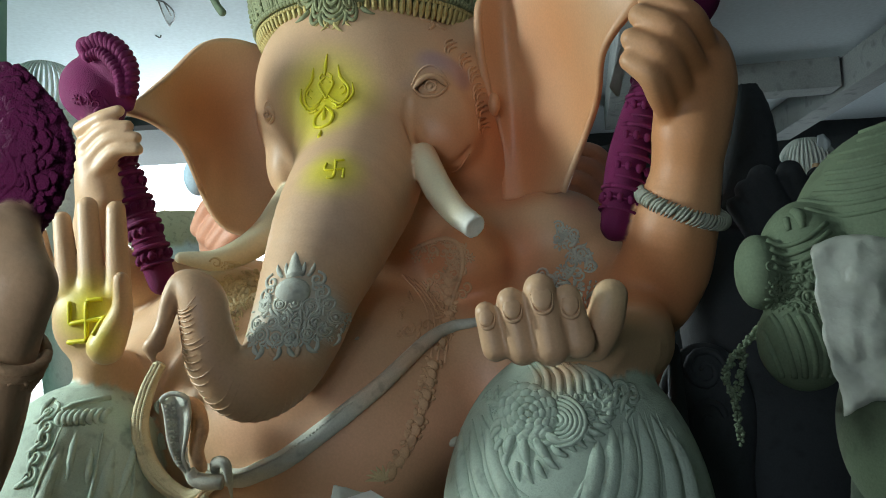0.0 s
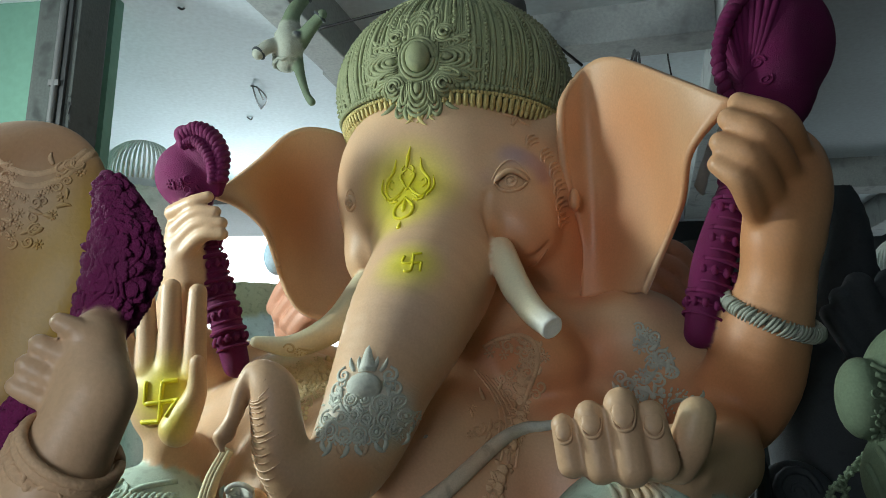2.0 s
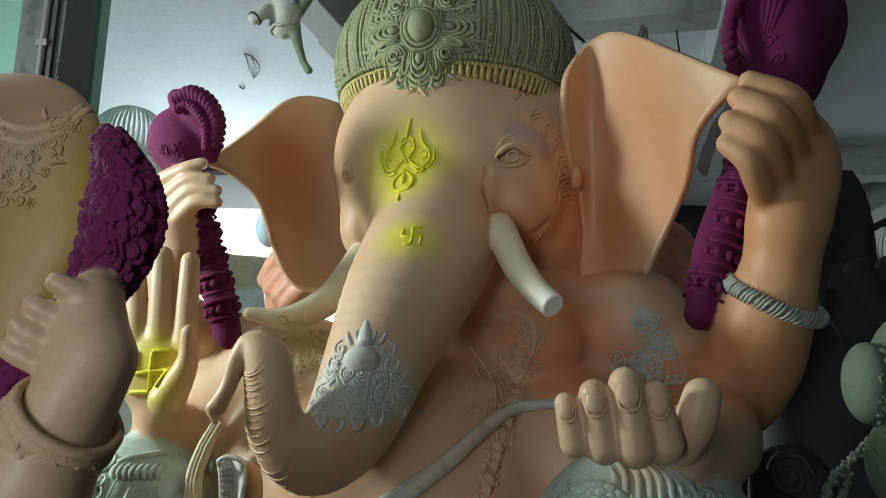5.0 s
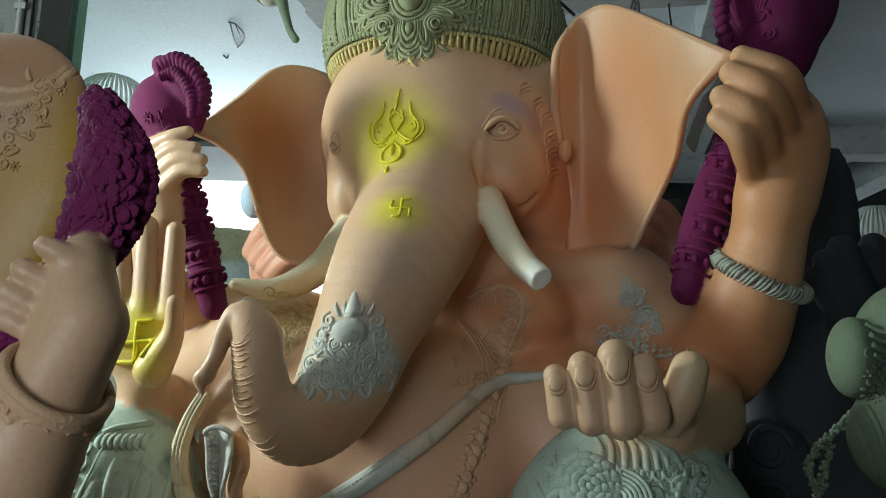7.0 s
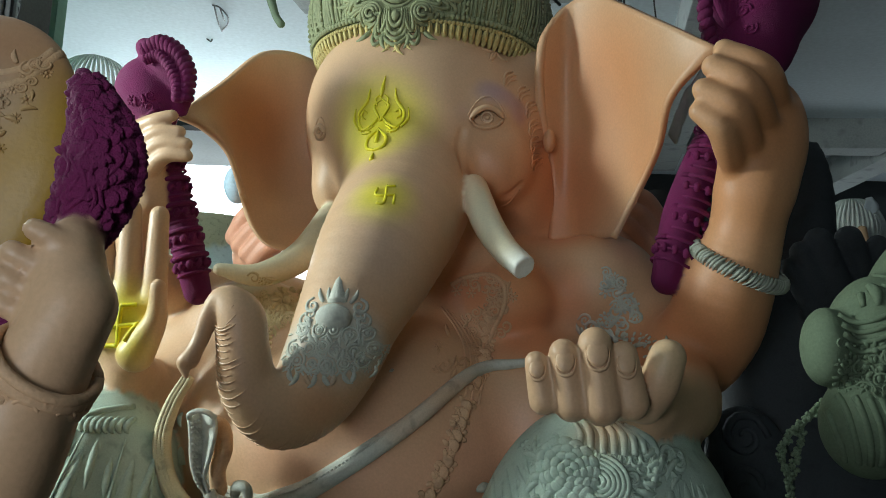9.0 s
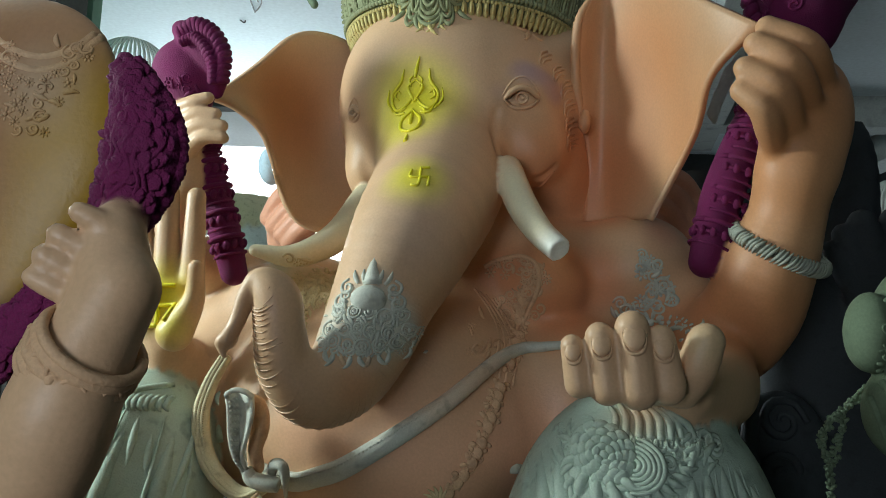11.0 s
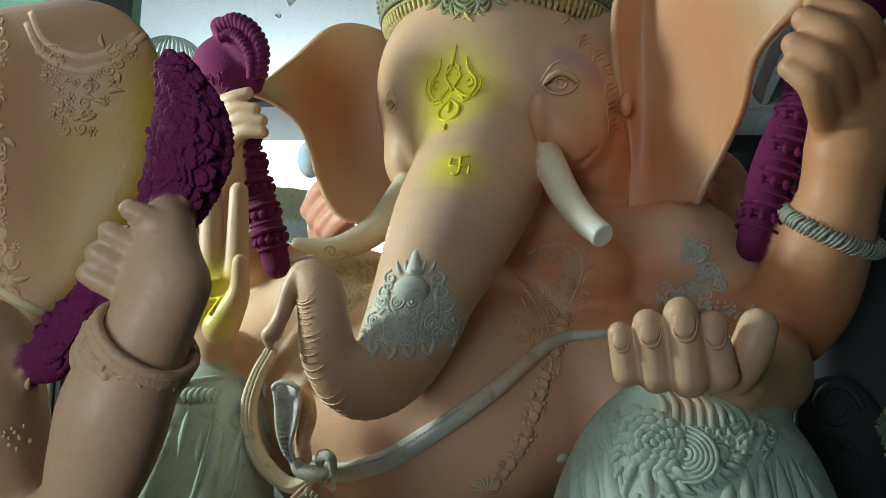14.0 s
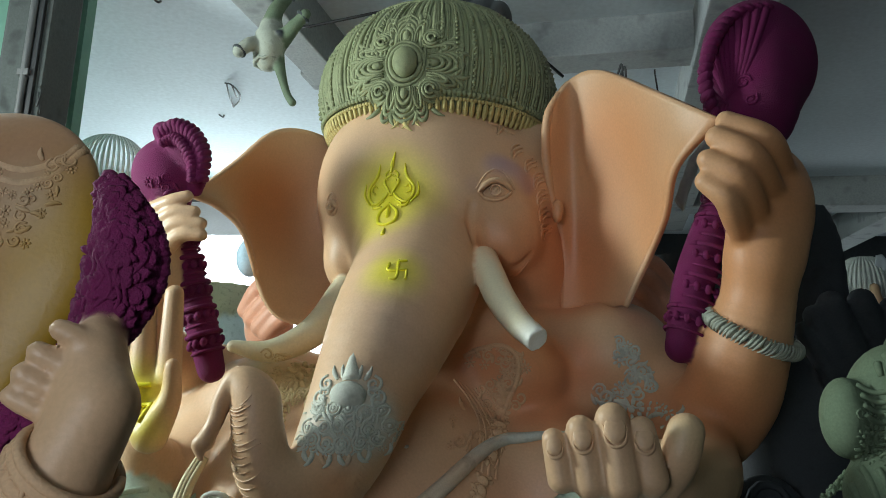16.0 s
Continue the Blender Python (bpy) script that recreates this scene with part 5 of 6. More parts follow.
big.spray((-0.120, 3.050, 1.531), 0.20, "skin", 0.75)
big.spray((-0.300, 3.000, 1.400), 0.16, "skin", 0.5)
# darker brown over the right of the crown
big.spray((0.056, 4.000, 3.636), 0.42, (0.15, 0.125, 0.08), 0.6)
# golden light on the thumb tip, painted as a gilt tint
big.spray((0.536, 2.440, 1.694), 0.10, "gilt", 0.4)
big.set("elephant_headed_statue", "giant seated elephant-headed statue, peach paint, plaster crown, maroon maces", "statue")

# ---- the neighbouring statue close by ----
near = Clay((-2.6, 0.95, 0.0), (-0.3, 2.65, 2.7), 0.0085)
near.limb([((-1.134, 1.760, 2.182), 0.212), ((-1.133, 1.760, 2.053), 0.232), ((-1.150, 1.740, 1.864), 0.15), ((-1.165, 1.720, 1.684), 0.06)], "skin", 0.03, flat=((0, 1, 0), 0.30))
near.blob((-1.50, 1.75, 0.55), (0.42, 0.42, 0.62), "skin", 0.08)
# unseen bulk out of view, added to shade the knee and bench
near.blob((-1.98, 1.80, 1.35), (0.42, 0.74, 1.00), "skin", 0.08)
near.blob((-1.62, 1.85, 1.25), (0.30, 0.25, 0.40), "skin", 0.10)
near.blob((-0.965, 1.620, 1.022), (0.26, 0.24, 0.17), "celadon", 0.03)
near.limb([((-1.360, 1.800, 2.160), 0.235), ((-1.390, 1.800, 1.990), 0.260), ((-1.400, 1.800, 1.740), 0.220)], "skin", 0.05, flat=((0, 1, 0), 0.30))
MACE = [((-0.711, 1.420, 2.137), 0.018), ((-0.677, 1.420, 2.062), 0.047), ((-0.659, 1.420, 1.980), 0.069), ((-0.684, 1.420, 1.890), 0.058), ((-0.733, 1.420, 1.809), 0.036),
        ((-0.834, 1.440, 1.698), 0.042), ((-0.929, 1.460, 1.602), 0.045)]
near.limb(MACE, "maroon", 0.02, flat=((0, 1, 0), 0.7))
near.blob((-0.668, 1.365, 1.774), (0.060, 0.060, 0.108), "skin", 0.03)
near.limb([((-0.635, 1.340, 1.740), 0.062), ((-0.669, 1.330, 1.651), 0.070), ((-0.699, 1.320, 1.554), 0.084), ((-0.731, 1.340, 1.471), 0.080), ((-0.788, 1.380, 1.378), 0.070), ((-0.912, 1.440, 1.277), 0.080)], "skin", 0.03)
near.limb([((-1.101, 1.470, 1.593), 0.120), ((-1.073, 1.460, 1.483), 0.128), ((-1.037, 1.460, 1.337), 0.125), ((-1.051, 1.550, 1.118), 0.16)], "skin", 0.03)
for a, d in (((-0.698, 1.315, 1.856), (-0.639, 1.345, 1.826)), ((-0.728, 1.310, 1.820), (-0.665, 1.340, 1.786)), ((-0.745, 1.305, 1.786), (-0.680, 1.335, 1.749)), ((-0.757, 1.305, 1.752), (-0.687, 1.330, 1.716))):
    near.limb([(a, 0.018), (tuple(0.6 * v + 0.4 * w for v, w in zip(a, d)), 0.020), (d, 0.018)], "skin", 0.005)
# its worn lace, bracelet, and armlet
nr = random.Random(3)
lace(near, nr, (-1.082, 1.680, 2.171), 0.115, 0.10, "tan", 44, 0.015, 1.4, None, lambda u, w: abs(u) < 0.35 + 0.65 * (w + 1) / 2 and (w < 0.2 or abs(u) > 0.4))
for o in (0.0, 0.03):
    line(near, [(x, y, z + o) for x, y, z in ((-1.244, 1.700, 2.328), (-1.176, 1.700, 2.245), (-1.079, 1.700, 2.210), (-1.004, 1.700, 2.241), (-0.968, 1.700, 2.306))], 0.013, "tan", 1.4, lift=-0.010)
line(near, [(-1.252, 1.680, 1.724), (-1.185, 1.680, 1.696), (-1.096, 1.660, 1.657)], (0.010, 0.014, 0.010), "gilt", 1.4)
for p in ((-1.355, 1.660, 2.283), (-1.337, 1.660, 2.216), (-1.341, 1.660, 2.149), (-1.324, 1.660, 2.084), (-1.301, 1.650, 2.017), (-1.302, 1.650, 1.953), (-1.288, 1.650, 1.890), (-1.289, 1.650, 1.827), (-1.252, 1.630, 1.765), (-1.247, 1.620, 1.705)):
    for _ in range(12):
        for v in near.lay([(p[0] + nr.uniform(-0.05, 0.05), p[1], p[2] + nr.uniform(-0.035, 0.035))], 1.4, -0.004):
            near.bead(v, (nr.uniform(0.010, 0.018), 0.012, nr.uniform(0.010, 0.028)), "tan", (0, nr.uniform(-40, 40), 0))
    lace(near, nr, p, 0.05, 0.065, "tan", 16, 0.018, 1.45)
AX = (0.62, -0.22, 0.76)
for r, t, h in ((0.080, 0.009, -0.034), (0.076, 0.014, -0.020), (0.077, 0.015, 0.0), (0.076, 0.014, 0.020), (0.080, 0.009, 0.034)):
    up = Vector(AX).normalized() * h
    ring = [tuple(Vector(p) + up) for p, w in hoop((-0.679, 1.330, 1.629), AX, r, 28)]
    near.string([*ring, ring[0]], t, "tan", 8, 1)
for k, (p, w) in enumerate(hoop((-0.679, 1.330, 1.629), AX, 0.084, 18)):
    p, w, up = Vector(p), Vector(w), Vector(AX).normalized()
    along = up.cross(w).normalized()
    if k % 2:
        curl = [tuple(p + along * 0.022 * f * math.cos(a) + up * 0.024 * f * math.sin(a)) for a, f in zip(np.linspace(0, 9, 16), np.linspace(1, 0.2, 16))]
        near.string(curl, 0.0045, "tan", 6, 1)
    else:
        near.bead(tuple(p), (0.010, 0.010, 0.010), "tan")
AR = (-0.893, 1.360, 1.500)
lace(near, nr, AR, 0.060, 0.050, "tan", 26, 0.016, 1.0, 1.55)
rosette(near, AR, 0.036, "tan", 9, 1.0)
# ridges, ropes and tufts of the flocked mace
mp = spline([a for a, r in MACE], 12)
mr = spline([(r,) for a, r in MACE], 12)[:, 0]
for i in range(2, len(mp) - 2):
    n = Vector(mp[i + 1] - mp[i - 1]).normalized()
    s = n.cross(Vector((0, -1, 0))).normalized()
    for side in (-1, 1):
        p = Vector(mp[i]) + s * side * mr[i] * 0.97
        near.bead(tuple(p), (0.011, 0.014, 0.010), "maroon", (nr.uniform(0, 90), nr.uniform(0, 90), 0), 4, 7)
    for _ in range(4):
        u = nr.uniform(-0.85, 0.85)
        p = Vector(mp[i]) + s * u * mr[i] + Vector((0, -1, 0)) * 0.7 * mr[i] * math.sqrt(1 - u * u)
        near.bead(tuple(p), (nr.uniform(0.010, 0.022), 0.0035, nr.uniform(0.008, 0.016)), "maroon", (0, nr.uniform(0, 180), 0), 4, 8)
for k in range(5):
    u = -0.6 + 0.3 * k
    rows = []
    for i in range(4, 40, 3):
        n = Vector(mp[i + 1] - mp[i - 1]).normalized()
        s = n.cross(Vector((0, -1, 0))).normalized()
        w = u + 0.18 * math.sin(i * 0.5 + k)
        rows.append(tuple(Vector(mp[i]) + s * w * mr[i] + Vector((0, -1, 0)) * 0.7 * mr[i] * math.sqrt(max(0.05, 1 - w * w))))
    near.string(rows, 0.0045, "maroon", 6, 3)
# ochre ear, sprayed darker for the shade it stands in
near.spray((-1.158, 1.700, 2.079), 0.50, (0.33, 0.165, 0.072), 1.0, True)
near.spray((-1.006, 1.400, 1.506), 0.25, (0.46, 0.27, 0.14), 0.5, True)
near.spray((-0.918, 1.720, 2.082), 0.22, (0.38, 0.215, 0.018), 1.0)
near.spray((-0.933, 1.700, 1.926), 0.21, (0.38, 0.215, 0.018), 1.0)
near.spray((-0.987, 1.700, 1.777), 0.19, (0.38, 0.215, 0.018), 1.0)
near.spray((-1.069, 1.660, 2.178), 0.13, (0.46, 0.33, 0.22), 0.6)
near.spray((-0.838, 1.400, 1.573), 0.07, "maroon", 0.5)
near.set("neighbour_statue", "peach sprayed seated statue, fist gripping a maroon mace", "statue")

# ---- the moss-coloured statue at the side ----
side = Clay((0.85, 1.9, 0.0), (2.5, 3.3, 2.9), 0.011)
side.blob((1.632, 2.600, 1.819), (0.46, 0.36, 0.43), "moss", 0.05)
side.blob((1.011, 2.520, 1.750), (0.066, 0.09, 0.118), "moss", 0.012)
side.blob((1.184, 2.560, 1.755), (0.15, 0.17, 0.22), "moss", 0.04)
side.blob((1.134, 2.520, 1.528), (0.135, 0.14, 0.155), "moss", 0.02)
side.blob((1.446, 2.550, 1.240), (0.20, 0.22, 0.30), "moss", 0.05)
side.limb([((1.75, 2.75, 1.2), 0.34), ((1.72, 2.75, 0.6), 0.38), ((1.72, 2.75, 0.15), 0.42)], "moss", 0.08)
sr = random.Random(5)
for i in range(9):
    side.string(side.lay([tuple(v) for v in spline([((0.972, 2.400, 1.564)[0] + 0.028 * i, 2.4, (0.972, 2.400, 1.611)[2]), ((0.981, 2.400, 1.494)[0] + 0.031 * i, 2.4, (0.982, 2.400, 1.517)[2] - 0.002 * i), ((1.019, 2.400, 1.426)[0] + 0.024 * i, 2.4, (1.019, 2.400, 1.426)[2])], 6)], 2.1, -0.005, 2.9), 0.011, "moss", 8, 1)
for k in range(4):
    side.string(side.lay([(x, y, z - 0.028 * k) for x, y, z in ((1.027, 2.400, 1.845), (1.074, 2.400, 1.823), (1.130, 2.400, 1.842), (1.194, 2.400, 1.885))], 2.1, 0.0, 2.9), 0.009, "moss", 7, 4)
for p, s in (((1.104, 2.400, 1.744), 0.034), ((1.048, 2.400, 1.710), 0.030), ((1.039, 2.400, 1.662), 0.036), ((1.118, 2.400, 1.697), 0.042), ((1.163, 2.400, 1.723), 0.034), ((1.086, 2.400, 1.640), 0.026)):
    rosette(side, p, s, "moss", 8, 2.1, 2.9)
    scroll(side, (p[0] + s, p[1], p[2] - s * 0.6), s * 0.8, 40, 1, "moss", 1.3, 0.25, 2.1, 2.9)
lace(side, sr, (1.103, 2.400, 1.705), 0.085, 0.08, "moss", 26, 0.020, 2.1, 2.9)
for x in ((1.060, 2.400, 1.904), (1.092, 2.400, 1.910), (1.124, 2.400, 1.915), (1.035, 2.400, 1.878)):
    side.string(side.lay([(x[0], x[1], x[2] + 0.02), (x[0] + 0.008, x[1], x[2]), (x[0] + 0.002, x[1], x[2] - 0.04)], 2.1, 0.0, 2.9), (0.012, 0.018, 0.008), "moss", 7, 4)
for i in range(11):
    side.string(side.lay([tuple(v) for v in spline([(1.154, 2.400, 1.995), (1.251, 2.400, 1.964), (1.386, 2.400, 1.982)], 5) + np.array((0.012 * i, 0, 0.035 * i - 0.06))], 2.0, -0.006, 3.2), 0.010, "moss", 7, 1)
side.set("moss_statue", "unpainted moss green plaster statue with moulded drapery and rosettes", "statue")

# clear film thrown over it
FILM = material("clear_dusty_film", colour=(0.55, 0.58, 0.52), rough=0.35, bump=0.8, scale=12, spread=0.15)
film_bsdf = FILM.node_tree.nodes["Principled BSDF"]
film_bsdf.inputs["Transmission Weight"].default_value = 0.25
film_bsdf.inputs["Alpha"].default_value = 0.82


def film_sheet(name, rows, mat, label, category, crumple=0.012, nu=26, nv=26, thick=0.002):
    g = []
    for c in rows:
        s = spline(c, 12)
        w = np.linspace(0, len(s) - 1, nu)
        g.append(np.stack([np.interp(w, np.arange(len(s)), s[:, i]) for i in range(3)], 1))
    g = spline(np.array(g).reshape(len(g), -1), max(1, nv // (len(g) - 1))).reshape(-1, nu, 3)
    bm = bmesh.new()
    vs = []
    for i in range(len(g)):
        row = []
        for j in range(nu):
            p = Vector(g[i, j])
            p += crumple * noise.noise_vector(p * 9) + crumple * 0.5 * noise.noise_vector(p * 25)
            row.append(bm.verts.new(p))
        vs.append(row)
    for i in range(len(g) - 1):
        for j in range(nu - 1):
            bm.faces.new((vs[i][j], vs[i][j + 1], vs[i + 1][j + 1], vs[i + 1][j]))
    ob = part(name, bm, mat, None, label, True)
    so = ob.modifiers.new("thickness", "SOLIDIFY")
    so.thickness = thick
    return tagged(ob, category=category)


film_sheet("plastic_sheet", [[(1.106, 2.330, 1.811), (1.085, 2.310, 1.753), (1.093, 2.300, 1.607), (1.111, 2.300, 1.464), (1.127, 2.300, 1.338)],
                             [(1.180, 2.280, 1.835), (1.160, 2.260, 1.730), (1.170, 2.260, 1.588), (1.181, 2.260, 1.463), (1.191, 2.270, 1.362)],
                             [(1.281, 2.240, 1.817), (1.274, 2.220, 1.707), (1.277, 2.220, 1.584), (1.279, 2.220, 1.462), (1.304, 2.250, 1.382)],
                             [(1.430, 2.240, 1.778), (1.421, 2.220, 1.669), (1.409, 2.220, 1.562), (1.398, 2.220, 1.457), (1.408, 2.250, 1.378)]],
           FILM, "crumpled translucent plastic sheet draped on the moss green statue", "sheet", 0.02)

# ---- the statues in the shade behind ----
dim = Clay((0.95, 3.25, 0.0), (3.0, 4.9, 2.9), 0.016)
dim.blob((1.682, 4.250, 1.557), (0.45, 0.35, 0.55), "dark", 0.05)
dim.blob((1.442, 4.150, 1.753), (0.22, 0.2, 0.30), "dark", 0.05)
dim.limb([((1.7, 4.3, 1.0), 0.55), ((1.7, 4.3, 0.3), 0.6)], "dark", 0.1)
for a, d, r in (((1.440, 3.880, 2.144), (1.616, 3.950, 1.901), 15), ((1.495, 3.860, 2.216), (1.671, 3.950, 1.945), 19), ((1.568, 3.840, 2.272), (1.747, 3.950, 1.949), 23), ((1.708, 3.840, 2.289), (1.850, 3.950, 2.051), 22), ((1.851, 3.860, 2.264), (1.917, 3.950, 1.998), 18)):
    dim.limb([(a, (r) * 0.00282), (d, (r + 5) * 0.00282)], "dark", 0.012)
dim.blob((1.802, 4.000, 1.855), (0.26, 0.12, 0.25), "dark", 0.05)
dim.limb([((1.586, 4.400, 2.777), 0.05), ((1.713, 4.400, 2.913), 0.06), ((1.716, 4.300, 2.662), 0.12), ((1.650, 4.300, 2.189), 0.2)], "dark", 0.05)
dim.set("shadowed_statue", "unpainted statue with raised fingers in shade, coloured near black", "statue")

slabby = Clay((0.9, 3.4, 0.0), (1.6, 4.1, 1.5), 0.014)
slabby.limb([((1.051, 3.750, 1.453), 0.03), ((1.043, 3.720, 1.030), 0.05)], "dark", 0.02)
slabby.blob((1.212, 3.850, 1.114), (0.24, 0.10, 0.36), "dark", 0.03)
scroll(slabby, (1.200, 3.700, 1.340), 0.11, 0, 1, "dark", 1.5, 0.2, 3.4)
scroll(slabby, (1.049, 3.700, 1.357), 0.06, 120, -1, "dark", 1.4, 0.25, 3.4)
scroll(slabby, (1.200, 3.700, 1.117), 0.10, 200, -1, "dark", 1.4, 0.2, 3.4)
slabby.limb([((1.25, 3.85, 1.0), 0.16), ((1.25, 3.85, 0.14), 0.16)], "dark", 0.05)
slabby.set("carved_base", "plaster base block carved with scrolls in shade, coloured near black", "statue base")

# chain of plaster flowers hanging by the moss statue
garland = Clay((1.1, 2.5, 0.9), (1.2, 2.6, 1.0), 0.05)
gr = random.Random(11)
gp = spline([(1.059, 2.620, 1.582), (0.977, 2.620, 1.509), (0.920, 2.620, 1.428), (0.943, 2.620, 1.328), (0.952, 2.620, 1.210)], 14)
gp = np.vstack([gp, spline([(0.986, 2.620, 1.501), (0.968, 2.620, 1.431), (0.953, 2.620, 1.345)], 8)])
for p in gp:
    for _ in range(3):
        q = Vector(p) + Vector((gr.uniform(-1, 1), gr.uniform(-0.6, 0.6), gr.uniform(-1, 1))) * 0.010
        garland.bead(tuple(q), (0.009, 0.007, 0.006), "moss", (gr.uniform(0, 180), gr.uniform(0, 180), 0), 4, 7)
garland.f[:] = 1.0
garland.string([tuple(p) for p in gp[:40]], 0.006, "moss", 6, 1, smooth=False)
garland.set("plaster_garland", "hanging chain of small whitish plaster flowers", "garland")

rear = Clay((-3.6, 4.75, 0.0), (-0.9, 6.4, 3.3), 0.02)
rear.blob((-3.010, 5.400, 3.383), (0.29, 0.28, 0.30), "chalk", 0.03)
rear.blob((-2.898, 5.400, 3.047), (0.28, 0.26, 0.30), "chalk", 0.05)
rear.limb([((-2.948, 5.500, 2.671), 0.30), ((-2.6, 5.6, 0.9), 0.42), ((-2.6, 5.6, 0.2), 0.5)], "chalk", 0.1)
for i in range(26):
    az = radians(-90 + 180 * i / 25)
    c = (-3.010, 5.400, 3.383)
    rear.string([(c[0] + 0.295 * math.sin(az) * math.cos(e), c[1] - 0.285 * math.cos(az) * math.cos(e), c[2] + 0.305 * math.sin(e)) for e in np.linspace(-0.2, 1.4, 6)], 0.011, "chalk", 5, 3)
rear.set("pale_statue", "pale unpainted plaster statue with a ridged crown", "statue")

back = Clay((-2.5, 4.6, 0.0), (-0.6, 6.3, 2.9), 0.015)
back.blob((-1.692, 4.950, 2.666), (0.085, 0.12, 0.13), "sky", 0.02)
for a, d in (((-1.674, 4.900, 2.308), (-1.517, 4.850, 2.503)), ((-1.614, 4.850, 2.249), (-1.404, 4.800, 2.425)), ((-1.541, 4.800, 2.191), (-1.321, 4.780, 2.367)), ((-1.491, 4.800, 2.147), (-1.298, 4.760, 2.279))):
    back.limb([(a, 0.055), (tuple(0.5 * (u + v) + (0, -0.02, 0.02)[i] for i, (u, v) in enumerate(zip(a, d))), 0.06), (d, 0.055)], "skin_pink", 0.012)
back.blob((-1.527, 4.950, 2.228), (0.16, 0.12, 0.16), "skin_pink", 0.04)
back.limb([((-1.534, 5.000, 2.121), 0.13), ((-1.5, 5.3, 1.4), 0.3), ((-1.5, 5.4, 0.3), 0.5)], "skin_pink", 0.08)
back.set("rear_statue", "pinkish sprayed statue hand and blue-grey fold beyond the ear", "statue")

yard = Clay((-6.4, 10.0, -0.2), (-1.4, 12.4, 3.4), 0.035)
yard.blob((-4.348, 11.000, 3.148), (0.70, 0.6, 0.55), "cream", 0.03)
yard.blob((-4.180, 11.000, 2.442), (0.66, 0.6, 0.7), "chalk", 0.05)
yard.limb([((-4.126, 11.100, 1.768), 0.62), ((-4.0, 11.2, 0.3), 0.7), ((-4.0, 11.2, -0.1), 0.7)], "chalk", 0.1)
yard.set("yard_statue", "sunlit cream plaster statue standing outside the yard door", "statue")

behind = Clay((0.4, 4.0, 0.0), (1.9, 5.9, 2.8), 0.015)
for a, m, d in (((0.774, 4.550, 2.631), (0.883, 4.500, 2.575), (0.975, 4.500, 2.450)), ((0.726, 4.520, 2.544), (0.844, 4.470, 2.483), (0.952, 4.480, 2.349)), ((0.680, 4.500, 2.454), (0.792, 4.450, 2.401), (0.904, 4.480, 2.268)), ((0.657, 4.500, 2.375), (0.744, 4.450, 2.317), (0.856, 4.480, 2.203))):
    behind.limb([(a, 0.045), (m, 0.05), (d, 0.05)], "skin_pink", 0.012)
behind.limb([((0.942, 4.600, 2.266), 0.14), ((1.1, 5.1, 1.4), 0.3), ((1.1, 5.2, 0.3), 0.5)], "skin_pink", 0.06)
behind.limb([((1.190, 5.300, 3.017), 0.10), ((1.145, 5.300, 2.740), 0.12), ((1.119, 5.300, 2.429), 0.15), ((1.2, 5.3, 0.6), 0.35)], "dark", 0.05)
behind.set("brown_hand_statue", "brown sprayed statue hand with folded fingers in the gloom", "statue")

far = Clay((2.9, 6.3, 0.0), (5.2, 8.3, 3.2), 0.025)
far.blob((3.329, 7.200, 2.863), (0.27, 0.25, 0.32), "chalk", 0.03)
far.limb([((3.282, 7.200, 2.542), 0.26), ((3.9, 7.3, 0.8), 0.4), ((3.9, 7.3, 0.2), 0.5)], "chalk", 0.1)
far.limb([((3.271, 6.900, 2.858), 0.04), ((3.293, 6.900, 2.716), 0.05), ((3.363, 6.900, 2.577), 0.04)], "skin", 0.02)
far.limb([((2.855, 7.000, 3.118), 0.035), ((2.869, 7.000, 2.998), 0.05), ((2.968, 7.000, 2.819), 0.08), ((3.004, 7.100, 2.313), 0.12)], "dark", 0.03)
for i in range(22):
    az = radians(-90 + 180 * i / 21)
    c = (3.329, 7.200, 2.863)
    far.string([(c[0] + 0.275 * math.sin(az) * math.cos(e), c[1] - 0.255 * math.cos(az) * math.cos(e), c[2] + 0.325 * math.sin(e)) for e in np.linspace(-0.3, 1.2, 6)], 0.014, "chalk", 5, 3)
far.set("far_statue", "distant white plaster statue crown in the dark hall", "statue")
film_sheet("torn_sheet", [[(3.351, 6.980, 3.143), (3.326, 6.980, 2.934), (3.342, 6.980, 2.728)], [(3.416, 6.980, 3.156), (3.376, 6.980, 2.936), (3.362, 6.980, 2.729)], [(3.450, 6.980, 3.085), (3.396, 6.980, 2.911), (3.372, 6.980, 2.729)]],
           CEILING, "torn white sheet hanging by the far statue", "sheet", 0.02, 14, 14)
film_sheet("plastic_film", [[(1.028, 3.900, 3.140), (0.941, 3.900, 3.001), (0.861, 3.900, 2.795)], [(1.044, 3.900, 3.119), (0.962, 3.900, 2.971), (0.895, 3.900, 2.736)], [(1.059, 3.920, 3.096), (0.989, 3.920, 2.963), (0.923, 3.920, 2.786)]],
           FILM, "strip of translucent plastic film hanging behind the ear", "film", 0.012, 14, 14)

# ---- small figure hung from the ceiling ----
doll = Clay((-1.7, 3.75, 3.0), (-0.4, 4.7, 4.49), 0.009)
doll.limb([((-1.409, 4.200, 3.932), 0.070), ((-1.400, 4.170, 3.818), 0.092), ((-1.418, 4.200, 3.729), 0.070)], "putty", 0.03)
doll.limb([((-1.417, 4.200, 3.948), 0.058), ((-1.381, 4.180, 4.049), 0.046), ((-1.316, 4.200, 4.151), 0.034), ((-1.271, 4.200, 4.214), 0.026), ((-1.229, 4.150, 4.197), 0.018)], "moss", 0.02)
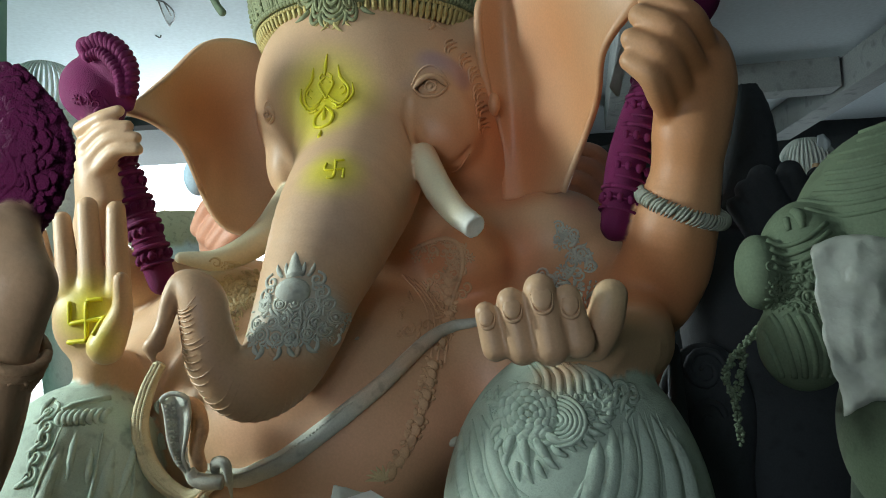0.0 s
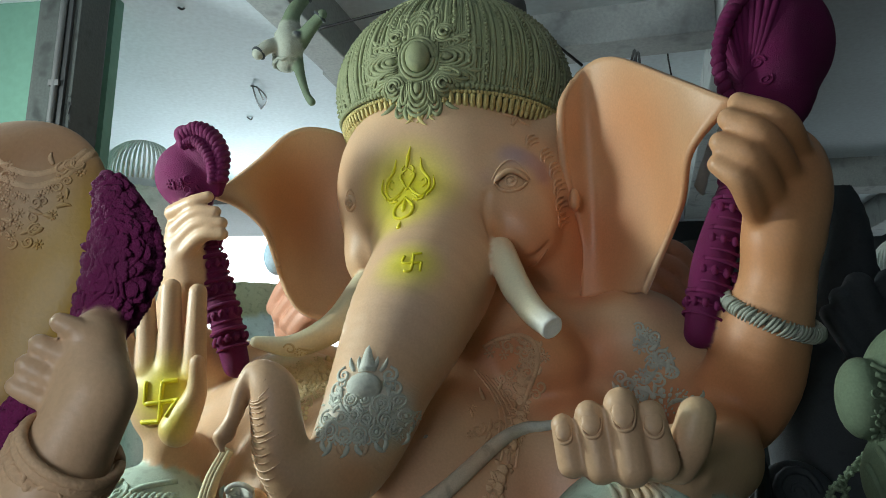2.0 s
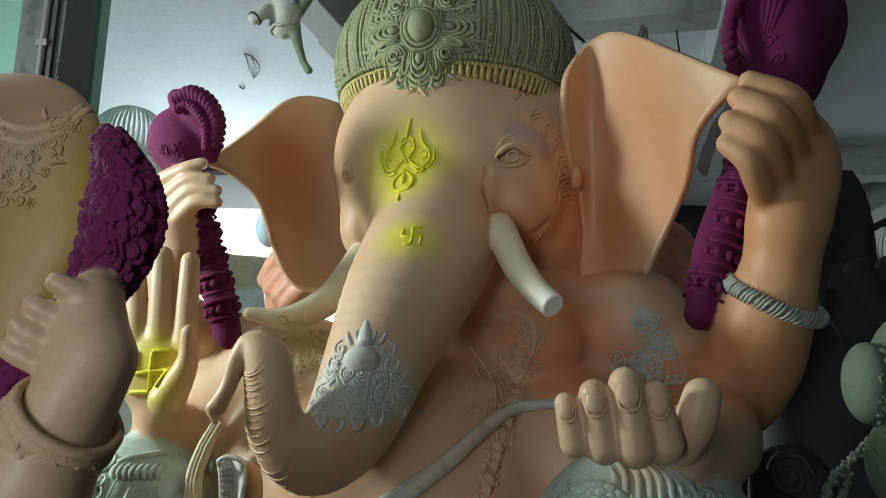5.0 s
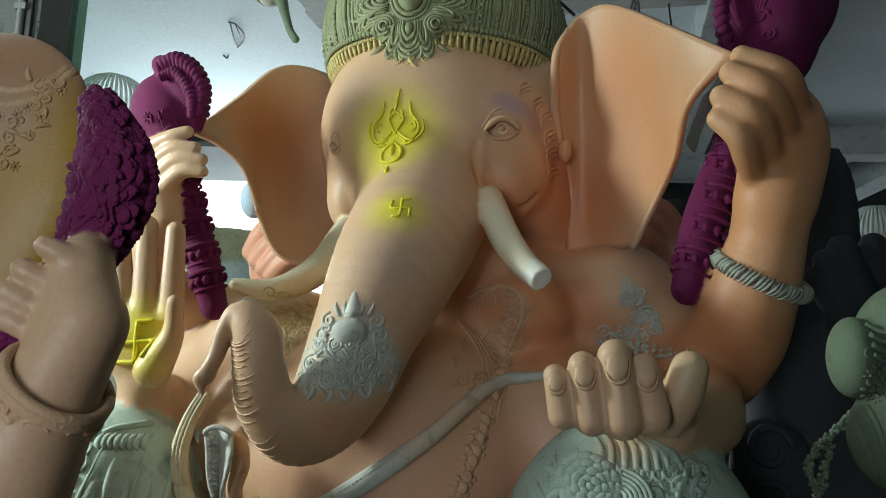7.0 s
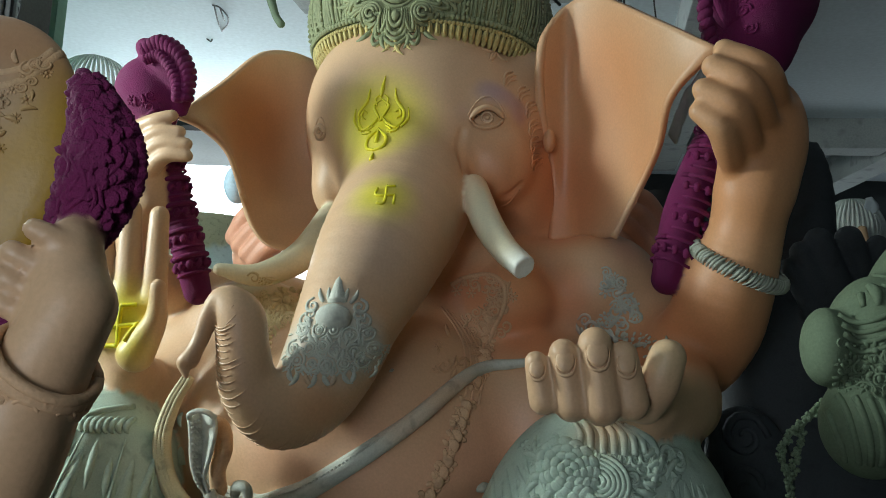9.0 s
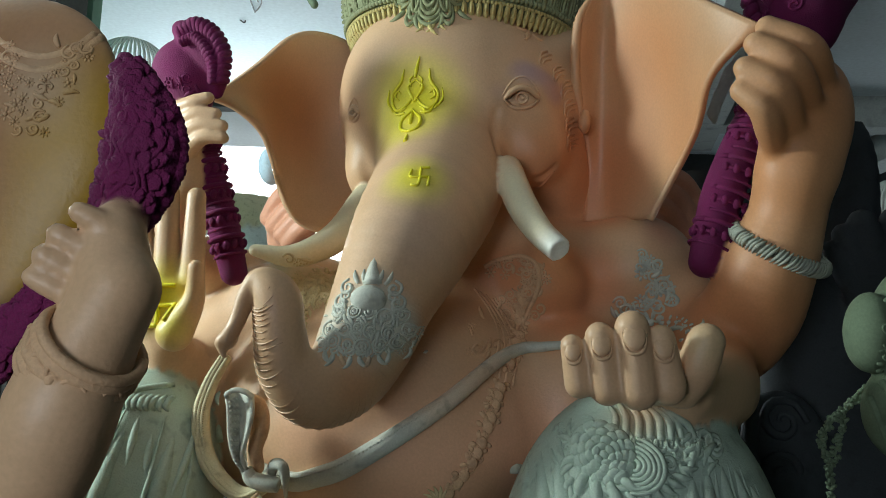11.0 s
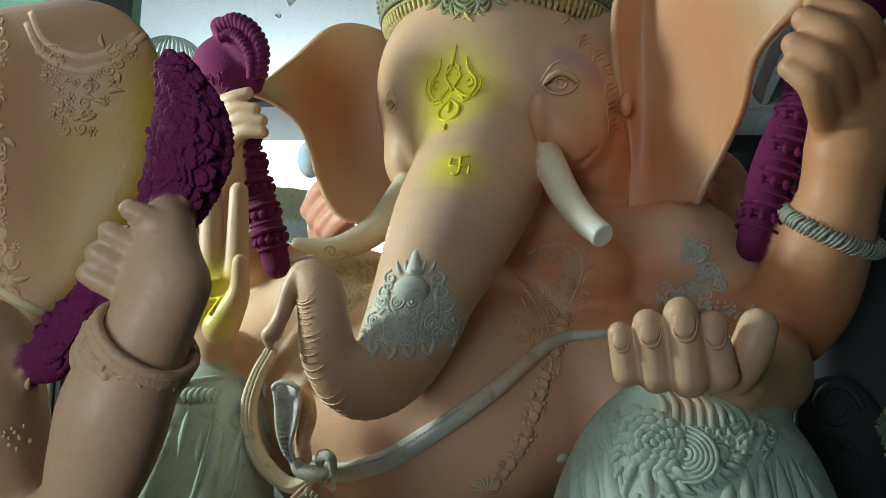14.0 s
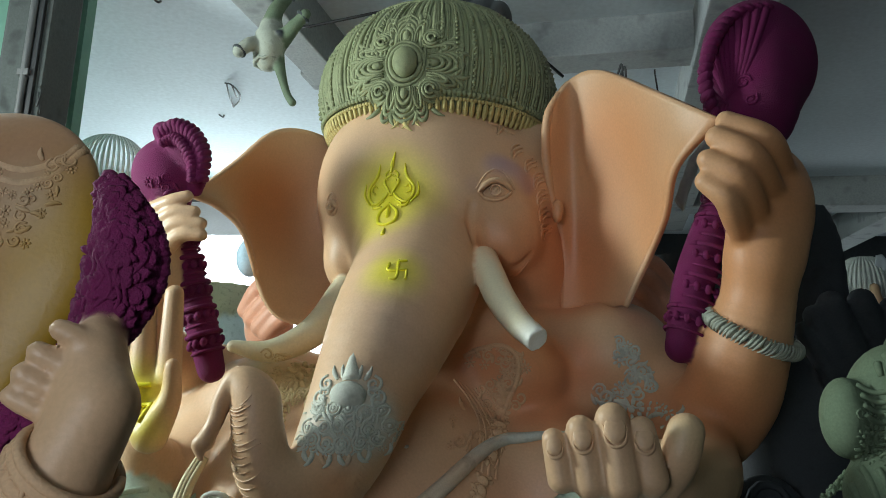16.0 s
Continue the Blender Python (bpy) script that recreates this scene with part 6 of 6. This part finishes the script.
doll.limb([((-1.337, 4.180, 3.841), 0.052), ((-1.248, 4.120, 3.902), 0.040), ((-1.201, 4.100, 3.940), 0.034), ((-1.171, 4.080, 3.960), 0.030)], "moss", 0.02)
doll.limb([((-1.454, 4.160, 3.817), 0.046), ((-1.501, 4.100, 3.779), 0.042), ((-1.554, 4.080, 3.726), 0.036)], "putty", 0.02)
doll.limb([((-1.357, 4.200, 3.736), 0.040), ((-1.324, 4.200, 3.623), 0.028), ((-1.284, 4.200, 3.511), 0.022), ((-1.243, 4.180, 3.450), 0.024)], "moss", 0.02)
# dark lump in place of the shaded hole at the waist
doll.blob((-1.331, 4.120, 3.855), (0.030, 0.030, 0.022), "dark", 0.01)
SASH = spline([(-1.415, 4.200, 3.902), (-1.414, 4.200, 3.804), (-1.417, 4.200, 3.714)], 6)
for k in range(7):
    c, n = Vector(SASH[2 * k]), Vector((0.2, 0.0, -1)).normalized()
    ring = [tuple(Vector(p) + Vector((0, 0, 0.010 * math.sin(3 * g)))) for g, (p, w) in enumerate(hoop(tuple(c), tuple(n), 0.088 - 0.003 * abs(k - 3), 16))]
    doll.string([*ring, ring[0]], 0.011, "putty", 6, 1)
for a, d in (((-1.330, 4.200, 4.137), (-1.309, 4.200, 4.162)), ((-1.198, 4.100, 3.947), (-1.184, 4.100, 3.961)), ((-1.545, 4.090, 3.744), (-1.558, 4.080, 3.722))):
    ring = [p for p, w in hoop(tuple((np.array(a) + d) / 2), tuple(np.array(d) - a), 0.036, 12)]
    doll.string([*ring, ring[0]], 0.011, "dark", 6, 1)
f0 = (-1.271, 4.200, 4.214)
doll.string([f0, (f0[0] + 0.01, f0[1], 4.49)], 0.004, "dark", 5, 2)
doll.set("hanging_figure", "small grey-green unpainted statue figure hung from the ceiling", "statue")


# ---- wires, rods and pipes ----
def wire(name, runs, radius, mat, label, category, sides=6):
    bm = bmesh.new()
    for r in runs:
        tube_mesh(bm, r, radius, sides)
    return tagged(part(name, bm, mat, None, label, True), category=category)


wire("hanging_rod", [[(-1.383, 4.600, 4.145), (-0.837, 4.550, 4.231), (-0.304, 4.500, 4.312)], [(-0.304, 4.500, 4.312), (0.052, 4.700, 4.144), (0.393, 4.900, 3.936)], [(-0.304, 4.500, 4.312), ((-0.304, 4.500, 4.312)[0], 4.5, 4.5)]], 0.011, BLACK, "thin black bent iron rod hung under the ceiling", "rod")
wire("ceiling_hook", [[(-2.504, 6.212, 4.500), (-2.420, 6.169, 4.460), (-2.398, 6.309, 4.440), (-2.462, 6.490, 4.450), (-2.614, 6.744, 4.490)], [(-2.484, 6.205, 4.490), (-2.526, 6.411, 4.450), (-2.614, 6.744, 4.490)], [(-2.420, 6.169, 4.460), (-2.463, 6.420, 4.450)], [(-2.841, 6.955, 4.500), (-2.794, 6.947, 4.470), (-2.790, 6.962, 4.500)]], 0.007, STEEL, "bent steel wire hooks cast in the ceiling slab", "hook")
wire("ceiling_hook", [[(-2.496, 4.819, 4.500), (-2.455, 4.795, 4.470), (-2.458, 4.833, 4.500)]], 0.008, BLACK, "short bent wire stub in the ceiling", "hook")
wire("wall_wire", [[(P0[0] + 0.13, 4.16, 3.55), (P0[0] + 0.175, 4.12, 3.50), (P0[0] + 0.16, 4.12, 3.40)], [(P0[0] + 0.13, 4.16, 3.52), (P0[0] + 0.16, 4.13, 3.45), (P0[0] + 0.185, 4.12, 3.36)]], 0.004, BLACK, "loose black wire ends at the pillar", "wire")
px = P0[0]
pipe = wire("wall_pipe", [[(px + 0.05, 4.12, 0.0), (px + 0.05, 4.12, 2.0), (px + 0.05, 4.12, H)]], 0.022, STEEL, "dark conduit pipe fixed to the pillar", "pipe", 10)
bm = bmesh.new()
box_mesh(bm, (px + 0.075, 4.125, 0.0), (px + 0.11, 4.16, H), 0.004)
part("cable_trunking", bm, BLACK, pipe, "black cable duct")
for z in (2.6, 3.1, 3.6):
    bm = bmesh.new()
    box_mesh(bm, (px + 0.015, 4.10, z), (px + 0.085, 4.155, z + 0.04), 0.004)
    part("pipe_clip", bm, STEEL, pipe)
wire("dangling_wires", [[(0.531, 3.550, 3.300), (0.554, 3.550, 3.375), (0.560, 3.550, 3.298)], [(0.544, 3.550, 3.299), (0.569, 3.550, 3.362), (0.576, 3.550, 3.297)]], 0.006, STEEL, "short wire stubs sticking up behind the ear", "wire")
wire("dangling_wires", [[(0.691, 3.400, 3.159), (0.680, 3.400, 3.251), (0.679, 3.400, 3.276)]], 0.004, BLACK, "thin black wire sticking up from the ear edge", "wire")

# ---- on the plinth: bowl, box, jar, cloth, cable ----
BOWL = material("green_plastic_basin", colour=(0.05, 0.16, 0.07), rough=0.45, bump=0.15, scale=20, spread=0.2, spots=0.3)
GREY = material("grey_plaster_smears", colour=(0.22, 0.24, 0.22), rough=0.8, bump=0.5, scale=30, spread=0.2)
CARD = material("white_printed_card", colour=(0.72, 0.72, 0.68), rough=0.5, bump=0.1, scale=30, spread=0.06)
ORANGE = material("orange_print", colour=(0.55, 0.28, 0.04), rough=0.5, bump=0.05, scale=30, spread=0.06)
INK = material("black_print", colour=(0.02, 0.02, 0.022), rough=0.5, bump=0.05, scale=30, spread=0.06)
CLOTH = material("grey_white_cloth", colour=(0.42, 0.42, 0.46), rough=0.9, bump=0.6, scale=60, spread=0.15)
GLASS = material("dusty_clear_plastic", colour=(0.6, 0.62, 0.6), rough=0.25, bump=0.2, scale=30, spread=0.1)
GLASS.node_tree.nodes["Principled BSDF"].inputs["Transmission Weight"].default_value = 0.7
slab_top = bmesh.new()
box_mesh(slab_top, (-0.85, 1.95, 0.905), (0.24, 2.46, 0.95), 0.006)
bench = tagged(new("trestle_bench"), "rough grey working board on legs before the statue", "bench")
part("board", slab_top, PLANK, bench)
for lx in (-0.78, 0.17):
    for ly in (2.0, 2.2):
        bm = bmesh.new()
        box_mesh(bm, (lx - 0.03, ly - 0.03, 0.0), (lx + 0.03, ly + 0.03, 0.905), 0.004)
        part("leg", bm, PLANK, bench)
BC = (-0.260, 2.300, 1.082)
TOP = 0.952
rim = BC[2] - TOP
bowl = tagged(new("basin"), "green plastic basin smeared with grey plaster on the bench", "basin")
bowl.location = (BC[0], BC[1], TOP)
bm = bmesh.new()
lathe_mesh(bm, [(0.085, 0.0), (0.10, 0.01), (0.135, rim * 0.6), (0.150, rim - 0.012), (0.158, rim - 0.004), (0.158, rim), (0.148, rim), (0.130, rim * 0.6), (0.09, 0.02), (0.002, 0.018)], (0, 0, 0), 40)
part("bowl_body", bm, BOWL, bowl, "", True)
bm = bmesh.new()
tube_mesh(bm, [(0.154 * math.cos(a), 0.154 * math.sin(a), rim) for a in np.linspace(0, 2 * math.pi, 33)], 0.009, 8, 1)
part("rim", bm, GREY, bowl, "rim crusted with grey plaster", True)
carton = tagged(new("spray_gun_carton"), "white, orange and black printed tool carton leaning in the basin", "box")
w, d, h = 0.145, 0.12, 0.112
carton.matrix_world = Matrix.Translation((-0.245, 2.290, 1.092)) @ pose(0, 0, 0, 0, -9, 27)
bm = bmesh.new()
box_mesh(bm, (-w / 2, -d / 2, -h / 2), (w / 2, d / 2, h / 2), 0.002)
part("carton_body", bm, CARD, carton)


def decal(name, pts, mat, label=""):
    """A flat printed patch: corners in order, 1 mm thick along its normal."""
    bm = bmesh.new()
    f = bm.faces.new([bm.verts.new(p) for p in pts])
    bm.normal_update()
    n = f.normal.copy()
    g = bmesh.ops.extrude_face_region(bm, geom=[f])
    for v in g["geom"]:
        if isinstance(v, bmesh.types.BMVert):
            v.co += n * 0.0006
    return part(name, bm, mat, carton, label)


def band(cx, cz, r0, r1, a0, a1, face):
    pts = [(r1 * math.cos(a), r1 * math.sin(a)) for a in np.linspace(radians(a0), radians(a1), 12)] + [(r0 * math.cos(a), r0 * math.sin(a)) for a in np.linspace(radians(a1), radians(a0), 12)]
    if face == "front":
        return [(cx + x, -d / 2 - 0.0008, cz + z) for x, z in pts]
    return [(-w / 2 - 0.0008, -(cx + x), cz + z) for x, z in pts]


decal("orange_arc", band(0.070, 0.054, 0.062, 0.082, 182, 268, "front"), ORANGE, "orange printed arc")
decal("black_arc", band(0.070, 0.054, 0.086, 0.112, 196, 246, "front"), INK, "black printed arc")
decal("orange_arc", band(0.058, -0.055, 0.062, 0.078, 92, 178, "side"), ORANGE, "orange printed arc")
decal("black_arc", band(0.058, -0.055, 0.085, 0.105, 112, 176, "side"), INK, "black printed arc")
decal("tool_print", [(-0.055, -d / 2 - 0.0008, 0.054), (-0.022, -d / 2 - 0.0008, 0.054), (-0.026, -d / 2 - 0.0008, 0.02), (-0.05, -d / 2 - 0.0008, 0.024)], INK, "black tool silhouette")
decal("tool_print", [(-0.03, -d / 2 - 0.0008, 0.03), (-0.016, -d / 2 - 0.0008, 0.03), (-0.010, -d / 2 - 0.0008, -0.016), (-0.024, -d / 2 - 0.0008, -0.016)], INK, "black tool silhouette")
decal("tool_print", [(-0.056, -d / 2 - 0.0008, 0.012), (-0.03, -d / 2 - 0.0008, 0.016), (-0.03, -d / 2 - 0.0008, 0.0), (-0.05, -d / 2 - 0.0008, -0.006)], INK, "black tool silhouette")
decal("cup_print", [(-0.05, -d / 2 - 0.0008, -0.05), (-0.012, -d / 2 - 0.0008, -0.05), (-0.018, -d / 2 - 0.0008, -0.018), (-0.03, -d / 2 - 0.0008, -0.010), (-0.042, -d / 2 - 0.0008, -0.018)], GREY, "grey printed cup")
decal("name_bar", [(0.034, -d / 2 - 0.0008, 0.026), (0.068, -d / 2 - 0.0008, 0.026), (0.068, -d / 2 - 0.0008, 0.018), (0.034, -d / 2 - 0.0008, 0.018)], INK, "small black print bar")
decal("name_bar", [(-w / 2 - 0.0008, 0.0, -0.018), (-w / 2 - 0.0008, -0.046, -0.018), (-w / 2 - 0.0008, -0.046, -0.028), (-w / 2 - 0.0008, 0.0, -0.028)], INK, "small black print bar")
film_sheet("plastic_bag", [[(-0.377, 2.360, 1.050), (-0.346, 2.380, 1.109), (-0.335, 2.420, 1.166), (-0.308, 2.450, 1.136)], [(-0.345, 2.340, 1.047), (-0.312, 2.370, 1.115), (-0.296, 2.420, 1.153), (-0.240, 2.450, 1.133)], [(-0.312, 2.400, 1.024), (-0.268, 2.420, 1.088), (-0.238, 2.440, 1.119), (-0.208, 2.450, 1.102)]], FILM, "crumpled clear plastic bag stuffed in the basin", "bag", 0.012, 18, 18)
film_sheet("paper_wrapper", [[(-0.375, 2.260, 1.069), (-0.368, 2.270, 1.114), (-0.363, 2.280, 1.138)], [(-0.350, 2.240, 1.076), (-0.349, 2.250, 1.116), (-0.344, 2.260, 1.142)], [(-0.326, 2.250, 1.072), (-0.333, 2.260, 1.109), (-0.332, 2.270, 1.131)]], CARD, "crumpled pale wrapper standing in the basin", "wrapper", 0.010, 12, 12)
jc = (-0.432, 2.220, 1.056)
jar = tagged(new("plastic_jar"), "small dusty clear plastic jar with a grey lid beside the basin", "jar")
jar.location = (jc[0], jc[1], TOP)
jh = jc[2] + 0.045 - TOP
bm = bmesh.new()
lathe_mesh(bm, [(0.030, 0.0), (0.036, 0.006), (0.036, jh - 0.03), (0.032, jh - 0.022), (0.002, jh - 0.022)], (0, 0, 0), 24)
part("jar_body", bm, GLASS, jar, "", True)
bm = bmesh.new()
lathe_mesh(bm, [(0.037, jh - 0.028), (0.038, jh - 0.004), (0.036, jh), (0.002, jh)], (0, 0, 0), 24)
part("lid", bm, GREY, jar, "grey screw lid", True)
tc = (-1.455, 2.620, 0.967)
tub = tagged(new("paint_tub"), "pale green paint tub with a white lid on the platform", "tub")
tub.location = (tc[0], tc[1], 0.722)
th = tc[2] + 0.04 - 0.722
TUB = material("pale_green_plastic", colour=(0.36, 0.5, 0.36), rough=0.4, bump=0.1, scale=20)
bm = bmesh.new()
lathe_mesh(bm, [(0.030, 0.0), (0.036, th), (0.002, th)], (0, 0, 0), 24)
part("tub_body", bm, TUB, tub, "", True)
bm = bmesh.new()
lathe_mesh(bm, [(0.039, th - 0.014), (0.039, th + 0.006), (0.002, th + 0.008)], (0, 0, 0), 24)
part("lid", bm, CARD, tub, "white lid", True)
# bundled cloth on the lap of the neighbour
bm = bmesh.new()
bmesh.ops.create_icosphere(bm, subdivisions=5, radius=1.0)
CB = Vector((-0.855, 1.500, 1.233))
for v in bm.verts:
    p = v.co.copy()
    k = 1 + 0.22 * noise.noise(p * 1.8) + 0.16 * abs(noise.noise(p * 3.1 + Vector((4, 1, 0)))) + 0.05 * noise.noise(p * 8)
    v.co = CB + Vector((p.x * 0.088, p.y * 0.08, p.z * 0.072)) * k
tagged(part("rag", bm, CLOTH, None, "crumpled grey-white cloth bundled on the neighbouring statue's lap", True), category="cloth")
lead = wire("power_lead", [[(-0.836, 1.560, 1.288), (-0.797, 1.560, 1.292), (-0.773, 1.580, 1.262), (-0.759, 1.600, 1.216), (-0.752, 1.620, 1.135), (-0.752, 1.660, 0.926)]], 0.0055, BLACK, "black power lead with plug adaptor", "cable", 8)
bm = bmesh.new()
pc = (-0.834, 1.550, 1.291)
box_mesh(bm, (pc[0] - 0.022, pc[1] - 0.02, pc[2] - 0.016), (pc[0] + 0.014, pc[1] + 0.02, pc[2] + 0.012), 0.005)
part("plug", bm, BLACK, lead, "black plug block")
